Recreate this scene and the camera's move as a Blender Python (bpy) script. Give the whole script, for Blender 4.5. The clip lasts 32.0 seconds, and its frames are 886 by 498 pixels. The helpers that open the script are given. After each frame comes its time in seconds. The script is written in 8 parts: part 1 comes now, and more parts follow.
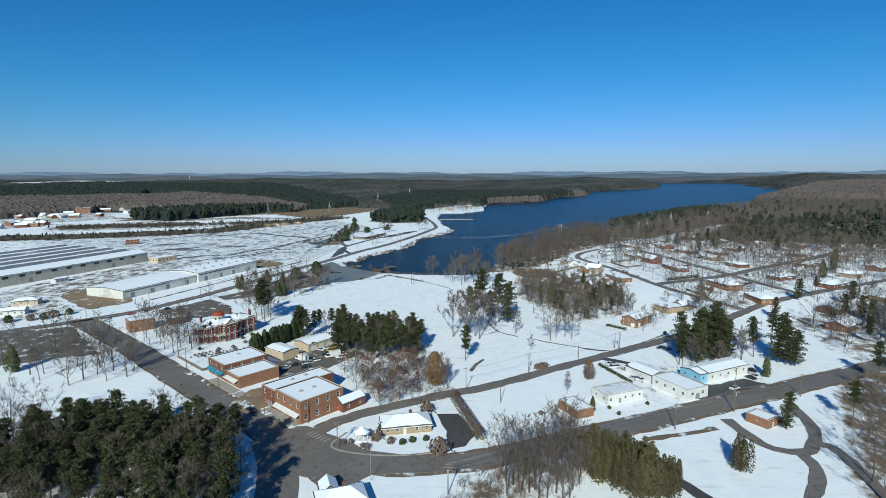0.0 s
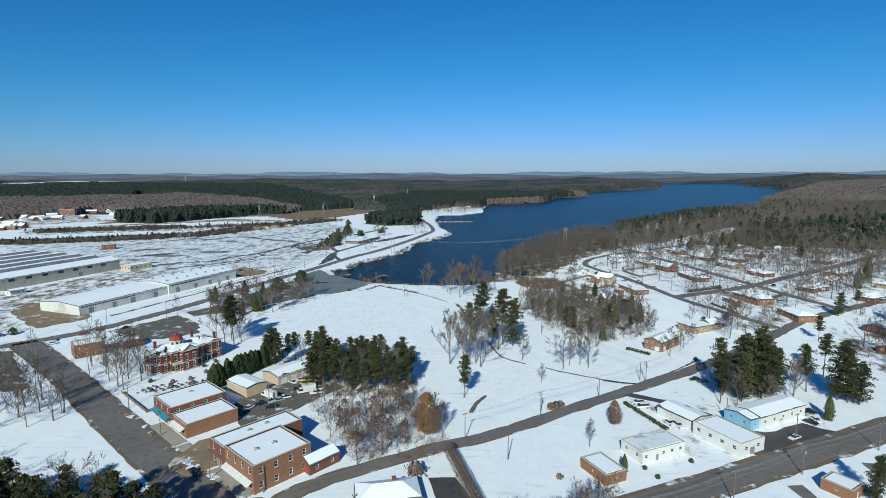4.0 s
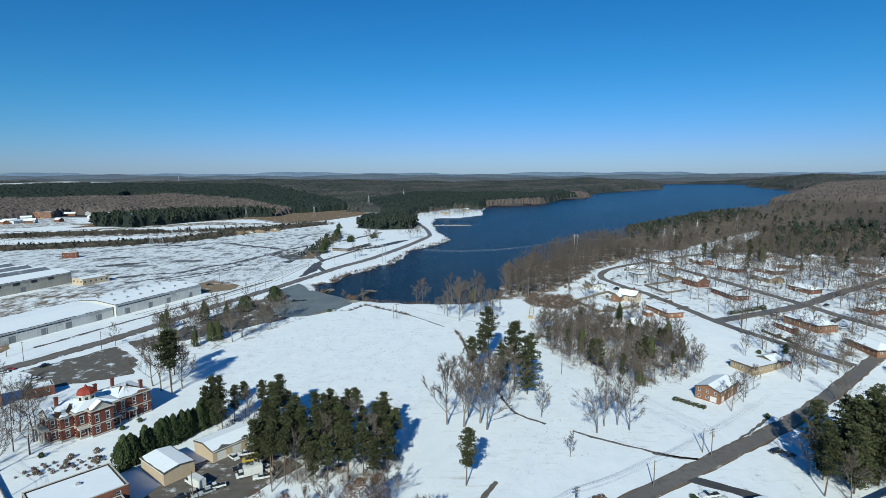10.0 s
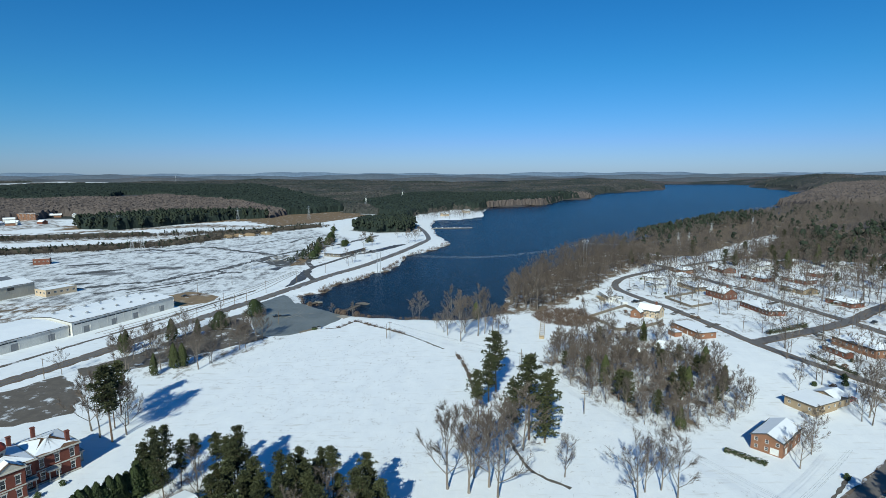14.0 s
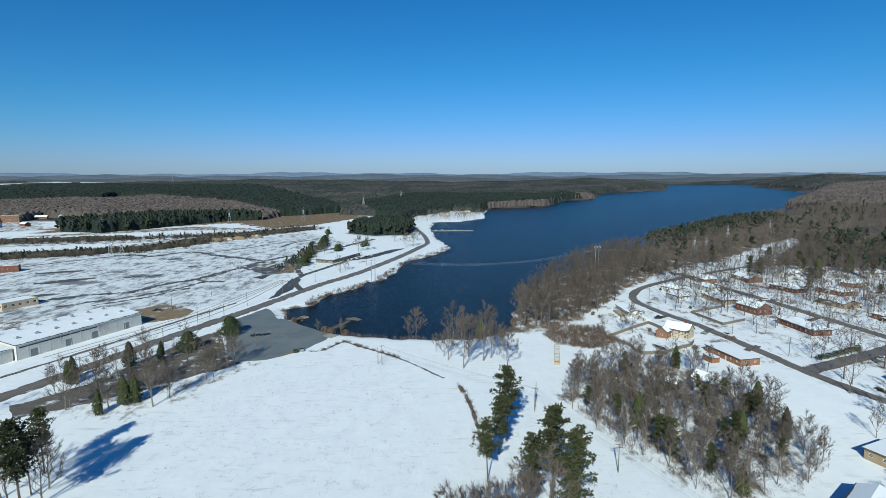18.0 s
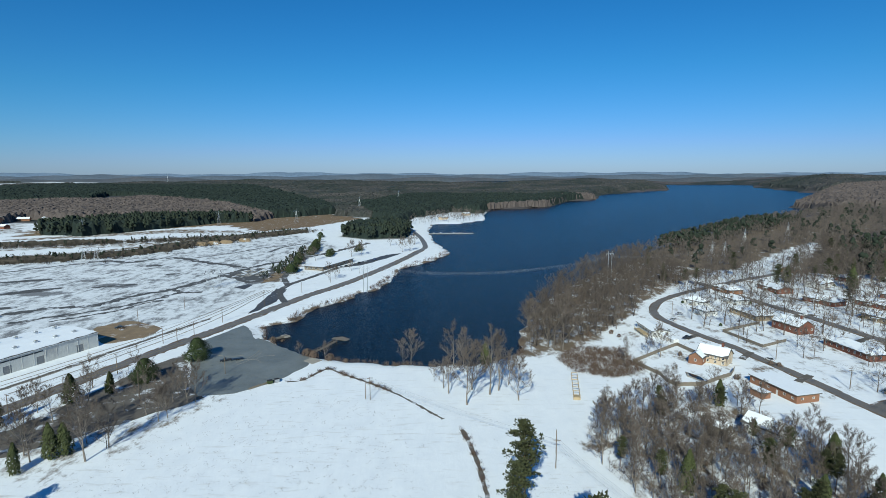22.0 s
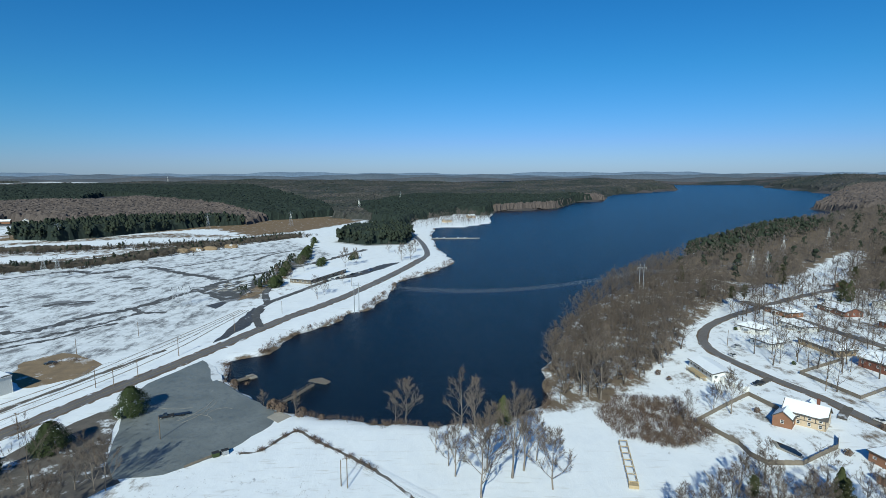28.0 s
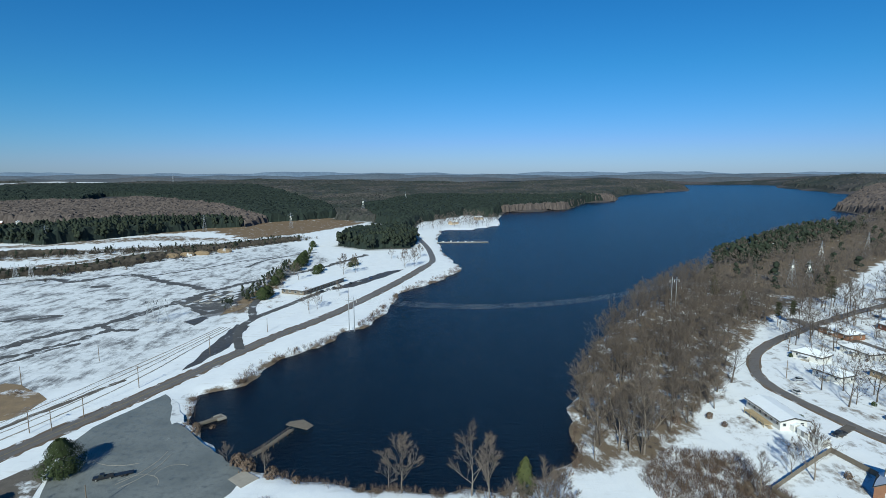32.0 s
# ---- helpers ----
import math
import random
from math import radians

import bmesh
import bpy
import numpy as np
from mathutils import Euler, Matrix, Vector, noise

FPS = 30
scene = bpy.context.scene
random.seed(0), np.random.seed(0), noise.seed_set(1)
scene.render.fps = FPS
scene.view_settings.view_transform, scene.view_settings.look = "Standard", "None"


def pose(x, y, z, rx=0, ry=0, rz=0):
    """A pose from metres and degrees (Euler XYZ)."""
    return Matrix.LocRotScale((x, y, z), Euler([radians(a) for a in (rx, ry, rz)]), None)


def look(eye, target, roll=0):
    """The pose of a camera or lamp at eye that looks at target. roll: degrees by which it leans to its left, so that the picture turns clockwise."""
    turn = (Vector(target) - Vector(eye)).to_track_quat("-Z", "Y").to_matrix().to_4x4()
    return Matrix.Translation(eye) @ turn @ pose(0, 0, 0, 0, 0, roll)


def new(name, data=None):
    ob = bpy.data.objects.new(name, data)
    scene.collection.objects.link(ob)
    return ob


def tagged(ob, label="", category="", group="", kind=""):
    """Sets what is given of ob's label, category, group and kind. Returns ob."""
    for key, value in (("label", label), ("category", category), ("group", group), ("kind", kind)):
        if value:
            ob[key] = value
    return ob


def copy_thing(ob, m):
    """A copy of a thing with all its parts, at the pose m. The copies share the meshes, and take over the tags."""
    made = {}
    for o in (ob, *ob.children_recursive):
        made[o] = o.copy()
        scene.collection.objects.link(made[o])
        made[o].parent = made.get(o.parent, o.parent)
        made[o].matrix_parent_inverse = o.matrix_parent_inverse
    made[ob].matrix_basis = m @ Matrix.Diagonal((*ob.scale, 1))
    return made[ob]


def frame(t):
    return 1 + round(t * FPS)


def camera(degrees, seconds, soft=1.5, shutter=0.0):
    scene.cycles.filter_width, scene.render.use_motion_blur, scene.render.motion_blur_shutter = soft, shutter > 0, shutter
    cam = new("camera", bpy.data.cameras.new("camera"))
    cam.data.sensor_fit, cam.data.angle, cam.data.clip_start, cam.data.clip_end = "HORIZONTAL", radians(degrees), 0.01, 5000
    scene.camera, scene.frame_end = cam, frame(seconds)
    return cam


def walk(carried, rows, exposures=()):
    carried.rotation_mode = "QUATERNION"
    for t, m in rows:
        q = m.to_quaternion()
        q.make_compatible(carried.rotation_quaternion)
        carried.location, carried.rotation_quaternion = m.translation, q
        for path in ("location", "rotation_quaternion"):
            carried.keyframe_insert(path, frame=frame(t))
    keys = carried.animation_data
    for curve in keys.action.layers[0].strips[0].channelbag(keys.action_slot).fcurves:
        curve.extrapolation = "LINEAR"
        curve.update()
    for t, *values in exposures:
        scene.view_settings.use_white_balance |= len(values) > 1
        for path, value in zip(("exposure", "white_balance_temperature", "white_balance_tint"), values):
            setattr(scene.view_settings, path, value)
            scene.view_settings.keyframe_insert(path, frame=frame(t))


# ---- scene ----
from collections import defaultdict

# ---- camera and its flight: seconds, x, y, z, yaw, pitch ----
cam = camera(78.0, 32.0, soft=0.5)
FLIGHT = [
    (0, -3.15, 4.40, 89.72, 0.085, -7.998),
    (2, -2.23, 26.04, 89.72, 0.016, -7.981),
    (4, -1.49, 47.32, 89.73, -0.053, -7.966),
    (6, -0.93, 68.29, 89.75, -0.128, -7.953),
    (8, -0.52, 88.99, 89.77, -0.199, -7.942),
    (10, -0.23, 109.48, 89.81, -0.256, -7.933),
    (12, -0.05, 129.79, 89.87, -0.298, -7.926),
    (14, 0.03, 149.99, 89.93, -0.310, -7.921),
    (16, 0.06, 170.12, 90.00, -0.321, -7.918),
    (18, 0.03, 190.23, 90.08, -0.349, -7.917),
    (20, -0.02, 210.36, 90.18, -0.401, -7.918),
    (22, -0.07, 230.57, 90.28, -0.522, -7.921),
    (24, -0.11, 250.91, 90.39, -0.607, -7.926),
    (25, -0.12, 261.14, 90.46, -0.607, -7.929),
    (26, -0.11, 271.42, 90.52, -0.552, -7.933),
    (27, -0.09, 281.76, 90.59, -0.380, -7.937),
    (28, -0.05, 292.16, 90.66, -0.172, -7.942),
    (29, 0.00, 302.62, 90.73, 0.002, -7.947),
    (30, 0.08, 313.16, 90.80, 0.173, -7.953),
    (31, 0.18, 323.78, 90.88, 0.351, -7.959),
    (32, 0.32, 334.49, 90.96, 0.532, -7.966),
]
walk(cam, [(t, pose(x, y, z, 90 + pitch, 0, yaw) @ pose(0, 0, 0, 0, 0, -0.12)) for t, x, y, z, yaw, pitch in FLIGHT],
     exposures=[(0, -0.08, 6150, 0.5), (32, -0.08, 6150, 0.5)])

# ---- world, sun, exposure ----
SUN_ELEVATION, SUN_AZIMUTH = 31.0, 193.0
world = bpy.data.worlds.new("winter_sky")
scene.world = world
world.use_nodes = True
wn = world.node_tree.nodes
wl = world.node_tree.links
sky = wn.new("ShaderNodeTexSky")
sky.sky_type = "NISHITA"
sky.sun_disc = False
sky.sun_elevation, sky.sun_rotation = radians(SUN_ELEVATION), radians(SUN_AZIMUTH)
sky.air_density, sky.dust_density, sky.ozone_density, sky.altitude = 1.0, 0.2, 2.5, 100.0
deep = wn.new("ShaderNodeMix")
deep.data_type, deep.blend_type = "RGBA", "MULTIPLY"
deep.inputs["Factor"].default_value = 1.0
hue = wn.new("ShaderNodeSeparateColor")
low = wn.new("ShaderNodeMapRange")
low.inputs["From Min"].default_value, low.inputs["From Max"].default_value = 3.4, 7.6
tone = wn.new("ShaderNodeMix")
tone.data_type = "RGBA"
tone.inputs["A"].default_value, tone.inputs["B"].default_value = (0.475, 0.862, 1.275, 1), (0.575, 0.785, 1.42, 1)
wl.new(sky.outputs[0], hue.inputs[0])
wl.new(hue.outputs[0], low.inputs["Value"])
wl.new(low.outputs[0], tone.inputs["Factor"])
wl.new(tone.outputs["Result"], deep.inputs["B"])
rich = wn.new("ShaderNodeHueSaturation")
rich.inputs["Saturation"].default_value = 1.09
wl.new(sky.outputs[0], deep.inputs["A"])
wl.new(deep.outputs["Result"], rich.inputs["Color"])
wl.new(rich.outputs[0], wn["Background"].inputs[0])
wn["Background"].inputs[1].default_value = 0.074
sun = new("sun", bpy.data.lights.new("sun", "SUN"))
sun.data.energy, sun.data.angle, sun.data.color = 5.0, radians(0.55), (1.0, 0.985, 0.87)
az, el = radians(SUN_AZIMUTH), radians(SUN_ELEVATION)
sun.matrix_world = look((math.sin(az) * math.cos(el) * 500, math.cos(az) * math.cos(el) * 500, math.sin(el) * 500), (0, 0, 0))


# ---- materials ----
def nodes_of(name):
    m = bpy.data.materials.new(name)
    m.use_nodes = True
    return m, m.node_tree.nodes, m.node_tree.links


def noise_node(n, l, scale, detail=4.0, rough=0.55, stretch=None, vec=None):
    if vec is None:
        vec = n.new("ShaderNodeNewGeometry").outputs["Position"]
    if stretch:
        mp = n.new("ShaderNodeMapping")
        mp.inputs["Scale"].default_value = stretch
        l.new(vec, mp.inputs["Vector"])
        vec = mp.outputs[0]
    t = n.new("ShaderNodeTexNoise")
    t.inputs["Scale"].default_value, t.inputs["Detail"].default_value, t.inputs["Roughness"].default_value = scale, detail, rough
    l.new(vec, t.inputs["Vector"])
    return t.outputs["Fac"]


def ramp(n, l, fac, a, b):
    r = n.new("ShaderNodeMapRange")
    r.inputs["From Min"].default_value, r.inputs["From Max"].default_value = a, b
    l.new(fac, r.inputs["Value"])
    return r.outputs[0]


def mix(n, l, fac, a, b):
    m = n.new("ShaderNodeMix")
    m.data_type = "RGBA"
    for socket, v in ((m.inputs["Factor"], fac), (m.inputs["A"], a), (m.inputs["B"], b)):
        if isinstance(v, (tuple, float, int)):
            socket.default_value = (*v, 1) if isinstance(v, tuple) else v
        else:
            l.new(v, socket)
    return m.outputs["Result"]


def bump(n, l, bsdf, fac, strength, distance):
    b = n.new("ShaderNodeBump")
    b.inputs["Strength"].default_value, b.inputs["Distance"].default_value = strength, distance
    l.new(fac, b.inputs["Height"])
    l.new(b.outputs[0], bsdf.inputs["Normal"])


def surface(name, a, b, rough=0.85, scale=1.5, fine=14.0, c=None, metal=0.0, relief=0.3, depth=0.03, vary=0.0, stretch=None, spec=0.3, island=0.0, grain=0.72):
    """A matt material between colours a and b by large noise, broken up by fine grain and, where given, stained with c."""
    m, n, l = nodes_of(name)
    p = n["Principled BSDF"]
    big, small = noise_node(n, l, scale, 4, stretch=stretch), noise_node(n, l, fine, 3, stretch=stretch)
    col = mix(n, l, ramp(n, l, big, 0.35, 0.65), a, b)
    col = mix(n, l, ramp(n, l, small, 0.3, 0.75), col, tuple(v * grain for v in a))
    if c:
        col = mix(n, l, ramp(n, l, noise_node(n, l, scale * 0.45, 6, 0.65), 0.56, 0.66), col, c)
    if vary:
        o = n.new("ShaderNodeObjectInfo").outputs["Random"]
        h = n.new("ShaderNodeHueSaturation")
        l.new(ramp(n, l, o, -0.5 / max(vary, 0.01), 1 + 0.5 / max(vary, 0.01)), h.inputs["Hue"])
        r = n.new("ShaderNodeMapRange")
        r.inputs["To Min"].default_value, r.inputs["To Max"].default_value = 1 - vary, 1 + vary
        l.new(o, r.inputs["Value"])
        l.new(r.outputs[0], h.inputs["Value"])
        h.inputs["Hue"].default_value = 0.5
        for k in list(h.inputs["Hue"].links):
            l.remove(k)
        l.new(col, h.inputs["Color"])
        col = h.outputs[0]
    if island:
        r = n.new("ShaderNodeMapRange")
        r.inputs["To Min"].default_value, r.inputs["To Max"].default_value = 1 - island, 1 + island
        l.new(n.new("ShaderNodeNewGeometry").outputs["Random Per Island"], r.inputs["Value"])
        h = n.new("ShaderNodeHueSaturation")
        l.new(r.outputs[0], h.inputs["Value"])
        l.new(col, h.inputs["Color"])
        col = h.outputs[0]
    l.new(col, p.inputs["Base Color"])
    p.inputs["Roughness"].default_value, p.inputs["Metallic"].default_value = rough, metal
    p.inputs["Specular IOR Level"].default_value = spec
    if relief:
        bump(n, l, p, small, relief, depth)
    return m


def snow_ground():
    """Old snow with grass tips, over dry grass and leaf litter; the bare share and the woodland share are stored in the mesh."""
    m, n, l = nodes_of("snowy_ground")
    p = n["Principled BSDF"]
    at = n.new("ShaderNodeAttribute")
    at.attribute_name = "bare"
    wd = n.new("ShaderNodeAttribute")
    wd.attribute_name = "wood"
    dr = n.new("ShaderNodeAttribute")
    dr.attribute_name = "dry"
    big, mid, fine = noise_node(n, l, 0.03, 5, 0.6), noise_node(n, l, 0.13, 9, 0.72, stretch=(1.0, 0.6, 1.0)), noise_node(n, l, 1.7, 4, 0.6)
    streak = noise_node(n, l, 0.5, 5, 0.6, stretch=(0.2, 1.0, 1.0))
    snow = mix(n, l, ramp(n, l, mid, 0.35, 0.7), (0.85, 0.865, 0.875), (0.77, 0.79, 0.815))
    tips = n.new("ShaderNodeMath")
    tips.operation = "MULTIPLY"
    l.new(ramp(n, l, streak, 0.56, 0.82), tips.inputs[0])
    l.new(ramp(n, l, big, 0.38, 0.6), tips.inputs[1])
    snow = mix(n, l, tips.outputs[0], snow, (0.50, 0.47, 0.42))
    md = n.new("ShaderNodeAttribute")
    md.attribute_name = "mud"
    half = n.new("ShaderNodeMath")
    half.operation = "MULTIPLY"
    l.new(md.outputs["Fac"], half.inputs[0])
    l.new(ramp(n, l, noise_node(n, l, 0.22, 8, 0.75, stretch=(0.7, 1.0, 1.0)), 0.36, 0.68), half.inputs[1])
    snow = mix(n, l, half.outputs[0], snow, (0.60, 0.615, 0.63))
    litter = mix(n, l, fine, (0.10, 0.075, 0.055), (0.23, 0.18, 0.13))
    grass = mix(n, l, fine, (0.15, 0.10, 0.058), (0.25, 0.175, 0.105))
    earth = mix(n, l, dr.outputs["Fac"], litter, grass)
    earth = mix(n, l, md.outputs["Fac"], earth, mix(n, l, fine, (0.13, 0.13, 0.135), (0.27, 0.275, 0.285)))
    # bare where the stored share beats the noise
    addn = n.new("ShaderNodeMath")
    addn.operation = "ADD"
    l.new(at.outputs["Fac"], addn.inputs[0])
    mm = n.new("ShaderNodeMath")
    mm.operation = "MULTIPLY_ADD"
    patch = n.new("ShaderNodeMix")
    l.new(md.outputs["Fac"], patch.inputs["Factor"])
    l.new(mid, patch.inputs["A"])
    l.new(noise_node(n, l, 0.085, 10, 0.74, stretch=(1.3, 0.6, 1.0)), patch.inputs["B"])
    l.new(patch.outputs["Result"], mm.inputs[0])
    mm.inputs[1].default_value = 2.2
    mm.inputs[2].default_value = -1.1
    l.new(mm.outputs[0], addn.inputs[1])
    col = mix(n, l, ramp(n, l, addn.outputs[0], 0.36, 0.64), snow, earth)
    # distant woodland canopy
    wn1 = noise_node(n, l, 0.004, 5, 0.6, stretch=(0.6, 1.0, 1.0))
    wn2 = noise_node(n, l, 0.05, 4, 0.7)
    wn3 = noise_node(n, l, 0.0022, 5, 0.6, stretch=(0.45, 1.3, 1.0))
    can = mix(n, l, ramp(n, l, wn1, 0.46, 0.54), (0.030, 0.042, 0.032), (0.125, 0.105, 0.098))
    can = mix(n, l, ramp(n, l, wn2, 0.35, 0.7), can, (0.055, 0.052, 0.052))
    can = mix(n, l, ramp(n, l, wn3, 0.66, 0.69), can, (0.62, 0.64, 0.68))
    col = mix(n, l, wd.outputs["Fac"], col, can)
    l.new(col, p.inputs["Base Color"])
    p.inputs["Roughness"].default_value = 0.9
    p.inputs["Specular IOR Level"].default_value = 0.15
    bump(n, l, p, mid, 0.5, 0.5)
    return m


def lake_water():
    m, n, l = nodes_of("lake_water")
    p = n["Principled BSDF"]
    col = mix(n, l, noise_node(n, l, 0.006, 3), (0.0006, 0.0028, 0.0075), (0.0012, 0.0046, 0.0115))
    l.new(col, p.inputs["Base Color"])
    p.inputs["Roughness"].default_value = 0.25
    p.inputs["IOR"].default_value = 1.33
    p.inputs["Specular IOR Level"].default_value = 0.28
    rip = noise_node(n, l, 0.8, 5, 0.65, stretch=(0.4, 1.0, 1.0))
    bump(n, l, p, rip, 1.0, 0.9)
    return m


def asphalt(name, a, b, wet, snow=0.0):
    m, n, l = nodes_of(name)
    p = n["Principled BSDF"]
    big, mid, fine = noise_node(n, l, 0.06, 5, 0.6), noise_node(n, l, 0.5, 5, 0.65), noise_node(n, l, 6.0, 3)
    col = mix(n, l, ramp(n, l, big, 0.35, 0.65), a, b)
    col = mix(n, l, ramp(n, l, mid, 0.5, 0.72), col, wet)
    col = mix(n, l, ramp(n, l, fine, 0.45, 0.8), col, tuple(v * 0.75 for v in a))
    if snow:
        col = mix(n, l, ramp(n, l, noise_node(n, l, 0.16, 7, 0.7, stretch=(1, 0.45, 1)), snow, snow + 0.1), col, (0.68, 0.71, 0.74))
    l.new(col, p.inputs["Base Color"])
    l.new(ramp(n, l, mid, 0.95, 0.1), p.inputs["Roughness"])
    p.inputs["Specular IOR Level"].default_value = 0.25
    bump(n, l, p, fine, 0.2, 0.02)
    return m


def plain(name, colour, rough=0.6, metal=0.0):
    m, n, l = nodes_of(name)
    p = n["Principled BSDF"]
    l.new(mix(n, l, ramp(n, l, noise_node(n, l, 3.0), 0.3, 0.7), colour, tuple(v * 0.8 for v in colour)), p.inputs["Base Color"])
    p.inputs["Roughness"].default_value, p.inputs["Metallic"].default_value = rough, metal
    return m


GROUND, WATER = snow_ground(), lake_water()
ROAD = asphalt("old_asphalt", (0.165, 0.145, 0.127), (0.205, 0.18, 0.158), (0.095, 0.084, 0.075))
LOT = asphalt("grey_lot_asphalt", (0.155, 0.168, 0.165), (0.225, 0.238, 0.23), (0.105, 0.113, 0.11), 0.66)
DARKLOT = asphalt("dark_asphalt", (0.07, 0.065, 0.062), (0.10, 0.092, 0.085), (0.045, 0.042, 0.04), 0.64)
LITTER = surface("leaf_littered_asphalt", (0.16, 0.14, 0.12), (0.105, 0.092, 0.082), 0.95, 0.32, 2.5, c=(0.7, 0.72, 0.75), relief=0.4, depth=0.06)
SNOW = surface("roof_snow", (0.86, 0.88, 0.90), (0.81, 0.83, 0.865), 0.9, 0.22, 1.2, relief=0.35, depth=0.06, grain=0.93)
THINSNOW = surface("thin_snow", (0.76, 0.78, 0.80), (0.62, 0.63, 0.645), 0.9, 0.3, 3.0, grain=0.9, c=(0.33, 0.33, 0.34), relief=0.3)
MILLROOF = surface("grey_shed_roof", (0.20, 0.215, 0.235), (0.15, 0.16, 0.18), 0.7, 0.08, 2.0, c=(0.34, 0.35, 0.37), relief=0.1, stretch=(1, 1, 0.3))
MILLWALL = surface("weathered_pale_siding", (0.54, 0.49, 0.40), (0.43, 0.39, 0.32), 0.8, 0.12, 2.0, c=(0.30, 0.24, 0.18), relief=0.2, stretch=(2, 2, 0.2))
COURTBRICK = surface("dark_red_brick", (0.185, 0.060, 0.042), (0.13, 0.045, 0.034), 0.9, 0.6, 9.0, c=(0.12, 0.045, 0.036), relief=0.3)
TILES = surface("brown_roof_tiles", (0.20, 0.12, 0.075), (0.145, 0.085, 0.056), 0.9, 0.6, 7.0, relief=0.3)
YARDMUD = surface("grey_yard_mud", (0.115, 0.113, 0.113), (0.075, 0.074, 0.076), 0.9, 0.25, 2.0, c=(0.6, 0.62, 0.65), relief=0.4, depth=0.08)
DIRT = surface("tan_earth", (0.30, 0.215, 0.13), (0.19, 0.14, 0.095), 0.95, 0.2, 2.0, c=(0.7, 0.7, 0.72), relief=0.5, depth=0.15)
SLUSH = surface("roadside_litter", (0.20, 0.15, 0.11), (0.13, 0.10, 0.08), 0.95, 0.3, 3.0, c=(0.72, 0.74, 0.78), relief=0.5, depth=0.1)
CONCRETE = surface("concrete", (0.42, 0.38, 0.32), (0.34, 0.31, 0.27), 0.9, 0.4, 6.0, c=(0.2, 0.18, 0.16))
BRICK = surface("red_brick", (0.215, 0.088, 0.058), (0.155, 0.066, 0.046), 0.9, 0.6, 9.0, c=(0.16, 0.06, 0.045), relief=0.3)
BRICKO = surface("orange_brick", (0.30, 0.15, 0.088), (0.235, 0.118, 0.07), 0.9, 0.6, 9.0, relief=0.3)
BRICKT = surface("tan_brick", (0.41, 0.31, 0.20), (0.33, 0.25, 0.16), 0.9, 0.6, 9.0, relief=0.3)
WHITEWALL = surface("white_painted_wall", (0.74, 0.73, 0.70), (0.66, 0.65, 0.62), 0.8, 0.3, 6.0, c=(0.5, 0.47, 0.42), relief=0.15)
CREAM = surface("cream_metal_siding", (0.60, 0.47, 0.33), (0.52, 0.40, 0.28), 0.6, 0.3, 5.0, relief=0.1, stretch=(3, 3, 0.3))
GREYWALL = surface("grey_metal_siding", (0.72, 0.70, 0.645), (0.64, 0.62, 0.57), 0.6, 0.15, 3.0, c=(0.45, 0.43, 0.40), relief=0.1, stretch=(2, 2, 0.3))
RUSTWALL = surface("weathered_siding", (0.48, 0.44, 0.37), (0.37, 0.34, 0.29), 0.8, 0.12, 2.0, c=(0.27, 0.21, 0.16), relief=0.2, stretch=(2, 2, 0.2))
BLUEWALL = surface("pale_blue_wall", (0.28, 0.55, 0.72), (0.24, 0.48, 0.64), 0.7, 0.3, 5.0, relief=0.1)
REDWALL = surface("red_paint", (0.45, 0.06, 0.04), (0.36, 0.05, 0.035), 0.6, 0.5, 6.0, relief=0.1)
DOME = surface("red_dome_tiles", (0.33, 0.055, 0.036), (0.25, 0.046, 0.032), 0.7, 0.8, 6.0, relief=0.3)
SHINGLE = surface("dark_shingles", (0.12, 0.11, 0.10), (0.085, 0.08, 0.075), 0.95, 0.5, 8.0, relief=0.4)
STONE = surface("pale_stone_trim", (0.55, 0.52, 0.46), (0.46, 0.43, 0.38), 0.85, 0.5, 6.0)
WHITE = plain("white_trim", (0.78, 0.77, 0.75), 0.5)
GLASS = plain("dark_window_glass", (0.03, 0.036, 0.042), 0.08)
METAL = plain("galvanised_steel", (0.52, 0.53, 0.54), 0.45, 0.7)
WIRE = plain("cable", (0.30, 0.31, 0.33), 0.5, 0.3)
POLEWOOD = surface("weathered_pole_wood", (0.21, 0.16, 0.115), (0.15, 0.115, 0.085), 0.9, 0.6, 9.0)
TIMBER = surface("grey_timber", (0.22, 0.185, 0.145), (0.165, 0.14, 0.115), 0.9, 0.8, 8.0)
NEWWOOD = surface("new_timber", (0.52, 0.40, 0.24), (0.42, 0.32, 0.2), 0.85, 0.8, 8.0)
BARK = surface("grey_bark", (0.225, 0.19, 0.158), (0.145, 0.12, 0.10), 0.95, 0.6, 7.0, vary=0.2)
TWIG = surface("bare_twigs", (0.178, 0.142, 0.117), (0.115, 0.093, 0.079), 0.95, 0.2, 3.0, relief=0, vary=0.22)
PINEBARK = surface("pine_bark", (0.17, 0.115, 0.08), (0.115, 0.08, 0.06), 0.95, 0.8, 7.0)
NEEDLE = surface("pine_needles", (0.068, 0.073, 0.030), (0.036, 0.044, 0.021), 0.8, 0.35, 3.0, relief=0, vary=0.25)
ARBOR = surface("olive_evergreen", (0.092, 0.076, 0.034), (0.052, 0.046, 0.023), 0.85, 0.5, 4.0, relief=0, vary=0.15)
CEDAR = surface("cedar_foliage", (0.075, 0.085, 0.03), (0.045, 0.058, 0.024), 0.85, 0.5, 4.0, relief=0, vary=0.2)
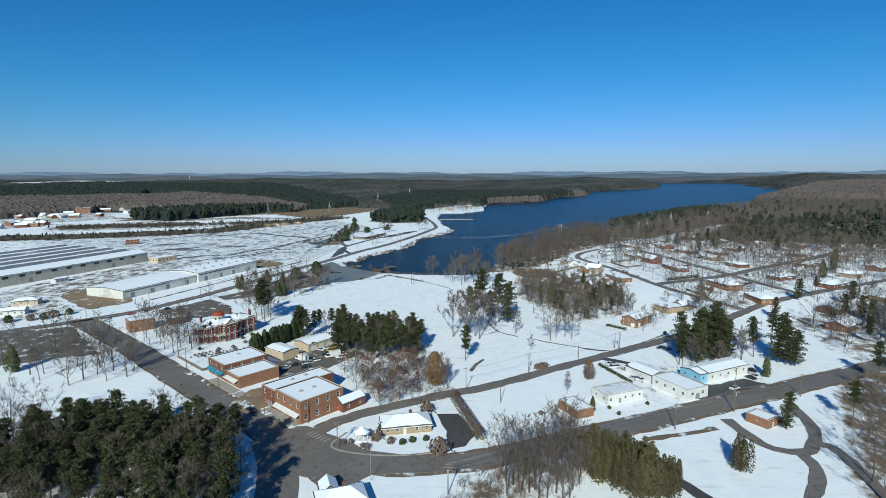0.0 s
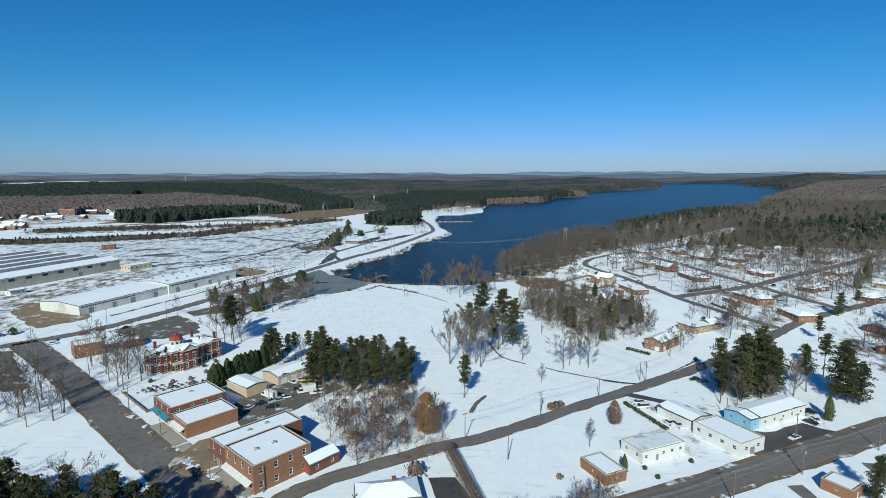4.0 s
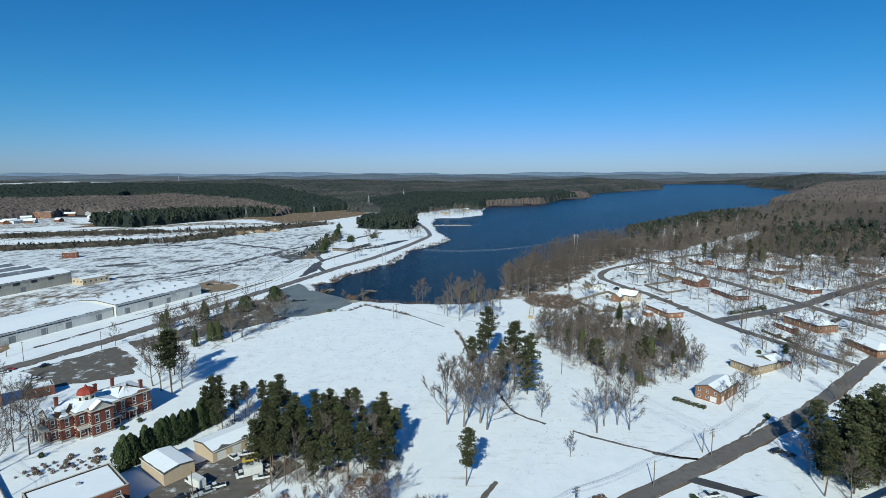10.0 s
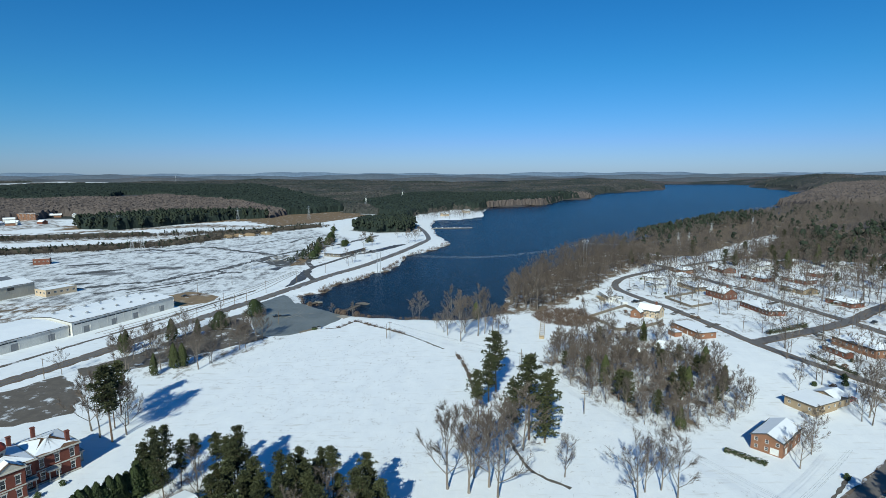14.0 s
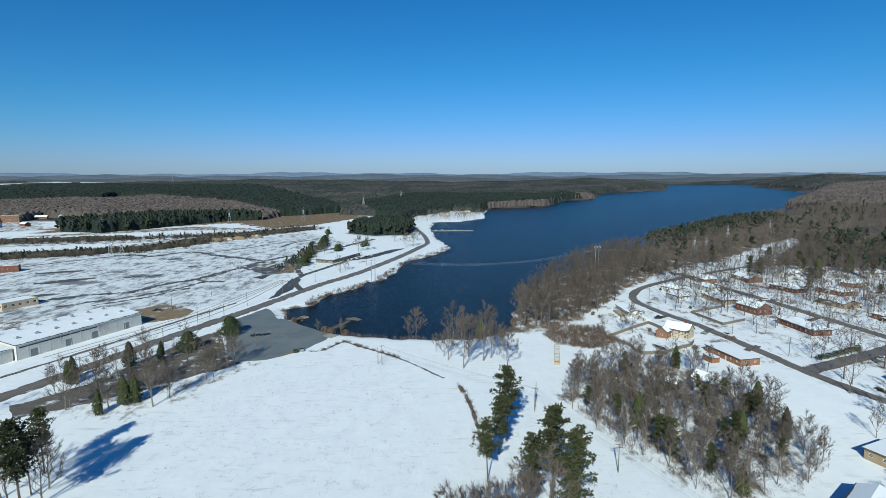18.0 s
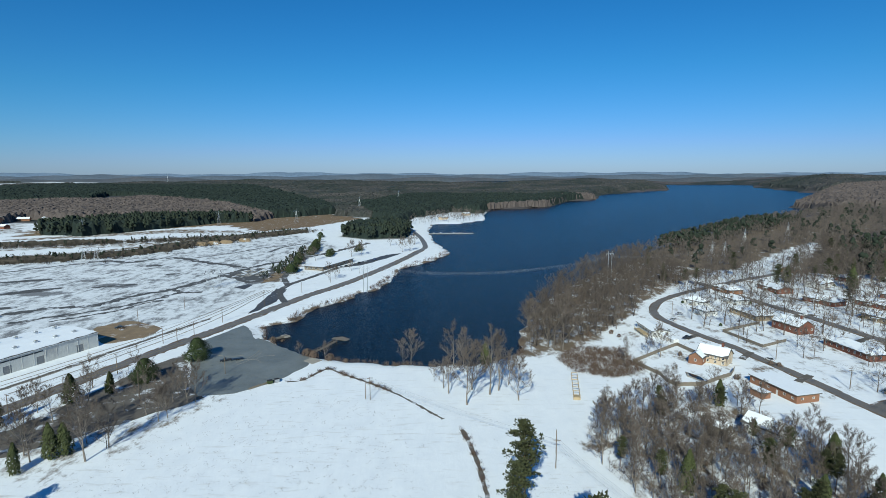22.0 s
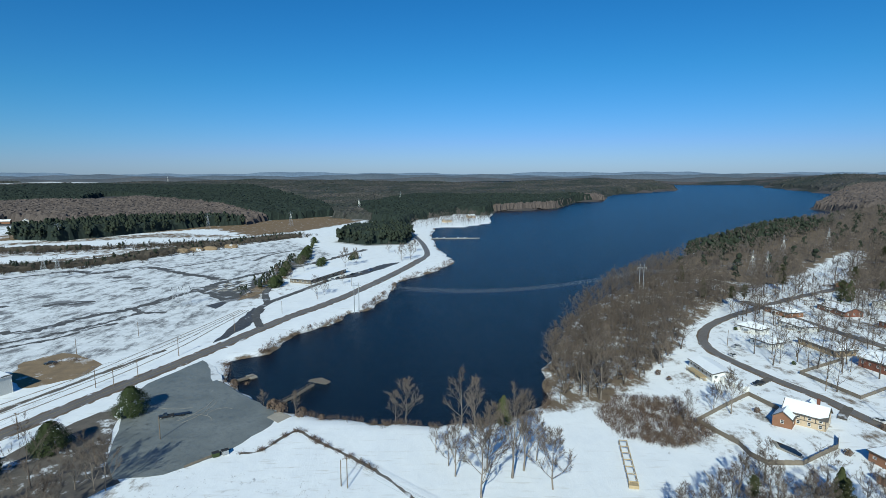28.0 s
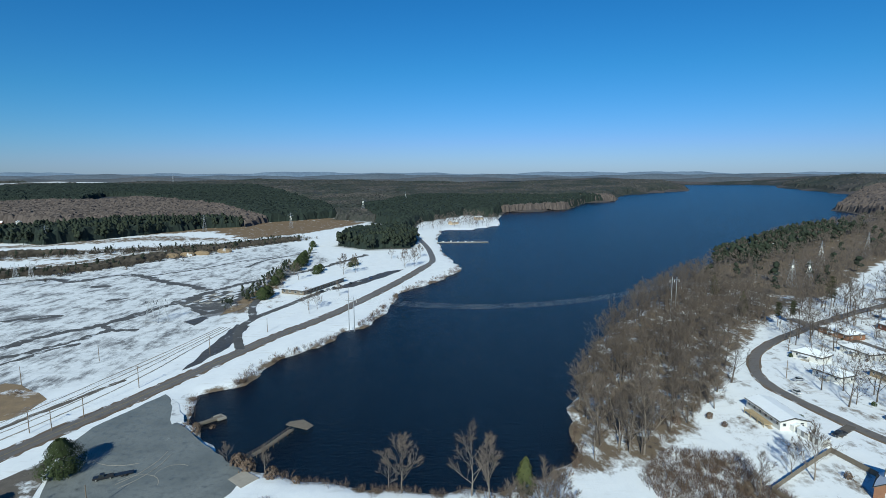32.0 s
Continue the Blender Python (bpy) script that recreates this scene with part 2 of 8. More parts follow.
GLOSSLEAF = surface("magnolia_leaves", (0.05, 0.068, 0.022), (0.03, 0.044, 0.018), 0.8, 0.5, 4.0, relief=0, vary=0.2)
OAKLEAF = surface("rust_leaves", (0.135, 0.073, 0.046), (0.09, 0.054, 0.038), 0.9, 0.5, 4.0, relief=0, vary=0.2)
TANLEAF = surface("tan_leaves", (0.205, 0.118, 0.052), (0.135, 0.082, 0.04), 0.9, 0.5, 4.0, relief=0, vary=0.15)
DARKBRUSH = surface("dark_brush", (0.095, 0.078, 0.062), (0.055, 0.05, 0.04), 0.95, 0.1, 1.0, relief=0)
BRAMBLE = surface("bramble", (0.17, 0.12, 0.09), (0.11, 0.08, 0.065), 0.95, 0.5, 4.0, relief=0)
RUBBER = plain("tyre_rubber", (0.025, 0.025, 0.026), 0.8)
PAINT = [plain("car_paint_" + w, c, 0.3) for w, c in (("white", (0.75, 0.75, 0.75)), ("black", (0.02, 0.02, 0.022)), ("silver", (0.4, 0.41, 0.43)),
                                                      ("red", (0.35, 0.03, 0.03)), ("blue", (0.04, 0.08, 0.2)), ("yellow", (0.5, 0.36, 0.05)))]
TEAL = plain("teal_canvas", (0.03, 0.22, 0.32), 0.7)


# ---- building blocks ----
class Geo:
    """Collects faces for one mesh."""

    def __init__(self):
        self.v, self.f = [], []

    def face(self, *pts):
        k = len(self.v)
        self.v.extend(pts)
        self.f.append(tuple(range(k, k + len(pts))))

    def box(self, x0, y0, z0, x1, y1, z1):
        k = len(self.v)
        self.v += [(x0, y0, z0), (x1, y0, z0), (x1, y1, z0), (x0, y1, z0), (x0, y0, z1), (x1, y0, z1), (x1, y1, z1), (x0, y1, z1)]
        self.f += [tuple(k + i for i in q) for q in ((3, 2, 1, 0), (4, 5, 6, 7), (0, 1, 5, 4), (1, 2, 6, 5), (2, 3, 7, 6), (3, 0, 4, 7))]

    def prism(self, poly, z0, z1):
        k, n = len(self.v), len(poly)
        self.v += [(x, y, z0) for x, y in poly] + [(x, y, z1) for x, y in poly]
        self.f += [tuple(k + n - 1 - i for i in range(n)), tuple(k + n + i for i in range(n))]
        self.f += [(k + i, k + (i + 1) % n, k + n + (i + 1) % n, k + n + i) for i in range(n)]

    def tube(self, p, q, r0, r1, n=6, cap=True):
        p, q = Vector(p), Vector(q)
        d = (q - p).normalized()
        a = d.orthogonal().normalized()
        b = d.cross(a)
        k = len(self.v)
        for c, r in ((p, r0), (q, r1)):
            for i in range(n):
                w = 2 * math.pi * i / n
                self.v.append(tuple(c + a * (r * math.cos(w)) + b * (r * math.sin(w))))
        self.f += [(k + i, k + (i + 1) % n, k + n + (i + 1) % n, k + n + i) for i in range(n)]
        if cap:
            self.f += [tuple(k + n - 1 - i for i in range(n)), tuple(k + n + i for i in range(n))]

    def lathe(self, rings, n=12, cx=0.0, cy=0.0):
        k = len(self.v)
        for r, z in rings:
            self.v += [(cx + r * math.cos(2 * math.pi * i / n), cy + r * math.sin(2 * math.pi * i / n), z) for i in range(n)]
        for j in range(len(rings) - 1):
            self.f += [(k + j * n + i, k + j * n + (i + 1) % n, k + (j + 1) * n + (i + 1) % n, k + (j + 1) * n + i) for i in range(n)]
        self.f += [tuple(k + n - 1 - i for i in range(n)), tuple(k + (len(rings) - 1) * n + i for i in range(n))]

    def mesh(self, name, mat, smooth=False):
        m = bpy.data.meshes.new(name)
        m.from_pydata(self.v, [], self.f)
        m.materials.append(mat)
        if smooth:
            m.shade_smooth()
        return m


def part(name, geo, mat, parent=None, label="", smooth=False):
    ob = new(name, geo.mesh(name, mat, smooth) if isinstance(geo, Geo) else geo)
    if parent:
        ob.parent = parent
    return tagged(ob, label)


def base(name, x, y, z, turn=0.0):
    e = new(name)
    e.empty_display_size = 0.5
    e.matrix_world = pose(x, y, z, 0, 0, turn)
    return e


def ss(a, b, v):
    t = np.clip((v - a) / (b - a), 0, 1)
    return t * t * (3 - 2 * t)


# ---- the lie of the land ----
LAKE = [(-56, 492), (-32, 485.5), (-1, 483), (20, 484), (34, 492), (43, 503), (48, 540), (59, 571), (86, 632), (132, 704), (194, 780),
        (264, 884), (440, 1082), (838, 1395), (905, 1560), (925, 1660), (1080, 1850), (1656, 2612), (1965, 3617), (2300, 4180), (2100, 4400), (1690, 4420),
        (1400, 3650), (1223, 3136), (690, 2540), (585, 2240), (542, 2097), (420, 2000), (297, 1694), (222, 1640), (130, 1590), (100, 1420), (92, 1285), (38, 1215), (-10, 1205), (-14, 1090), (-5, 960),
        (14, 852), (-4, 798), (-36, 748), (-40, 697), (-50, 650), (-60, 646), (-65, 622)]
LAKE += [(-83, 597), (-87, 576), (-88, 562), (-94, 557), (-103, 550), (-98, 532), (-87, 517), (-70, 499)]
LEVEL = -1.2


def signed(poly, x, y):
    """Distance to the outline of poly: positive outside, negative inside."""
    best, inside = np.full(x.shape, 1e9), np.zeros(x.shape, bool)
    for (ax, ay), (bx, by) in zip(poly, poly[1:] + poly[:1]):
        dx, dy = bx - ax, by - ay
        t = np.clip(((x - ax) * dx + (y - ay) * dy) / (dx * dx + dy * dy), 0, 1)
        best = np.minimum(best, np.hypot(x - ax - t * dx, y - ay - t * dy))
        cross = (ay > y) != (by > y)
        inside ^= cross & (x < (bx - ax) * (y - ay) / (by - ay + 1e-12) + ax)
    return np.where(inside, -best, best)


def waves(x, y, s, k=0.0):
    return np.sin(x / s + 1.3 * np.sin(y / s * 0.7 + k)) * np.sin(y / s * 0.9 + 1.7 * np.sin(x / s * 0.6 + 2 * k) + k)


def land(x, y):
    x, y = np.asarray(x, float), np.asarray(y, float)
    d = signed(LAKE, x, y) + 2.2 * waves(x, y, 5.0, 1.0) * (y < 1300)
    z = 3.4 * ss(80, 130, x) * ss(300, 415, y)
    z = z + 10 * ss(210, 700, x) * ss(420, 1000, y) + 15 * ss(700, 1300, x) * ss(1250, 1800, y)
    z = z + ss(1250, 2400, y) * (5 + 5 * waves(x, y, 210.0)) * ss(60, 500, d)
    z = z + ss(2500, 4600, y) * (13 + 8 * waves(x, y, 330.0, 2.0) + 5 * waves(x, y, 120.0, 0.4)) * ss(60, 600, d)
    z = z + 34 * np.exp(-((x - 2080) / 330) ** 2 - ((y - 3120) / 420) ** 2)
    z = z + ss(2600, 3600, x) * 8 * ss(900, 3000, y)
    z = z + 4 * ss(1180, 1700, y) * ss(-330, -620, x) + 2 * ss(1900, 2700, y) * ss(-200, -700, x) * (1 + 0.5 * waves(x, y, 260.0, 1.1))
    bank = LEVEL + 0.3 * d
    z = np.where(d > 0, np.minimum(z, bank), LEVEL + np.maximum(0.35 * d, -4.0))
    return z, d


def height(x, y):
    return float(land(np.array([x]), np.array([y]))[0][0])


def axis(fine0, fine1, step, far0, far1, grow=1.09):
    mid = list(np.arange(fine0, fine1 + step / 2, step))
    up, s = [mid[-1]], step
    while up[-1] < far1:
        s *= grow
        up.append(up[-1] + s)
    down, s = [mid[0]], step
    while down[-1] > far0:
        s *= grow
        down.append(down[-1] - s)
    return np.array(down[:0:-1] + mid + up[1:])


# woodland and bare areas on the ground: outline, share of bare ground, share of dry grass
BARE = [
    ([(48, 400), (60, 360), (78, 328), (95, 330), (118, 345), (122, 380), (118, 425), (95, 445), (72, 425), (56, 420)], 0.42, 0.1),
    ([(40, 492), (66, 498), (100, 535), (132, 580), (150, 625), (220, 700), (420, 860), (700, 1000), (900, 1500), (400, 1100), (120, 740), (45, 540)], 0.62, 0.1),
    ([(62, 470), (78, 462), (96, 470), (94, 500), (72, 506), (58, 488)], 0.44, 0.2),
    ([(-90, 300), (-50, 258), (-14, 256), (-14, 278), (-20, 290), (-42, 295), (-60, 300), (-84, 309)], 0.42, 0.1),
    ([(-50, 240), (-30, 205), (-2, 212), (0, 240), (-20, 252)], 0.36, 0.2),
    ([(-165, 388), (-112, 380), (-88, 440), (-120, 470), (-150, 440)], 0.40, 0.1),
    ([(-240, 110), (-60, 100), (-52, 150), (-62, 166), (-90, 184), (-120, 196), (-145, 190), (-170, 200), (-240, 215)], 0.34, 0.1),
    ([(-265, 600), (-190, 590), (-130, 660), (-115, 720), (-140, 800), (-250, 820), (-340, 720)], 0.33, 0.3),
    ([(-520, 560), (-300, 575), (-240, 660), (-420, 760), (-700, 780)], 0.34, 0.2),
    ([(-620, 840), (-420, 900), (-300, 935), (-255, 1010), (-290, 1040), (-430, 985), (-640, 930)], 0.5, 0.2),
    ([(-620, 1015), (-510, 1085), (-380, 1190), (-275, 1085), (-215, 1160), (-150, 1325), (-225, 1460), (-375, 1330), (-560, 1180), (-640, 1100)], 0.8, 1.0),
    ([(160, 330), (260, 400), (420, 520), (520, 700), (330, 720), (240, 640), (232, 520), (180, 400)], 0.37, 0.1),
]
for px, py, rx, ry in ((-262, 668, 22, 10), (-281, 766, 10, 8), (-305, 640, 28, 9), (-300, 690, 17, 7), (-330, 610, 24, 8)):
    BARE.append(([(px + rx * math.cos(i * 0.785), py + ry * math.sin(i * 0.785)) for i in range(8)], 0.6, 0.15))
BARE.append(([(-700, 700), (-520, 740), (-400, 790), (-320, 900), (-270, 990), (-205, 1080), (-235, 1090), (-330, 960), (-450, 830), (-700, 760)], 0.55, 0.2))
BARE.append(([(-900, 960), (-640, 960), (-540, 1030), (-420, 1130), (-300, 1090), (-275, 1060), (-420, 1060), (-560, 980)], 0.6, 0.4))
BARE.append(([(46, 500), (66, 500), (104, 540), (140, 590), (200, 665), (260, 720), (420, 800), (430, 1070), (254, 875), (112, 700), (60, 580)], 0.66, 0.1))
BARE.append(([(330, 690), (480, 640), (900, 700), (1400, 900), (1400, 1500), (900, 1500), (640, 1200), (420, 1000), (250, 870), (180, 770), (240, 720)], 0.85, 0.1))
BARE.append(([(190, 600), (300, 640), (480, 640), (480, 800), (300, 730), (200, 660)], 0.36, 0.1))
BARE.append(([(112, 140), (120, 160), (136, 178), (143, 196), (156, 216), (180, 243), (260, 275), (330, 290), (330, 120)], 0.62, 0.2))
BARE.append(([(-4, 120), (-4, 146), (14, 164), (37, 165), (30, 150), (12, 140)], 0.5, 0.2))
YARD_AREA = [(-390, 540), (-205, 520), (-150, 570), (-140, 660), (-150, 780), (-120, 900), (-210, 1040), (-290, 900), (-340, 820), (-430, 770), (-560, 740)]
BARE.append(([(196, 258), (250, 284), (330, 335), (250, 350), (200, 322)], 0.48, 0.2))
BARE.append(([(60, 200), (104, 214), (150, 236), (136, 262), (72, 262)], 0.24, 0.2))
BARE.append((YARD_AREA, 0.41, 0.0))
BARE.append(([(-345, 400), (-236, 392), (-212, 450), (-196, 520), (-290, 560), (-320, 500)], 0.5, 0.1))
BARE.append(([(-320, 330), (-262, 330), (-240, 356), (-290, 395), (-330, 400)], 0.42, 0.2))
BARE.append(([(-1100, 800), (-720, 860), (-700, 1000), (-640, 1090), (-760, 1250), (-1100, 1250)], 0.5, 0.1))
BARE.append(([(85, 440), (150, 430), (250, 470), (240, 640), (160, 600), (100, 540)], 0.27, 0.2))
BARE.append(([(-156, 672), (-152, 720), (-150, 800), (-160, 880), (-146, 880), (-136, 760), (-134, 684)], 0.7, 0.3))
ROUGH_WOODS = [
    [(-3000, 1240), (-700, 1240), (-560, 1100), (-500, 1130), (-390, 1255), (-360, 1340), (-225, 1470), (-205, 1380), (-300, 1860), (-3000, 1500)],
    [(-3000, 1480), (-300, 1480), (-205, 1400), (-150, 1345), (-60, 1180), (-10, 1215), (90, 1300), (100, 1430), (130, 1610), (340, 1800), (520, 2040), (830, 2640), (1200, 3150), (1500, 4400), (2600, 5600), (-5500, 5600), (-5500, 1480)],
    [(260, 700), (420, 860), (700, 1020), (845, 1380), (930, 1660), (1100, 1850), (1680, 2620), (1850, 3400), (2200, 4300), (5500, 5600), (5500, 300), (700, 420)],
    [(-140, 1010), (-96, 975), (-42, 985), (-40, 1080), (-70, 1150), (-130, 1100)],
]


def build_ground():
    xs, ys = axis(-400, 330, 3.8, -5600, 5600), axis(118, 905, 3.8, -700, 5700)
    gx, gy = np.meshgrid(xs, ys)
    z, d = land(gx, gy)
    z = z + 0.02 * waves(gx, gy, 9.0) * (d > 6)
    bare, dry, wood = np.zeros(gx.shape), np.zeros(gx.shape), np.zeros(gx.shape)
    mud = 1 - ss(-4, 9, signed(YARD_AREA, gx, gy))
    for poly, share, grass in BARE:
        s = 1 - ss(-4, 9, signed(poly, gx, gy))
        bare, dry = np.maximum(bare, share * s), np.maximum(dry, grass * s)
    for poly in ROUGH_WOODS:
        s = 1 - ss(-5, 5, signed(poly, gx, gy))
        wood = np.maximum(wood, s)
    bare = bare * ss(-6, 10, signed([(236, 672), (292, 735), (370, 808), (440, 868), (430, 845), (345, 745), (262, 682)], gx, gy))
    shore = 1 - ss(1.0, 6.0, np.abs(d))
    bare, dry = np.maximum(bare, 0.62 * shore * (gy < 1300)), np.maximum(dry, 0.15 * shore)
    wood = np.where((gy > 4250) | (gy > 1500), 1.0, wood) * (gy > 900)
    clear = signed([(-2900, 3200), (-2100, 3600), (-2150, 4700), (-2700, 4800), (-3300, 4200)], gx, gy) < 0
    clear |= signed([(-55, 1170), (-15, 1190), (42, 1195), (95, 1275), (95, 1440), (40, 1500), (-50, 1330)], gx, gy) < 0
    wood = np.where(clear, 0.0, wood)
    m = bpy.data.meshes.new("ground")
    ny, nx = gx.shape
    i = (np.arange(ny - 1)[:, None] * nx + np.arange(nx - 1)).ravel()
    m.from_pydata(np.stack([gx.ravel(), gy.ravel(), z.ravel()], 1).tolist(), [], np.stack([i, i + 1, i + nx + 1, i + nx], 1).tolist())
    m.materials.append(GROUND)
    m.shade_smooth()
    for key, val in (("bare", bare), ("dry", dry), ("wood", wood), ("mud", mud)):
        m.attributes.new(key, "FLOAT", "POINT").data.foreach_set("value", val.ravel().astype(np.float32))
    tagged(new("ground", m), "snow-covered ground with dry grass and leaf litter", "ground", kind="structure")


build_ground()
g = Geo()
g.face((-800, 300, LEVEL), (4500, 300, LEVEL), (4500, 5200, LEVEL), (-800, 5200, LEVEL))
tagged(part("lake_water", g, WATER), "dark blue rippled lake water", "lake", kind="structure")


# the far lake arm and three ridges, blue with painted haze, closing the view
g = Geo()
g.prism([(380, 4390), (700, 4370), (1180, 4400), (1260, 4640), (900, 4720), (420, 4700)], 12.0, 25.0)
tagged(part("far_lake_arm", g, WATER), "narrow far arm of the blue lake", "lake", kind="structure")


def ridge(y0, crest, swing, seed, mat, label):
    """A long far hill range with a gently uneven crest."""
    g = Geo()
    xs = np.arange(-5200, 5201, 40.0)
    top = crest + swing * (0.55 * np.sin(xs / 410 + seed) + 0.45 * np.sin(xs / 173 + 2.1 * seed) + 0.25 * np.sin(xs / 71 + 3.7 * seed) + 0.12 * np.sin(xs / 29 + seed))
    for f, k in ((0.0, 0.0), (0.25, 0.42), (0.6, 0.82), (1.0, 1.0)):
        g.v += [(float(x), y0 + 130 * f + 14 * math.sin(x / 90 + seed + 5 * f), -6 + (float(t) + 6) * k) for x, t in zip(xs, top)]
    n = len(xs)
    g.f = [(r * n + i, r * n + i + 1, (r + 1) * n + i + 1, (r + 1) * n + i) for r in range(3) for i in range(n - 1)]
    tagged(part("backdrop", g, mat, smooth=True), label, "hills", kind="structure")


def hazed_hills(name, a, b):
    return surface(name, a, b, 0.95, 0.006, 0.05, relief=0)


# distance haze is put into the base colours, paler and bluer range by range
ridge(4450, 47, 13, 1.0, hazed_hills("hazed_near_hills", (0.075, 0.088, 0.105), (0.098, 0.098, 0.108)), "low wooded hills beyond the lake, light haze in their colour")
ridge(4640, 71, 11, 2.4, hazed_hills("hazed_middle_hills", (0.088, 0.115, 0.15), (0.105, 0.12, 0.148)), "wooded hills in the distance, bluish with painted haze")
ridge(4820, 88, 12, 4.3, hazed_hills("hazed_far_hills", (0.135, 0.19, 0.27), (0.145, 0.195, 0.265)), "hills on the horizon, pale blue with painted haze")


def smooth_line(pts, step):
    """Points every step metres or so along a rounded line."""
    p = [Vector(q) for q in pts]
    out = []
    for i in range(len(p) - 1):
        a, b, c, e = p[max(i - 1, 0)], p[i], p[i + 1], p[min(i + 2, len(p) - 1)]
        n = max(1, int((c - b).length / step))
        for j in range(n):
            t = j / n
            out.append(0.5 * ((2 * b) + (c - a) * t + (2 * a - 5 * b + 4 * c - e) * t * t + (3 * b - a - 3 * c + e) * t ** 3))
    return out + [p[-1]]


def ribbon(name, pts, width, mat, lift, label, category="road", ragged=0.0, step=6.0, kind="structure"):
    line = smooth_line(pts, step)
    g = Geo()
    rnd = random.Random(len(line) * 7 + int(width * 10))
    left, right = [], []
    for i, p in enumerate(line):
        d = (line[min(i + 1, len(line) - 1)] - line[max(i - 1, 0)]).normalized()
        nrm = Vector((-d.y, d.x))
        for side, s in ((left, 1), (right, -1)):
            q = p + nrm * s * (width / 2 + rnd.uniform(-ragged, ragged))
            side.append((q.x, q.y))
    allp = np.array(left + right)
    zz = land(allp[:, 0], allp[:, 1])[0]
    n = len(line)
    zl, zr = np.maximum(zz[:n], zz[n:]), np.maximum(zz[:n], zz[n:])
    g.v = [(left[i][0], left[i][1], zl[i] + lift) for i in range(n)] + [(right[i][0], right[i][1], zr[i] + lift) for i in range(n)]
    g.f = [(i, n + i, n + i + 1, i + 1) for i in range(n - 1)]
    # a low edge all round gives the slab its thickness
    k = len(g.v)
    g.v += [(a, b, c - 0.5) for a, b, c in g.v]
    g.f += [(i, i + 1, k + i + 1, k + i) for i in range(n - 1)] + [(n + i + 1, n + i, k + n + i, k + n + i + 1) for i in range(n - 1)]
    return tagged(part(name, g, mat), label, category, kind=kind)


def sheet(name, poly, mat, lift, label, category, z=None, ragged=0.0, kind="structure"):
    """A flat slab with a slightly uneven outline."""
    rnd = random.Random(int(abs(poly[0][0] * 3 + poly[0][1])))
    pts = []
    for (ax, ay), (bx, by) in zip(poly, poly[1:] + poly[:1]):
        n = max(1, int(math.hypot(bx - ax, by - ay) / 4)) if ragged else 1
        for j in range(n):
            pts.append((ax + (bx - ax) * j / n + rnd.uniform(-ragged, ragged), ay + (by - ay) * j / n + rnd.uniform(-ragged, ragged)))
    if z is None:
        z = max(height(x, y) for x, y in poly)
    g = Geo()
    g.prism(pts, z - 0.6, z + lift)
    return tagged(part(name, g, mat), label, category, kind=kind)


MAIN = [(-30, 152), (-57, 179), (-90, 208), (-127, 242), (-172, 284), (-218, 324), (-226, 331)]
FRONT = [(-66, 186), (-46, 171), (-24, 163), (-3, 163.5), (17, 169), (42, 180), (74, 193.5), (99, 204.5), (139, 222), (186, 243), (260, 276), (420, 350)]
PARK = [(-50, 180), (-42, 193), (-22, 206), (-3, 217), (17, 226), (49, 247), (85, 270), (121, 293), (160, 322), (210, 361), (254, 386), (350, 434), (480, 500)]
LAKEROAD = [(-262, 300), (-230, 326), (-204, 352), (-183, 393), (-170, 426), (-153, 477), (-137, 520), (-122, 558), (-99, 625), (-83, 660), (-65, 708), (-38, 798), (-20, 870),
            (-16, 905), (-24, 990), (-38, 1075), (-48, 1130)]
LAKESTREET = [(394, 752), (298, 694), (253, 669), (211, 641), (177, 617), (152, 594), (138, 572), (133, 554), (135, 538), (140, 517), (147, 496), (151, 477), (157, 444), (160, 422), (168, 395), (190, 350)]
CROSS = [(161, 420), (203, 440), (240, 460), (280, 489), (350, 535), (444, 602)]
BACKSTREET = [(206, 656), (214, 600), (224, 550), (229, 512), (238, 462), (242, 425), (252, 387)]
ribbon("road", MAIN, 11.2, ROAD, 0.14, "wide grey asphalt main street with dirty snow along it", ragged=0.07)
ribbon("road", FRONT, 8.8, ROAD, 0.17, "wide worn asphalt street with slush along its edges", ragged=0.07)
ribbon("road", [(-63, 180), (-56, 166), (-51, 150), (-48, 132), (-47, 112), (-46, 60), (-44, -60), (-42, -220)], 12, ROAD, 0.12, "wide asphalt street in the shade of the pines", ragged=0.1)
sheet("road", [(-66, 187), (-52, 189), (-40, 181), (-30, 172.5), (-14, 168.5), (-4, 158.5), (-30, 157), (-44, 156), (-58, 160)], ROAD, 0.155, "wide worn asphalt street junction", "road", z=0.0, ragged=0.4)
ribbon("road", PARK, 5.2, ROAD, 0.15, "narrow asphalt street beside the snowy park", ragged=0.07)
ribbon("road", LAKEROAD, 6.4, ROAD, 0.14, "two-lane asphalt road along the lake shore", ragged=0.1)
ribbon("road", LAKESTREET, 4.2, ROAD, 0.30, "wet asphalt residential street above the lake", ragged=0.1)
ribbon("road", CROSS, 6.2, ROAD, 0.34, "asphalt cross street between houses", ragged=0.1)
ribbon("road", BACKSTREET, 5.4, ROAD, 0.32, "asphalt residential back street", ragged=0.1)
for pts, w, lift, side in ((MAIN, 14.4, 0.09, 0), (FRONT, 12.4, 0.10, 0), (PARK, 6.6, 0.08, 0), (LAKESTREET, 5.6, 0.2, 0), (CROSS, 7.8, 0.22, 0), (BACKSTREET, 6.8, 0.2, 0)):
    ribbon("road_verge", pts, w, SLUSH, lift, "dirty slush and leaf litter along the road edge", "verge", ragged=0.45, step=4.0)
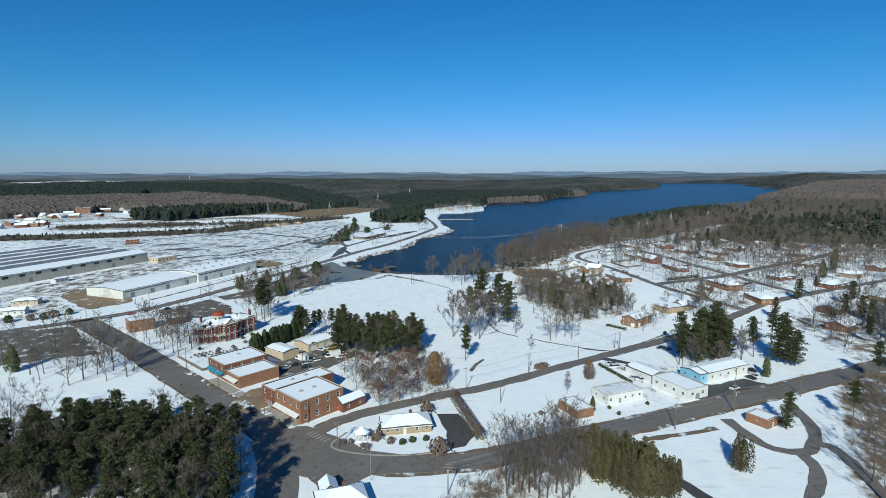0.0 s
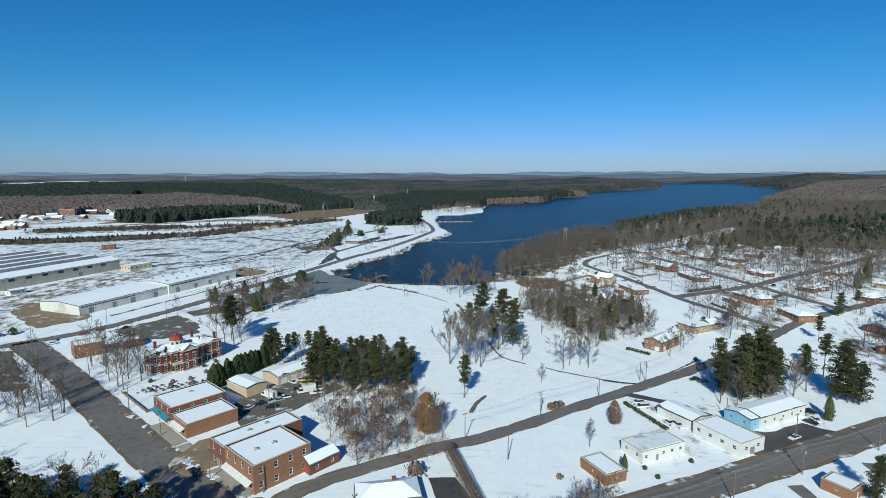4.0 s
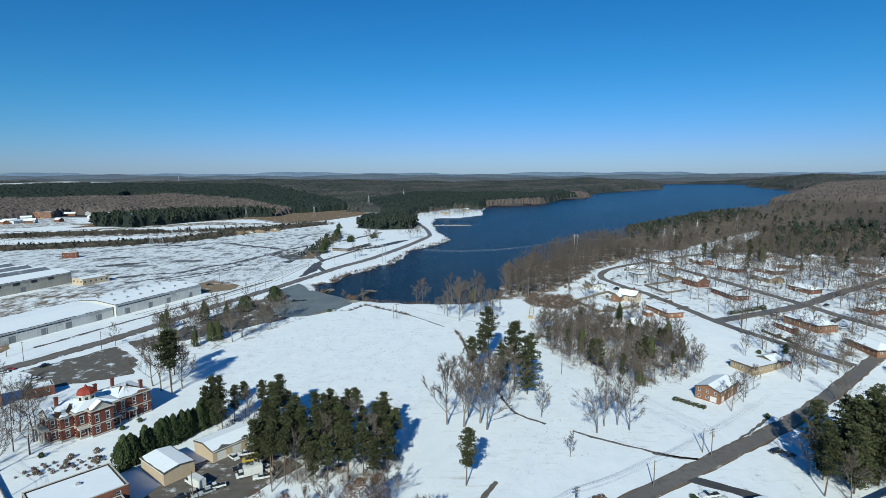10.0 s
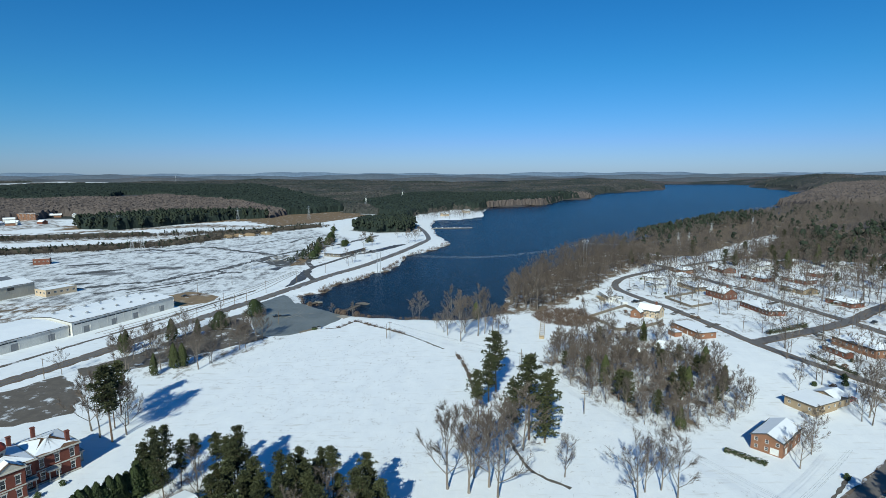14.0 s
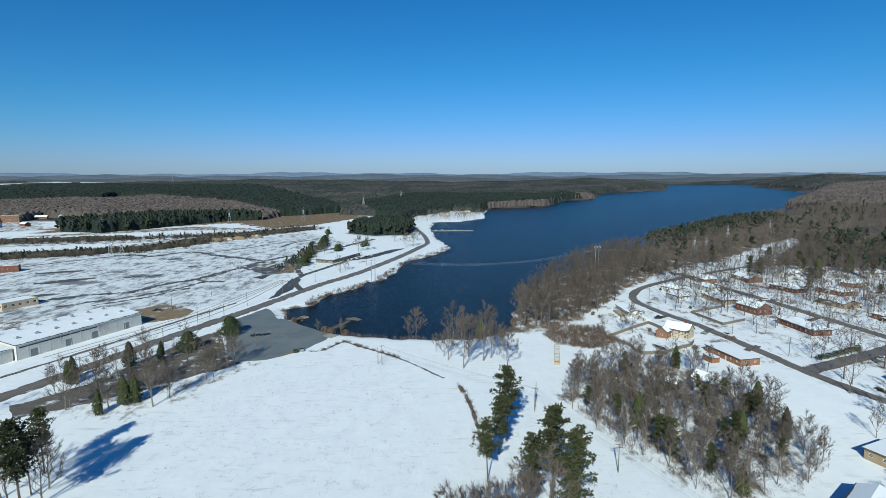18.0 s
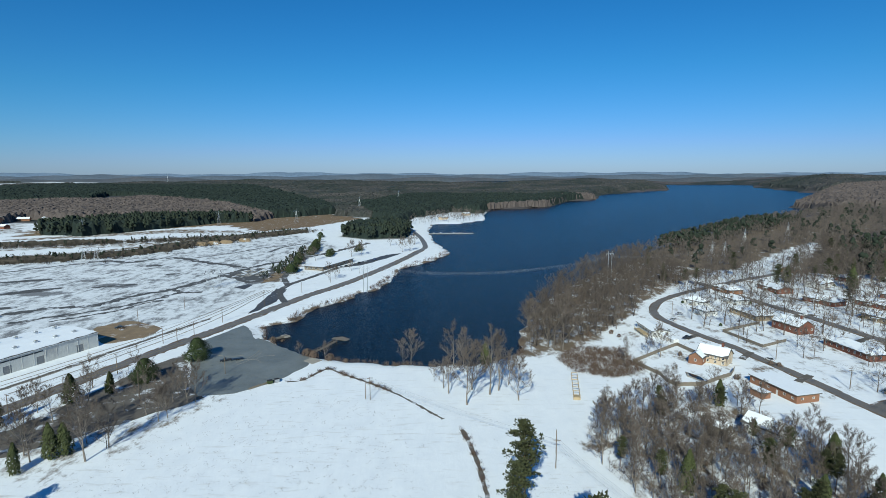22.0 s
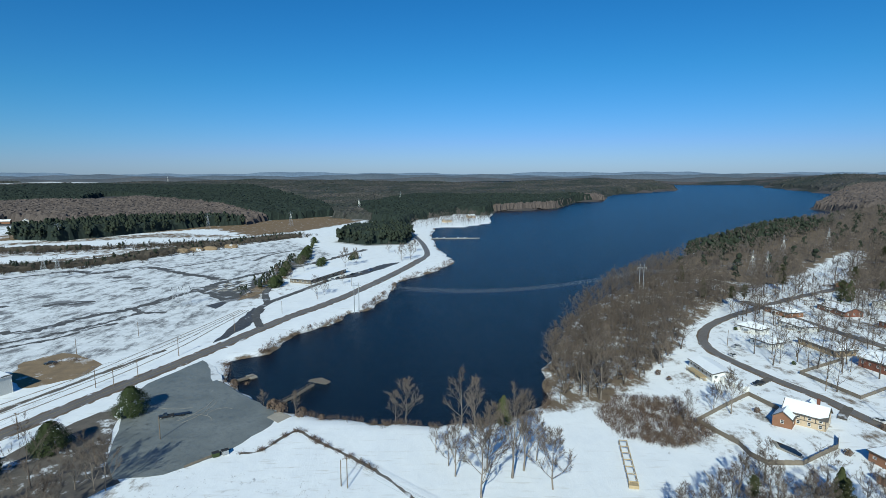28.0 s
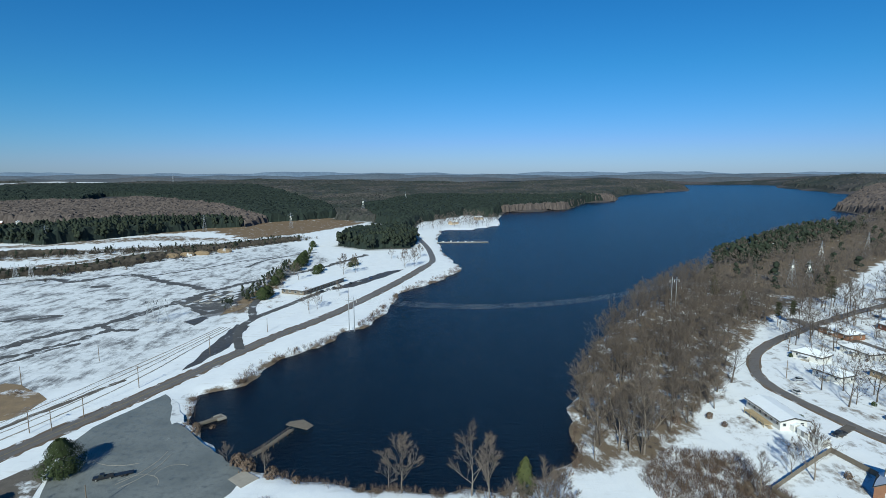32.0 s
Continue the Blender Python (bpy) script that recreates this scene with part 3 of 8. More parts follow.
ribbon("road_verge", LAKEROAD[:13], 9.0, SLUSH, 0.08, "thin strip of dead grass along the lake road", "verge", ragged=0.7, step=2.5)

sheet("parking_lot", [(-128, 520), (-117, 550), (-108, 540), (-99, 524), (-82, 508), (-61, 489), (-62, 480), (-72, 459), (-85, 447), (-98, 445), (-107, 456), (-117, 480), (-128, 506)],
      LOT, 0.10, "grey asphalt parking lot by the boat ramp, swept of snow", "parking lot", ragged=0.4)
sheet("old_drive", [(-128, 500), (-139, 471), (-152, 418), (-168, 394), (-158, 384), (-139, 397), (-116, 420), (-95, 443), (-110, 462)],
      LITTER, 0.06, "dark leaf-strewn asphalt under the bare trees", "driveway", ragged=1.2)
sheet("dark_lot", [(-123, 577), (-125, 602), (-128, 655), (-119, 652), (-115, 612), (-120, 584)], DARKLOT, 0.10, "dark bare asphalt patch beside the lake road", "parking lot", ragged=0.8)
sheet("dirt_patch", [(-203, 548), (-193, 562), (-178, 556), (-163, 544), (-162, 527), (-178, 515), (-196, 530)], DIRT, 0.10, "tan bare earth beside the warehouse", "bare earth", ragged=1.4)
sheet("dirt_yard", [(-292, 421), (-271, 420), (-232, 396), (-222, 379), (-238, 357), (-262, 375), (-285, 396)], DIRT, 0.08, "tan muddy yard before the warehouse", "bare earth", ragged=1.5)
sheet("street_lot", [(-262, 306), (-221, 316), (-176, 268), (-214, 252), (-300, 270)], LITTER, 0.06, "dark leaf-littered empty lot", "lot", ragged=1.8)
sheet("corner_lot", [(-192, 352), (-171, 386), (-150, 370), (-140, 346), (-166, 330)], LITTER, 0.05, "dark asphalt lot behind the courthouse", "lot", ragged=1.6)
sheet("yard", [(-78, 268), (-62, 284), (-44, 268), (-62, 240), (-74, 232), (-84, 247)], LITTER, 0.07, "dark muddy yard with parked vehicles", "yard", ragged=1.2)
sheet("store_lot", [(100, 232), (110, 226), (128, 234), (136, 226), (122, 218), (104, 208), (99, 212)], DARKLOT, 0.07, "dark asphalt forecourt of the stores", "lot", ragged=0.8)
sheet("house_lot", [(-6, 199), (2.5, 199), (8.0, 183), (3.5, 174.5), (-1, 172.5), (-2.5, 185)], DARKLOT, 0.07, "dark asphalt parking strip beside the hedge", "lot", ragged=0.5)
sheet("lake_lot", [(-92, 752), (-84, 775), (-58, 832), (-40, 848), (-52, 815), (-76, 764)], DARKLOT, 0.10, "dark parking lot beside the lake pavilion", "parking lot", ragged=0.8)
sheet("boat_ramp", [(-65.6, 486.5), (-62.8, 491.6), (-56.6, 487.4), (-60.1, 482)], CONCRETE, 0.16, "pale concrete boat ramp", "ramp")


# ---- buildings ----
def window_mesh(w, h, mat=None):
    """Frame with a mullion and rails, centred on its sill line, facing -y."""
    f = Geo()
    t = min(0.12, w * 0.1)
    f.box(-w / 2, -0.02, 0, -w / 2 + t, 0.10, h)
    f.box(w / 2 - t, -0.02, 0, w / 2, 0.10, h)
    f.box(-w / 2 + t, -0.02, h - t, w / 2 - t, 0.10, h)
    f.box(-w / 2 + t, -0.02, 0, w / 2 - t, 0.10, t)
    f.box(-w / 2 + t, -0.01, h / 2 - 0.04, w / 2 - t, 0.09, h / 2 + 0.04)
    return f.mesh("window_frame", mat or WHITE)


_shared = {}


def shared(key, make):
    if key not in _shared:
        _shared[key] = make()
    return _shared[key]


def pane_mesh(w, h, mat=None):
    def make():
        g = Geo()
        g.box(-w / 2 + 0.05, 0.04, 0.05, w / 2 - 0.05, 0.07, h - 0.05)
        return g.mesh("pane", mat or GLASS)
    return shared(("pane", w, h, mat), make)


def sill_mesh(w):
    def make():
        g = Geo()
        g.box(-w / 2 - 0.1, -0.12, -0.14, w / 2 + 0.1, 0.06, 0.0)
        return g.mesh("sill", STONE)
    return shared(("sill", w), make)


def door_mesh(w, h, mat):
    def make():
        g = Geo()
        g.box(-w / 2, 0.03, 0.0, w / 2, 0.09, h)
        n = 4 if h > 2.6 else 2
        for i in range(n):
            g.box(-w / 2 + 0.12, 0.0, 0.1 + i * (h - 0.1) / n, w / 2 - 0.12, 0.04, (i + 1) * (h - 0.1) / n)
        return g.mesh("door", mat)
    return shared(("door", w, h, mat.name), make)


def wall_run(g, side, L, W, z0, z1, openings, thick=0.25):
    """One outer wall of an L x W block with openings (s0, s1, z0, z1) cut right through it. side 0..3: -y, +x, +y, -x."""
    length = (L, W, L, W)[side]

    def at(s, depth, z):
        if side == 0:
            return (-L / 2 + s, -W / 2 + depth, z)
        if side == 1:
            return (L / 2 - depth, -W / 2 + s, z)
        if side == 2:
            return (L / 2 - s, W / 2 - depth, z)
        return (-L / 2 + depth, W / 2 - s, z)

    ss_ = sorted({0.0, length, *[o[0] for o in openings], *[o[1] for o in openings]})
    zs = sorted({z0, z1, *[o[2] for o in openings], *[o[3] for o in openings]})
    hole = lambda s, z: any(o[0] <= s <= o[1] and o[2] <= z <= o[3] for o in openings)
    for a, b in zip(ss_, ss_[1:]):
        for c, e in zip(zs, zs[1:]):
            if not hole((a + b) / 2, (c + e) / 2):
                g.face(at(a, 0, c), at(b, 0, c), at(b, 0, e), at(a, 0, e))
    for a, b, c, e in openings:
        for p, q in (((a, c), (b, c)), ((b, c), (b, e)), ((b, e), (a, e)), ((a, e), (a, c))):
            g.face(at(p[0], 0, p[1]), at(p[0], thick, p[1]), at(q[0], thick, q[1]), at(q[0], 0, q[1]))
    return at


def roof_geo(L, W, z, kind, rise, over=0.5, thick=0.18, lift=0.0, shrink=0.0, rnd=None, skip=0.0, start=0.0):
    """A gabled, hipped or flat roof as a slab; with shrink and rnd the snow that lies on it."""
    g = Geo()
    a, b = L / 2 + over - shrink, W / 2 + over - shrink
    if kind == "flat":
        g.box(-a, -b, z + lift, a, b, z + thick + lift)
        return g
    k = rise / (W / 2)
    e = z - over * k + lift
    top = z + rise + lift
    inset = (b if kind == "hip" else 0.0) * 0.95
    for sgn in (-1, 1):
        lo = [(-a, sgn * b, e + shrink * k), (a, sgn * b, e + shrink * k)]
        hi = [(-a + inset, 0, top), (a - inset, 0, top)]
        if rnd is None:
            quad = (lo[0], lo[1], hi[1], hi[0]) if sgn < 0 else (lo[1], lo[0], hi[0], hi[1])
            g.face(*quad)
            g.face(*[(x, y, zz - thick) for x, y, zz in reversed(quad)])
            g.face((lo[0][0], lo[0][1], lo[0][2] - thick), (lo[1][0], lo[1][1], lo[1][2] - thick), lo[1], lo[0])
        else:
            n = max(4, int(L / 2))
            prev = None
            for i in range(n + 1):
                t = i / n
                cut = start * (sgn < 0) + rnd.uniform(0, 0.06) + (rnd.random() < skip) * rnd.uniform(0.05, 0.3)
                lox, hix = -a + 2 * a * t, (-a + inset) + 2 * (a - inset) * t
                p = (lox + (hix - lox) * cut, sgn * b * (1 - cut), e + shrink * k + (top - e - shrink * k) * cut)
                q = (hix, 0, top)
                if prev:
                    quad = (prev[0], p, q, prev[1])
                    g.face(*(quad if sgn < 0 else quad[::-1]))
                    lip = (prev[0], p, (p[0], p[1], p[2] - thick), (prev[0][0], prev[0][1], prev[0][2] - thick))
                    g.face(*(lip[::-1] if sgn < 0 else lip))
                prev = (p, q)
    if kind == "hip":
        for sgn in (-1, 1):
            tri = ((sgn * a, -b * sgn, e + shrink * k), (sgn * a, b * sgn, e + shrink * k), (sgn * (a - inset), 0, top))
            g.face(*tri)
            if rnd is None:
                g.face(*[(x, y, zz - thick) for x, y, zz in reversed(tri)])
    elif rnd is None:
        for sgn in (-1, 1):
            g.face((sgn * a, -b, e), (sgn * a, 0, top), (sgn * a, 0, top - thick), (sgn * a, -b, e - thick))
            g.face((sgn * a, b, e), (sgn * a, 0, top), (sgn * a, 0, top - thick), (sgn * a, b, e - thick))
    return g


def building(name, x, y, turn, L, W, h, walls, label, category="house", roof="gable", rise=1.8, over=0.5, roof_mat=None, storeys=1, win=(1.1, 1.3), every=3.2,
             doors=(), sills=False, parapet=0.0, snow=0.05, chimney=None, blind=(), z=None, group="", plinth=0.0, trim=None, melt=0.06, wood=None, start=0.0):
    """A block with real openings on its sides, windows, doors, a roof under snow and, where told, a chimney.
    doors: (side, place along it 0..1, width, height, material). blind: sides with no windows."""
    if z is None:
        z = height(x, y)
    rnd = random.Random(int(abs(x * 13 + y * 7)))
    b = tagged(base(name, x, y, z, turn), label, category, group)
    g = Geo()
    spots = []
    for side in range(4):
        length = (L, W, L, W)[side]
        open_ = []
        for s, place, w, hh, mat in doors:
            if s == side:
                a = min(max(place * length, w / 2 + 0.2), length - w / 2 - 0.2)
                open_.append((a - w / 2, a + w / 2, plinth, plinth + hh))
                spots.append((side, a, plinth, w, hh, mat))
        if side not in blind:
            n = max(1, int(length / every))
            for floor in range(storeys):
                zz = h / storeys * floor + (h / storeys - win[1]) * 0.55
                for i in range(n):
                    a = (i + 0.5) * length / n
                    o = (a - win[0] / 2, a + win[0] / 2, zz, zz + win[1])
                    if o[0] > 0.3 and o[1] < length - 0.3 and not any(o[0] < q[1] + 0.2 and o[1] > q[0] - 0.2 and o[2] < q[3] + 0.1 for q in open_):
                        open_.append(o)
                        spots.append((side, a, zz, win[0], win[1], None))
        wall_run(g, side, L, W, -0.8, h, open_)
    if roof == "gable":
        for sgn in (-1, 1):
            g.face((sgn * L / 2, -W / 2 * sgn, h), (sgn * L / 2, W / 2 * sgn, h), (sgn * L / 2, 0, h + rise))
    g.box(-L / 2 + 0.3, -W / 2 + 0.3, -0.8, L / 2 - 0.3, W / 2 - 0.3, 0.05)
    part("wall", g, walls, b)
    turns = (0, 90, 180, 270)
    for side, a, zz, w, hh, mat in spots:
        px, py = ((-L / 2 + a, -W / 2), (L / 2, -W / 2 + a), (L / 2 - a, W / 2), (-L / 2, W / 2 - a))[side]
        m = pose(px, py, zz, 0, 0, turns[side]) @ Matrix.Translation((0, 0.08, 0))
        if mat:
            ob = part("door", door_mesh(w, hh, mat), None, b)
            ob.matrix_local = m
        else:
            ob = part("window", shared(("win", w, hh, wood), lambda: window_mesh(w, hh, wood)), None, b)
            ob.matrix_local = m
            part("pane", pane_mesh(w, hh), None, ob)
            if sills:
                part("sill", sill_mesh(w), None, ob)
    if roof == "flat" and parapet:
        r = part("roof", roof_geo(L, W, h - parapet, "flat", 0, -0.28), roof_mat or SHINGLE, b)
        if snow:
            part("snow_cover", roof_geo(L, W, h - parapet + 0.18, "flat", 0, -0.75 - 0.0, thick=0.16), THINSNOW if snow < 0.04 else SNOW, b, "white snow lying on the roof")
        c = Geo()
        t = 0.32
        for x0, y0, x1, y1 in ((-L / 2 - 0.05, -W / 2 - 0.05, L / 2 + 0.05, -W / 2 + t), (-L / 2 - 0.05, W / 2 - t, L / 2 + 0.05, W / 2 + 0.05),
                               (-L / 2 - 0.05, -W / 2 + t, -L / 2 + t, W / 2 - t), (L / 2 - t, -W / 2 + t, L / 2 + 0.05, W / 2 - t)):
            c.box(x0, y0, h, x1, y1, h + 0.14)
        part("coping", c, trim or STONE, b)
    else:
        part("roof", roof_geo(L, W, h, roof, rise, over), roof_mat or SHINGLE, b)
        if snow:
            part("snow_cover", roof_geo(L, W, h, roof, rise, over, lift=0.20 if roof == "flat" else 0.12, thick=0.10, shrink=0.25, rnd=rnd, skip=melt, start=start), SNOW, b, "white snow lying on the roof")
    if trim and roof != "flat":
        c = Geo()
        for sgn in (-1, 1):
            c.box(-L / 2 - over, sgn * (W / 2 + over) - 0.06, h - over * rise / (W / 2) - 0.32, L / 2 + over, sgn * (W / 2 + over) + 0.06, h - over * rise / (W / 2) - 0.08)
        part("fascia", c, trim, b)
    if chimney:
        cx, cy, ch = chimney
        c = Geo()
        c.box(cx - 0.5, cy - 0.4, h - 0.5, cx + 0.5, cy + 0.4, h + ch)
        c.box(cx - 0.6, cy - 0.5, h + ch, cx + 0.6, cy + 0.5, h + ch + 0.15)
        c.box(cx - 0.25, cy - 0.2, h + ch + 0.15, cx + 0.25, cy + 0.2, h + ch + 0.4)
        part("chimney", c, walls if walls in (BRICK, BRICKO) else BRICK, b)
    return b


def rooftop_unit(x, y, z, turn, s=1.0):
    b = tagged(base("rooftop_unit", x, y, z, turn), "small grey rooftop ventilation unit", "vent unit", "rooftop units")
    g = Geo()
    g.box(-0.9 * s, -0.7 * s, 0, 0.9 * s, 0.7 * s, 1.0 * s)
    part("casing", g, METAL, b)
    g = Geo()
    g.lathe([(0.5 * s, 1.0 * s), (0.5 * s, 1.15 * s), (0.42 * s, 1.2 * s)], 10)
    part("fan_cowl", g, RUSTWALL, b)
    g = Geo()
    g.box(-0.85 * s, -0.65 * s, 1.0 * s, -0.55 * s, 0.65 * s, 1.06 * s)
    part("snow_cover", g, SNOW, b)


def block_at(corner, along, frontage, depth):
    """Centre and turn of a block on a street: its near corner, the street's direction, frontage along it and depth away from it."""
    u = Vector((math.cos(radians(along)), math.sin(radians(along))))
    v = Vector((u.y, -u.x))
    c = Vector(corner) + u * frontage / 2 + v * depth / 2
    return c.x, c.y, along + 180


STREET = 137.0
GREYDOOR, REDDOOR, WHITEDOOR = plain("grey_door", (0.25, 0.25, 0.25)), plain("red_door", (0.4, 0.05, 0.04)), plain("white_door", (0.7, 0.69, 0.66))
# main street: brick blocks. After block_at, side 2 faces the street and side 1 or 3 the neighbours.
x, y, a = block_at((-54.5, 190.1), STREET, 17.3, 18.8)
corner_block = building("commercial_block", x, y, a, 17.3, 18.8, 8.6, BRICKO, "two-storey red brick corner store with snowy flat roof", "store", "flat", parapet=0.6, storeys=2,
                        win=(1.3, 2.0), every=4.0, sills=True, doors=((0, 0.3, 2.4, 2.6, GREYDOOR), (0, 0.75, 2.4, 2.6, GREYDOOR)), z=0.0)


def awning(parent, x0, x1, y, z, out, drop, mat, label):
    """A sloping canvas awning with a thin front valance."""
    g = Geo()
    a, b = [(x0, y, z), (x1, y, z), (x1, y - out, z - drop), (x0, y - out, z - drop)], 0.06
    k = len(g.v)
    g.v += a + [(p, q, s - b) for p, q, s in a]
    g.f += [tuple(k + i for i in f) for f in ((0, 3, 2, 1), (4, 5, 6, 7), (0, 1, 5, 4), (1, 2, 6, 5), (2, 3, 7, 6), (3, 0, 4, 7))]
    part("awning", g, mat, parent, label)


for i in range(6):
    awning(corner_block, -8.2 + i * 2.7, -5.6 + i * 2.7, -9.43, 3.6, 1.8, 0.9, WHITEWALL, "pale canvas shop awning")
x, y, a = block_at((-67.3, 202.2), STREET, 10.0, 27)
building("commercial_block", x, y, a, 9.8, 27, 7.6, BRICK, "narrow deep red brick store with snowy flat roof", "store", "flat", parapet=0.5, storeys=2, win=(1.2, 1.8), every=4.5,
         blind=(1, 3), sills=True, doors=((0, 0.5, 2.6, 2.6, GREYDOOR),), z=0.0)
x, y, a = block_at((-88.8, 223.1), STREET, 12.6, 18.5)
teal = building("commercial_block", x, y, a, 12.6, 18.5, 5.0, BRICKO, "one-storey brick store with awnings and snowy roof", "store", "flat", parapet=0.5, win=(2.0, 1.7), every=4.0,
                blind=(1, 3), doors=((0, 0.5, 2.2, 2.5, GREYDOOR),), z=0.0)
x, y, a = block_at((-98.3, 232.0), STREET, 16.0, 20.5)
tall = building("commercial_block", x, y, a, 16.0, 20.5, 7.0, BRICK, "two-storey brick store with teal awning and snowy roof", "store", "flat", parapet=0.5, storeys=2, win=(1.2, 1.6),
                every=4.2, sills=True, doors=((0, 0.4, 2.2, 2.5, GREYDOOR),), z=0.0)
for parent, L, mat, lab in ((teal, 12.6, WHITEWALL, "white canvas awning"), (tall, 16.0, TEAL, "teal canvas awning")):
    awning(parent, -L / 2 + 1, L / 2 - 1, (-9.27 if parent is teal else -10.27), 3.4, 1.8, 0.8, mat, lab)
for ux, uy, uz in ((-64, 214, 7.3), (-60, 219, 7.3), (-53, 204, 8.2), (-57, 200, 8.2), (-93, 240, 4.7), (-98, 247, 6.7)):
    rooftop_unit(ux, uy, uz, 40, 0.7)
building("red_store", -39.8, 206, 48, 11, 6.0, 3.4, BRICK, "small brick hut with bright red front and snowy gable", "store", "gable", 1.6, 0.3, win=(1.2, 1.4), every=5.0, doors=((3, 0.5, 2.4, 2.4, REDDOOR),), z=0.0)
building("metal_shed", -83.2, 265.3, -38, 14.5, 9.2, 4.1, CREAM, "cream metal shed with a snow-white roof", "shed", "gable", 0.7, 0.25, blind=(0, 1, 2, 3), doors=((2, 0.5, 3, 3, WHITEDOOR),), z=0.0, trim=WHITE)
building("garage", -70.8, 279.8, 51, 16.3, 11.5, 3.9, CREAM, "cream three-bay garage with roller doors", "garage", "gable", 1.0, 0.3, blind=(0, 1, 2, 3), z=0.0,
         doors=((0, 0.18, 3.2, 3.0, WHITEDOOR), (0, 0.5, 3.2, 3.0, WHITEDOOR), (0, 0.82, 3.2, 3.0, WHITEDOOR)), trim=WHITE)
building("brick_house", -179, 312, 42, 13, 10, 6.6, BRICKO, "two-storey orange brick building with snowy flat roof", "house", "flat", parapet=0.4, z=0.0, storeys=2)
building("brick_store", -165, 325, 42, 9, 8, 4.0, BRICK, "low red brick building beside the lot", "store", "flat", parapet=0.4, z=0.0)


# courthouse: brick with pale trim, wings, gables and a red dome
def courthouse(x, y, turn):
    b = tagged(base("courthouse", x, y, 0, turn), "old red brick courthouse with pale trim and red dome", "courthouse")

    def block(x0, y0, x1, y1, h, gable=None):
        L, W, cx, cy = x1 - x0, y1 - y0, (x0 + x1) / 2, (y0 + y1) / 2
        g = Geo()
        holes = []
        for side in range(4):
            length = (L, W, L, W)[side]
            n = max(1, int(length / 3.3))
            op = []
            for fl, wh in ((1.2, 2.2), (5.0, 2.6)):
                for i in range(n):
                    a = (i + 0.5) * length / n
                    op.append((a - 0.65, a + 0.65, fl, fl + wh))
                    holes.append((side, a, fl, 1.3, wh))
            wall_run(g, side, L, W, -0.6, h, op)
        g.v = [(p + cx, q + cy, r) for p, q, r in g.v]
        part("wall", g, COURTBRICK, b)
        for side, a, z0, w, hh in holes:
            px, py = ((-L / 2 + a, -W / 2), (L / 2, -W / 2 + a), (L / 2 - a, W / 2), (-L / 2, W / 2 - a))[side]
            ob = part("window", shared(("win", w, hh, None), lambda: window_mesh(w, hh)), None, b)
            ob.matrix_local = pose(px + cx, py + cy, z0, 0, 0, side * 90) @ Matrix.Translation((0, 0.08, 0))
            part("pane", pane_mesh(w, hh), None, ob)
            part("sill", sill_mesh(w), None, ob)
            k = Geo()
            k.box(-w / 2 - 0.2, -0.16, hh, w / 2 + 0.2, 0.0, hh + 0.4)
            part("lintel", shared(("lintel", w, hh), lambda: k.mesh("lintel", STONE)), None, ob)
        for zz, t in ((h - 0.05, 0.5), (4.1, 0.16), (0.2, 0.2)):
            c = Geo()
            c.box(x0 - t, y0 - t, zz, x1 + t, y0 + 0.1, zz + 0.35)
            c.box(x0 - t, y1 - 0.1, zz, x1 + t, y1 + t, zz + 0.35)
            c.box(x0 - t, y0 + 0.1, zz, x0 + 0.1, y1 - 0.1, zz + 0.35)
            c.box(x1 - 0.1, y0 + 0.1, zz, x1 + t, y1 - 0.1, zz + 0.35)
            part("cornice", c, STONE, b)
        r = Geo()
        rise = 2.4 if gable else 2.0
        k = roof_geo(L, W, h + 0.32, "hip" if not gable else "gable", rise, 0.3)
        if gable == "y":
            k = roof_geo(W, L, h + 0.32, "gable", rise, 0.3)
            k.v = [(-q, p, s) for p, q, s in k.v]
        k.v = [(p + cx, q + cy, s) for p, q, s in k.v]
        rf = part("roof", k, TILES, b)
        s = roof_geo(W if gable == "y" else L, L if gable == "y" else W, h + 0.32, "hip" if not gable else "gable", rise, 0.3, lift=0.12, thick=0.08, shrink=0.3, rnd=random.Random(5), skip=0.45)
        if gable == "y":
            s.v = [(-q, p, t) for p, q, t in s.v]
        s.v = [(p + cx, q + cy, t) for p, q, t in s.v]
        part("snow_cover", s, SNOW, rf)
        if gable:
            t = Geo()
            if gable == "y":
                for yy in (y0, y1):
                    t.face((x0, yy, h), (x1, yy, h), (cx, yy, h + rise))
            else:
                for xx in (x0, x1):
                    t.face((xx, y0, h), (xx, y1, h), (xx, cy, h + rise))
            part("pediment", t, STONE, b)

    block(-11, -8, 3, 8, 8.8)
    block(-15, -6, -11.05, 6, 8.2)
    block(3.05, -6.5, 15, 8.5, 8.4)
    block(-7.5, -11, -0.5, -8.05, 9.2, "y")
    block(-17.5, -3.5, -15.05, 3.5, 8.4, "x")
    # portico columns on the entrance side
    for i in range(4):
        g = Geo()
        g.lathe([(0.42, 0), (0.42, 0.3), (0.33, 0.4), (0.29, 4.2), (0.42, 4.4), (0.42, 4.6)], 10, -19.0, -3 + i * 2)
        part("column", g, STONE, b)
    g = Geo()
    g.box(-19.6, -3.8, 4.6, -17.55, 3.8, 5.2)
    part("portico_roof", g, STONE, b)
    g = Geo()
    g.lathe([(3.3, 8.8), (3.3, 10.0), (2.9, 10.1), (2.9, 12.0), (3.2, 12.15), (3.2, 12.4)], 8, -4.0, 0.0)
    part("drum", g, STONE, b, "octagonal pale drum under the dome")
    g = Geo()
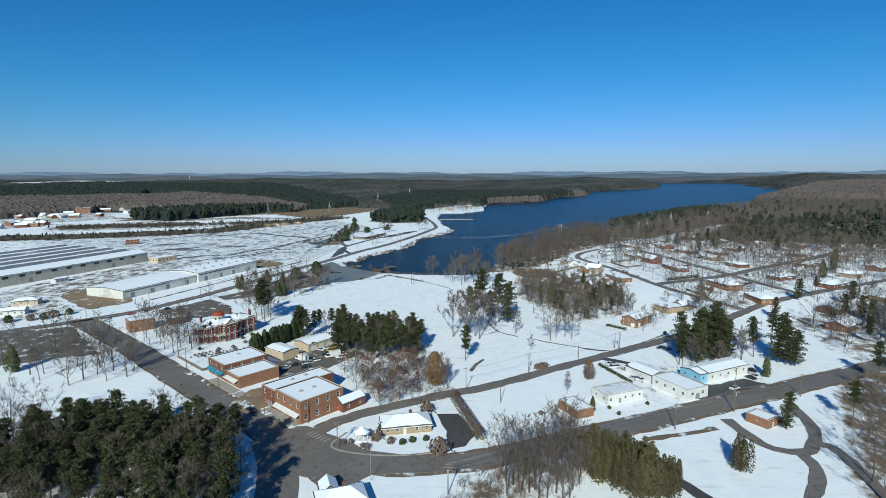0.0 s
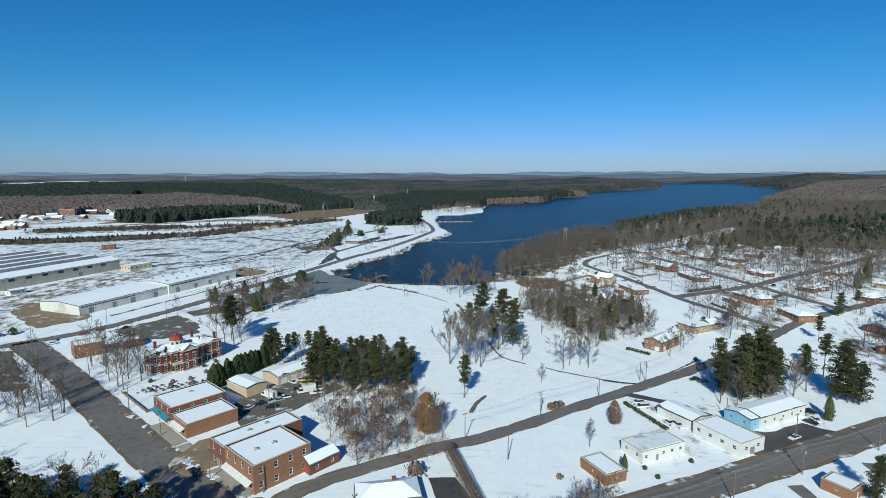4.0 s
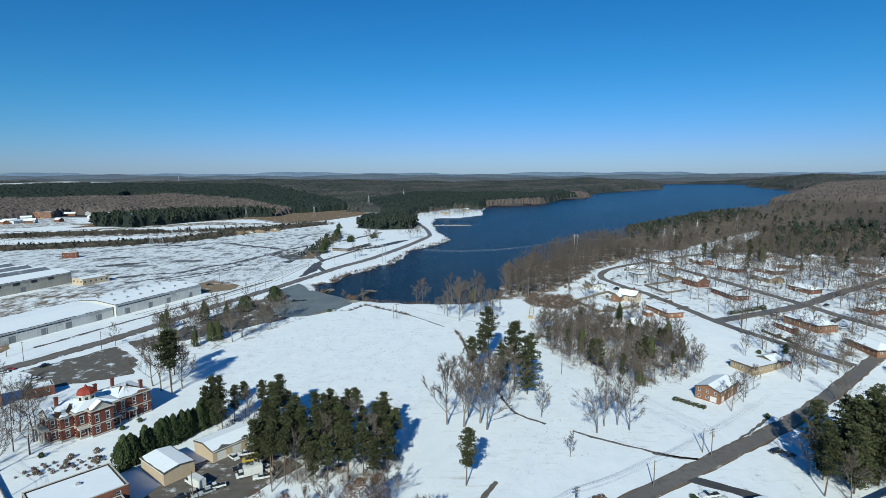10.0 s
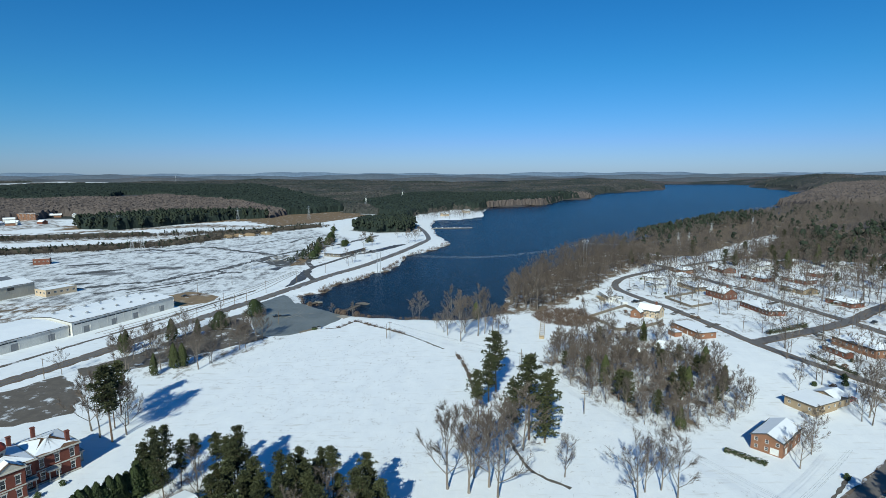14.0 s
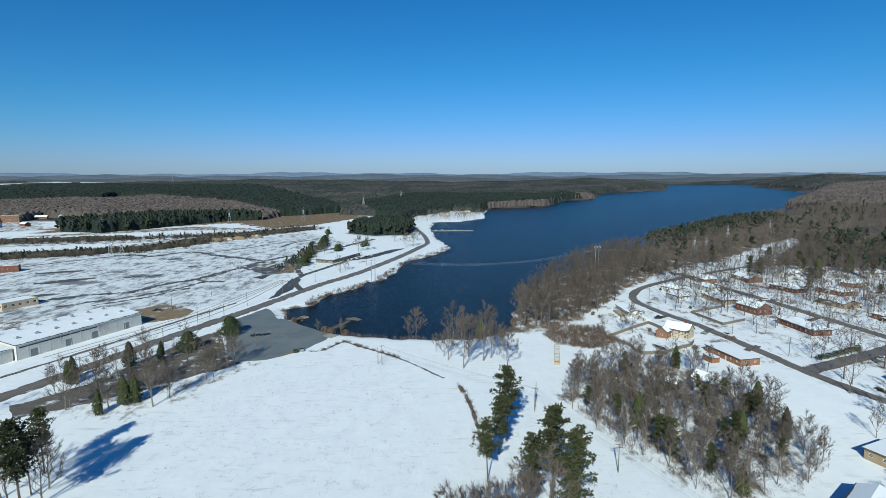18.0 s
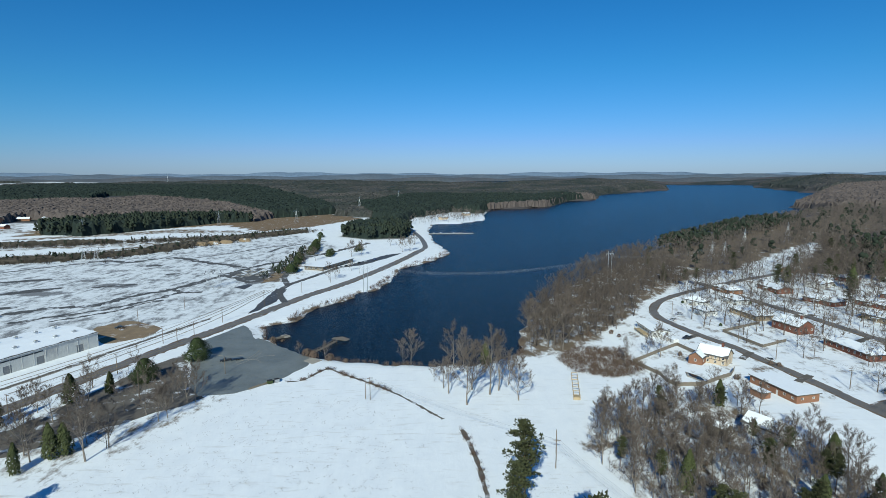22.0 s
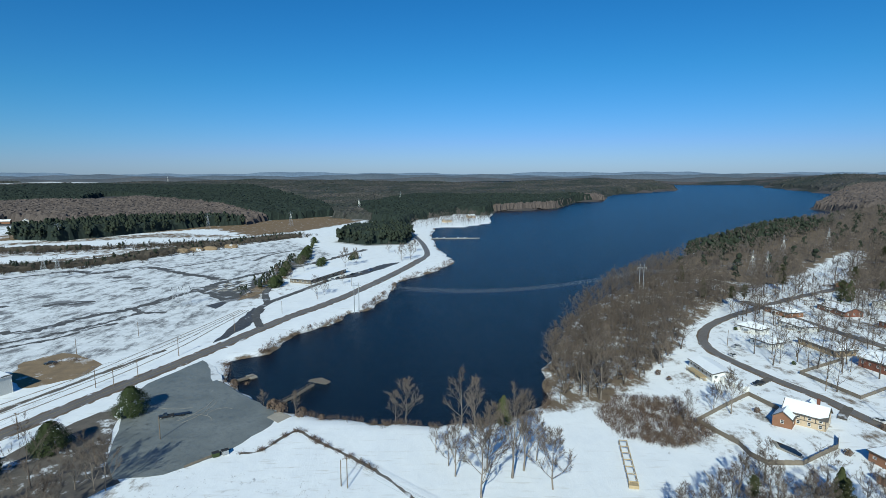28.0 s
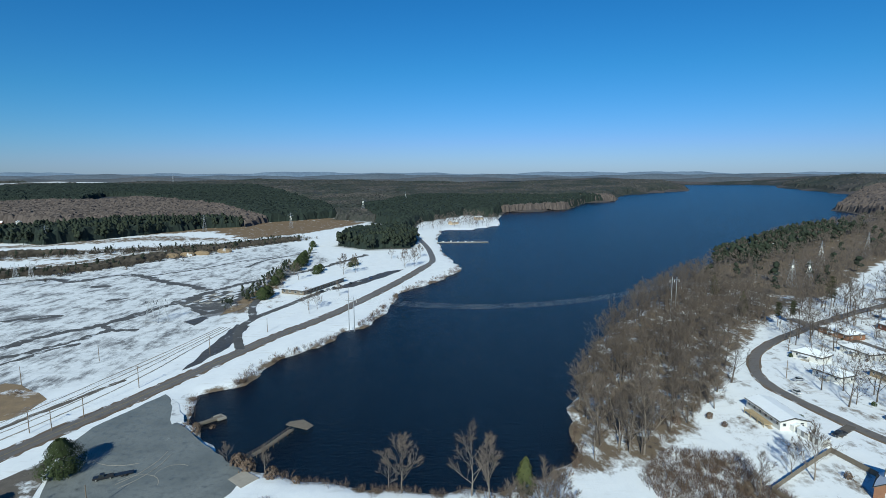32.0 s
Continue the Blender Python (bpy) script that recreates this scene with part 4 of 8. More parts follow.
    g.lathe([(3.15, 12.4), (2.9, 13.2), (2.3, 13.9), (1.3, 14.4), (0.5, 14.55), (0.42, 15.1), (0.05, 15.6)], 8, -4.0, 0.0)
    part("dome", g, DOME, b, "red octagonal dome")
    for i in range(8):
        w = radians(i * 45 + 22.5)
        ob = part("drum_window", pane_mesh(1.1, 1.6), None, b)
        ob.matrix_local = pose(-4.0 + 2.72 * math.cos(w), 2.72 * math.sin(w), 10.1, 0, 0, math.degrees(w) + 90)
    for cx, cy in ((1.5, 6.0), (8, 7), (-12, 4), (13, -4)):
        g = Geo()
        g.box(cx - 0.5, cy - 0.5, 8.5, cx + 0.5, cy + 0.5, 12.2)
        g.box(cx - 0.62, cy - 0.62, 12.2, cx + 0.62, cy + 0.62, 12.5)
        part("chimney", g, COURTBRICK, b)
    for px in (-9.4, 1.2, 7.5):
        g = Geo()
        g.box(px - 1.5, -9.4 if px < 3 else -8.0, 0, px + 1.5, -8.1 if px < 3 else -6.6, 0.6)
        for s in (-1.2, 1.2):
            g.tube((px + s, (-9.2 if px < 3 else -7.8), 0.6), (px + s, (-9.2 if px < 3 else -7.8), 3.4), 0.16, 0.14, 8)
        g.box(px - 1.7, -9.6 if px < 3 else -8.2, 3.4, px + 1.7, -8.1 if px < 3 else -6.6, 4.0)
        part("side_porch", g, STONE, b, "pale columned side porch")
    g = Geo()
    g.box(15.05, -2.2, 0, 17.5, 2.2, 3.2)
    g.box(15.05, -2.5, 3.2, 17.9, 2.5, 3.6)
    part("porch", g, STONE, b)
    return b


courthouse(-124.5, 299.5, 56)

# warehouses
def warehouse(x, y, turn, L, W, h, mat, label, rise=1.4, start=0.0, mill=False):
    b = building("warehouse", x, y, turn, L, W, h, mat, label, "warehouse", "gable", rise, 0.3, blind=(0, 1, 2, 3), z=0.0, trim=WHITE, snow=0.05, melt=0.0, start=start, roof_mat=MILLROOF if start else None,
                 doors=tuple((0, f, 3.6, 3.8, GREYDOOR) for f in (0.12, 0.37, 0.58, 0.86)))
    g = Geo()
    n = int(L / 5)
    for i in range(n + 1):
        s = -L / 2 + i * L / n
        g.box(s - 0.08, -W / 2 - 0.07, 0, s + 0.08, -W / 2 - 0.003, h)
    part("wall_rib", g, mat, b)
    if mill:
        for i in range(int(L / 13)):
            g = Geo()
            s = -L / 2 + 6 + i * 13
            g.box(s, -W / 2 - 0.09, h * 0.66, s + 4.6, -W / 2 - 0.01, h * 0.88)
            part("window", g, GLASS, b, "dark wide shed window")
        return b
    g = Geo()
    g.box(-L * 0.48, -W / 2 - 0.06, h * 0.76, L * 0.1, -W / 2 - 0.01, h * 0.84)
    part("clerestory", g, GLASS, b, "dark clerestory strip")
    return b


RAIL = 68.0
def front_centre(px, py, turn, L, W):
    """Centre of a block whose front (side 0) starts at a point."""
    u = Vector((math.cos(radians(turn)), math.sin(radians(turn))))
    v = Vector((-u.y, u.x))
    c = Vector((px, py)) + u * L / 2 + v * W / 2
    return c.x, c.y


x, y = front_centre(-232.0, 386.0, RAIL, 66, 38)
warehouse(x, y, RAIL, 66, 38, 6.2, GREYWALL, "long low grey metal warehouse under snow")
x, y = front_centre(-205.5, 447.5, RAIL, 69, 34)
warehouse(x, y, RAIL, 69, 34, 7.6, GREYWALL, "tall grey metal warehouse with snowy roof and vents")
u = Vector((math.cos(radians(RAIL)), math.sin(radians(RAIL))))
v = Vector((-u.y, u.x))
for i in range(7):
    for j in range(2):
        p = Vector((-205.5, 447.5)) + u * (6 + i * 9.5) + v * (9 + j * 15)
        rooftop_unit(p.x, p.y, 8.1 + (0.35 if j == 0 else 0.9), RAIL, 0.9)
for k in range(6):
    x, y = front_centre(-399.0 - k * 23.6 * 0.84, 301.0 + k * 17.0 * 0.84, 70, 272, 22)
    warehouse(x, y, 70, 272 - k * 11, 22, 9.0, MILLWALL, "very long weathered mill shed with snowy roof" if not k else "long mill shed with grey and snowy roof slopes", 3.0, 0.78 if k else 0.0, mill=True)
building("mill_office", -291, 558, 64, 22, 14, 5.0, CREAM, "flat-roofed pale brick mill office", "office", "flat", parapet=0.4, win=(2.0, 1.6), every=4, z=0.0)
building("guard_house", -322, 450, 70, 11, 6, 3.4, WHITEWALL, "small white hut before the mill", "hut", "gable", 0.9, z=0.0)

# stores along the front street
building("white_store", 94.0, 220.3, 25.5, 11.5, 18, 4.6, WHITEWALL, "white block store with snowy flat roof", "store", "flat", parapet=0.4, win=(1.5, 1.3), every=4.5, doors=((0, 0.5, 2.4, 2.4, GREYDOOR),), z=0.0)
building("white_barn", 86.4, 237.3, -62, 14.8, 9.4, 3.4, WHITEWALL, "white metal barn with snowy gable roof", "barn", "gable", 0.8, 0.3, blind=(0, 2), doors=((1, 0.5, 3, 2.8, GREYDOOR),), z=0.0)
building("blue_store", 119.2, 239.0, 25.5, 25, 10.5, 4.4, WHITEWALL, "white and pale blue garage with snowy roof", "garage", "gable", 1.0, 0.3, win=(1.3, 1.2), every=5, blind=(3,),
         doors=((0, 0.6, 3, 3, WHITEDOOR), (0, 0.8, 3, 3, WHITEDOOR)), z=0.0, trim=WHITE)
building("blue_annex", 105.8, 233.2, 25.5, 5.0, 10.4, 4.2, BLUEWALL, "pale blue end room of the garage", "annex", "gable", 0.9, 0.2, win=(1, 1.1), every=4, blind=(1,), z=0.0)
building("white_office", 66.4, 213.7, 22.6, 17.5, 9.5, 3.9, WHITEWALL, "white flat-roofed office with thin dirty snow", "office", "flat", parapet=0.25, roof_mat=THINSNOW, win=(1.2, 1.2), every=3.4, snow=0.03, doors=((0, 0.35, 1.2, 2.1, GREYDOOR),), z=0.0)
building("brick_hut", 46.6, 200.8, -66, 11.5, 7.6, 3.3, BRICKO, "orange brick hut with snowy roof", "hut", "flat", parapet=0.2, win=(0.8, 0.8), every=6, z=0.0)
building("brick_hut", 111.2, 191.0, -58, 8, 6.6, 3.3, BRICKO, "small orange brick hut with snowy roof", "hut", "flat", parapet=0.2, win=(0.8, 0.8), every=6, doors=((1, 0.5, 1, 2.1, WHITEDOOR),), z=0.0)
building("bungalow", -16.8, 187.8, 11, 17, 9.5, 3.1, BRICKT, "tan brick bungalow with snowy hip roof", "house", "hip", 2.0, 0.6, z=0.0, trim=WHITE, chimney=(2, 2, 2.2), doors=((0, 0.45, 1.1, 2.1, WHITEDOOR),))
building("corner_house", -31, 141.5, 20, 13, 8.5, 3.4, CREAM, "pale corner house with snowy hip roof and blue trim", "house", "hip", 2.2, 0.5, z=0.0, trim=TEAL, chimney=(1, 1, 3.0))
building("corner_wing", -35.5, 146.5, 110, 6, 5, 3.0, CREAM, "small pale wing with snowy gable", "house", "gable", 1.8, 0.4, z=0.0)

# houses
building("ranch_house", 137.7, 438.3, -77, 22.8, 10.5, 3.3, BRICKO, "long orange brick ranch house with snowy roof", "house", "flat", over=0.6, snow=0.06, win=(1.3, 0.9), every=3.6, doors=((0, 0.6, 1.1, 2.1, WHITEDOOR),))
building("carport", 126.0, 434.0, -77, 6, 4, 2.4, BRICKO, "low shed with snowy roof beside the house", "shed", "flat", over=0.4, blind=(0, 1, 2, 3))
building("lake_house", 118.7, 523.4, -87, 19.5, 9.5, 3.2, WHITEWALL, "white-walled lake house with deck", "house", "gable", 1.1, 0.7, win=(1.5, 1.3), every=3, trim=WHITE, wood=WHITE, melt=0.05)
building("tudor_house", 128.2, 474.2, -44, 13, 8.5, 4.2, CREAM, "half-timbered house with steep snowy gables", "house", "gable", 3.0, 0.5, storeys=2, chimney=(3, 1, 4.6))
building("tudor_wing", 121.0, 474.5, 46, 9, 6, 3.4, BRICKO, "orange brick wing with snowy roof", "house", "gable", 2.2, 0.4)
building("tudor_porch", 133.0, 480.0, 46, 6, 5, 3.0, BRICKT, "tan brick porch wing with steep snowy gable", "house", "gable", 2.2, 0.4)
building("white_house", 190.5, 553.5, -80, 22, 11.5, 3.2, BRICKT, "wide tan ranch house under snow", "house", "hip", 1.8, 0.7)
building("brick_house", 196.6, 523.5, -75, 17, 11, 4.4, BRICK, "red brick house with steep snowy roof", "house", "gable", 3.0, 0.5, storeys=1, chimney=(4, 1, 4.5))
building("brick_house", 203.0, 485.5, -84, 27, 11, 3.3, BRICK, "long red brick ranch house under snow", "house", "hip", 2.0, 0.6)
building("split_house", 111.5, 320.8, 40.5, 17, 9.4, 4.8, BRICKO, "two-storey orange brick house with white door and snowy roof", "house", "gable", 1.7, 0.5, storeys=2, every=3.0, doors=((0, 0.2, 2.6, 2.3, WHITEDOOR), (3, 0.75, 2.6, 2.2, WHITEDOOR)), z=0.3)
building("tan_house", 141.0, 347.5, 24, 13.5, 11.5, 3.6, BRICKT, "tan brick house with flat snowy roof", "house", "flat", over=0.7, win=(1.2, 1.1), every=3.2)
building("tan_wing", 151.5, 352.0, 24, 8.0, 10.0, 3.2, BRICKT, "tan brick wing with snowy gable", "house", "gable", 1.8, 0.5)
building("brick_house", 207.7, 408.0, -78, 23, 13, 4.2, BRICKO, "wide orange brick house with snowy hip roof", "house", "hip", 2.2, 0.6)
building("brick_store_shed", 190.8, 402.5, -83, 14, 4, 2.6, BRICK, "long low brick shed under snow", "shed", "gable", 0.7, 0.2, blind=(1, 3))
building("brick_house", 213.0, 369.5, -88, 20, 12, 3.6, BRICKO, "orange brick ranch house with snowy roof", "house", "hip", 1.9, 0.6)
building("cottage", 111.0, 405.5, -58, 11.5, 8.0, 3.4, WHITEWALL, "white cottage with steep snowy roof among bare trees", "house", "gable", 2.6, 0.5)
building("cottage", 97.3, 409.0, -50, 6.5, 4.6, 2.6, TIMBER, "small wooden shed with snowy roof", "shed", "gable", 1.2, 0.3)
HOUSES = [(249, 625, -85, 22, 12, BRICK), (258, 586, -70, 21, 12, BRICK), (285, 575, -72, 20, 12, BRICK), (262, 540, -80, 20, 12, BRICKT), (266, 500, -75, 18, 11, BRICK), (212, 622, -78, 18, 11, BRICKO),
          (292, 640, 30, 20, 11, WHITEWALL), (318, 600, 30, 19, 11, BRICK), (270, 440, 25, 20, 11, BRICK), (300, 468, 30, 18, 11, WHITEWALL), (330, 500, 30, 19, 12, BRICKO), (362, 560, 32, 20, 12, BRICK),
          (395, 548, 32, 18, 11, BRICKT), (330, 660, 30, 17, 11, BRICK), (365, 640, 32, 18, 11, WHITEWALL), (400, 620, 35, 19, 12, BRICK), (290, 410, 28, 20, 11, BRICK), (335, 450, 28, 18, 11, BRICKT),
          (380, 480, 28, 20, 12, BRICK), (200, 590, -80, 16, 10, WHITEWALL), (430, 680, 35, 18, 11, BRICK), (310, 700, 35, 17, 11, BRICKO), (165, 560, -70, 12, 9, WHITEWALL), (172, 585, -60, 13, 9, WHITEWALL),
          (245, 345, 30, 18, 11, BRICK), (300, 372, 28, 20, 12, BRICKO), (355, 400, 28, 18, 11, BRICK), (228, 312, 33, 20, 12, BRICK)]
for i, (x, y, a, L, W, m) in enumerate(HOUSES):
    word = {BRICK: "red brick", BRICKO: "orange brick", BRICKT: "tan brick", WHITEWALL: "white-sided"}[m]
    building("house", x, y, a, L, W, 3.2, m, word + " ranch house with a snow-covered roof", "house", "hip" if i % 3 else "gable", 2.0, 0.6, group="houses among the trees", every=4.0)
building("low_house", -291, 373, 20, 15, 9, 3.4, CREAM, "low cream building beside the muddy yard", "building", "hip", 1.4, 0.5, z=0.0)
building("low_house", -279, 346, 20, 14, 8, 3.2, GREYWALL, "grey shed with thin snow on its roof", "shed", "gable", 1.4, 0.4, z=0.0)
building("pump_house", -399, 694, 25, 14, 8, 6.0, BRICK, "small brick pump house behind the mill", "building", "flat", parapet=0.4, z=0.0)
building("lake_pavilion", -107, 764, 69, 56, 20, 3.6, TIMBER, "long low brown building with wide snowy roof", "pavilion", "flat", over=1.6, win=(2.4, 1.6), every=4.4, z=0.0)

# houses on the far snowy point
point_rnd = random.Random(3)
for x, y in ((10, 1300), (60, 1400)):
    building("house", x, y, point_rnd.uniform(0, 180), 16, 10, 4.5, point_rnd.choice([BRICK, WHITEWALL, CREAM]), "small lakeside house with a snowy roof", "house", "gable", 2.6, 0.5, group="houses on the point", blind=(0, 1, 2, 3))
# the far village beyond the mill
far_rnd = random.Random(9)
for i in range(40):
    x, y = -925 + far_rnd.uniform(0, 230), 1080 + far_rnd.uniform(0, 300)
    if i > 27:
        x, y = -760 + far_rnd.uniform(0, 70), 880 + far_rnd.uniform(0, 130)
    m, word = far_rnd.choice([(BRICK, "small brick"), (WHITEWALL, "small white"), (BRICKO, "small orange brick"), (WHITEWALL, "small white")])
    building("house", x, y, far_rnd.uniform(0, 180), far_rnd.uniform(12, 22), 10, 4.5, m, word + " village house with a snowy roof", "house", "gable", 3.0, 0.5, group="village houses", blind=(0, 1, 2, 3))
building("village_hall", -808, 1222, 20, 34, 16, 13, BRICKO, "large orange brick village building among the trees", "building", "flat", parapet=0.6, win=(2, 2.4), every=5, storeys=3)
building("village_school", -704, 920, 24, 34, 16, 6, BRICKO, "long orange brick building with snowy roof", "building", "flat", parapet=0.5, win=(2, 2), every=5)
# dark timbers on the gabled white house
tudor = [ob for ob in scene.objects if ob.name == "tudor_house"][0]
for x0, z0, x1, z1 in ((-6.4, 2.0, 6.4, 2.2), (-6.4, 4.0, 6.4, 4.18), (-6.4, 0.1, -6.2, 4.0), (6.2, 0.1, 6.4, 4.0), (-3.4, 2.2, -3.2, 4.0), (0.0, 2.2, 0.2, 4.0), (3.3, 2.2, 3.5, 4.0)):
    for side in (-1, 1):
        g = Geo()
        g.box(x0, side * 4.28 - 0.04, z0, x1, side * 4.28 + 0.04, z1)
        part("timber", g, SHINGLE, tudor)
for x, y, a, L, W, m in HOUSES:
    z = height(x, y)
    s = tagged(base("porch", x + 0.0, y, z, a), "small concrete porch slab with snowy steps", "porch", "house porches")
    g = Geo()
    g.box(-1.6, -W / 2 - 2.0, -0.3, 1.6, -W / 2 - 0.02, 0.35)
    part("slab", g, CONCRETE, s)
    for sx in (-1.4, 1.4):
        g = Geo()
        g.box(sx - 0.08, -W / 2 - 1.9, 0.35, sx + 0.08, -W / 2 - 1.74, 2.4)
        part("post", g, WHITE, s)
    g = Geo()
    g.box(-1.8, -W / 2 - 2.2, 2.4, 1.8, -W / 2 - 0.02, 2.6)
    part("roof", g, SNOW, s)


# ---- trees ----
def sliver(g, p, d, length, width, rnd):
    d = d.normalized()
    a = d.cross(Vector((rnd.uniform(-1, 1), rnd.uniform(-1, 1), rnd.uniform(-1, 1)))).normalized() * width / 2
    g.face(tuple(p - a), tuple(p + a), tuple(p + d * length))


def flake(g, p, n, size, rnd, long=1.0):
    """One leaf clump: a bent pair of triangles."""
    a = n.cross(Vector((rnd.uniform(-1, 1), rnd.uniform(-1, 1), rnd.uniform(-1, 1)))).normalized()
    b = n.cross(a)
    s = size * rnd.uniform(0.7, 1.3)
    g.face(tuple(p - a * s), tuple(p - b * s * 0.5 + n * s * 0.3), tuple(p + a * s + b * s * 0.3), tuple(p + b * s * 0.6 * long + n * s * 0.2))


def grow(rnd, h, spread=0.6, twigs=12, kids=(8, 5, 4), thin=0.058, up=0.55, lean=False, short=1.0):
    """Wood and twigs of a bare broadleaf tree of height h standing on the origin: ascending limbs that fork twice and end in fine twigs."""
    wood, fine = Geo(), Geo()
    r0 = h * 0.0125
    p, d = Vector((0, 0, -0.4)), Vector((rnd.uniform(-0.06, 0.06), rnd.uniform(-0.06, 0.06), 1))
    nodes = []
    for i in range(5):
        q = p + d.normalized() * (h * (0.2 if i == 0 else 0.125)) + Vector((rnd.uniform(-1, 1), rnd.uniform(-1, 1), 0)) * h * 0.012
        wood.tube(p, q, r0 * (1 - 0.16 * i) * (1.3 if i == 0 else 1), r0 * (1 - 0.16 * (i + 1)), 4 if lean else 6, False)
        nodes.append((q, r0 * (1 - 0.16 * (i + 1))))
        p = q

    def branch(p, d, length, r, level):
        mid = p + d * length * 0.5 + Vector((rnd.uniform(-1, 1), rnd.uniform(-1, 1), rnd.uniform(-0.3, 0.6))) * length * 0.08
        end = mid + (d + Vector((0, 0, up * 0.4))).normalized() * length * 0.5
        if level == 2 or (lean and level == 1):
            sliver(wood, p, end - p, (end - p).length, r * 2.2, rnd)
            mid = p.lerp(end, 0.5)
        else:
            n = 3 if lean or level else 4
            wood.tube(p, mid, r, r * 0.7, n, False)
            wood.tube(mid, end, r * 0.7, r * 0.25, n, False)
        if level == 2:
            for k in range(twigs):
                f = (k + rnd.random()) / twigs
                o = p.lerp(end, 0.15 + 0.85 * f)
                w = (d + Vector((rnd.gauss(0, 0.5), rnd.gauss(0, 0.5), rnd.gauss(0.15, 0.4)))).normalized()
                sliver(fine, o, w, h * rnd.uniform(0.035, 0.085) * short, thin * h / 18, rnd)
            return
        n = kids[level + 1]
        for k in range(n):
            f = 0.22 + 0.78 * (k + rnd.random()) / n
            o = p.lerp(mid, f * 2) if f < 0.5 else mid.lerp(end, f * 2 - 1)
            w = (d + Vector((rnd.gauss(0, 0.45), rnd.gauss(0, 0.45), rnd.gauss(0.12, 0.3)))).normalized()
            branch(o, w, length * rnd.uniform(0.42, 0.62) * (1.15 - 0.45 * f), r * 0.45, level + 1)

    k, turn = kids[0], rnd.uniform(0, 6.28)
    for i in range(k):
        j = min(len(nodes) - 1, i * len(nodes) // k)
        o, r = nodes[j]
        t = turn + i * 2.4 + rnd.uniform(-0.3, 0.3)
        rise = up + 0.22 * j + rnd.uniform(-0.1, 0.25)
        branch(o, Vector((math.cos(t) * spread * 1.6, math.sin(t) * spread * 1.6, rise + 0.35)).normalized(), h * rnd.uniform(0.34, 0.46) * (1.08 - 0.1 * j), r * 0.55, 0)
    branch(nodes[-1][0], Vector((rnd.uniform(-0.2, 0.2), rnd.uniform(-0.2, 0.2), 1)).normalized(), h * 0.3, nodes[-1][1] * 0.9, 0)
    return wood, fine


def bare_kind(seed, h, label, **kw):
    wood, fine = grow(random.Random(seed), h, **kw)
    t = tagged(part("bare_tree", wood, BARK), label, "tree", "bare trees")
    part("crown", fine, TWIG, t, "grey-brown bare twigs")
    return t


def pine_kind(seed, h, label, low=0.42, wide=0.17, boughs=34, clumps=3, flakes=26, blunt=0.6):
    """A pine on a tall bare trunk: uneven boughs that carry rounded clumps of needles, with gaps between them."""
    rnd = random.Random(seed)
    wood, leaf = Geo(), Geo()
    bend = Vector((rnd.uniform(-0.04, 0.04), rnd.uniform(-0.04, 0.04), 1))
    for i in range(5):
        a, b = bend * (h * i * 0.19) - Vector((0, 0, 0.4 if i == 0 else 0)), bend * (h * (i + 1) * 0.19)
        wood.tube(a, b, h * 0.0125 * (1 - i * 0.17), h * 0.0125 * (1 - (i + 1) * 0.17), 6, False)
    for i in range(boughs):
        t = (i + rnd.random()) / boughs
        z = h * (low + (0.97 - low) * t)
        L = h * wide * math.sin(math.pi * (0.16 + 0.8 * t)) ** blunt * (1.08 - 0.35 * t) * rnd.uniform(0.5, 1.2)
        w = i * 2.4 + rnd.uniform(-0.6, 0.6)
        d = Vector((math.cos(w), math.sin(w), rnd.uniform(-0.15, 0.4)))
        p = bend * z
        wood.tube(p, p + d * L * 0.9, h * 0.003, h * 0.001, 3, False)
        for k in range(clumps):
            f = (k + 0.9) / (clumps - 0.1)
            size = h * rnd.uniform(0.032, 0.056)
            c = p + d * L * f + Vector((rnd.gauss(0, 1), rnd.gauss(0, 1), rnd.gauss(0.2, 0.6))) * h * 0.014
            for j in range(flakes):
                v = Vector((rnd.gauss(0, 1), rnd.gauss(0, 1), rnd.gauss(0.3, 0.8))).normalized()
                o = c + Vector((v.x, v.y, v.z * 0.62)) * size * rnd.uniform(0.3, 1.1)
                e = Vector((rnd.gauss(0, 1), rnd.gauss(0, 1), rnd.gauss(0, 0.5))).normalized()
                k0 = h * rnd.uniform(0.011, 0.02)
                leaf.face(tuple(o - e * k0), tuple(o + e * k0), tuple(o + (v + Vector((0, 0, 0.3))).normalized() * k0 * 1.5))
    t = tagged(part("pine_tree", wood, PINEBARK), label, "tree", "pine trees")
    part("crown", leaf, NEEDLE, t, "dark green needle clumps")
    return t


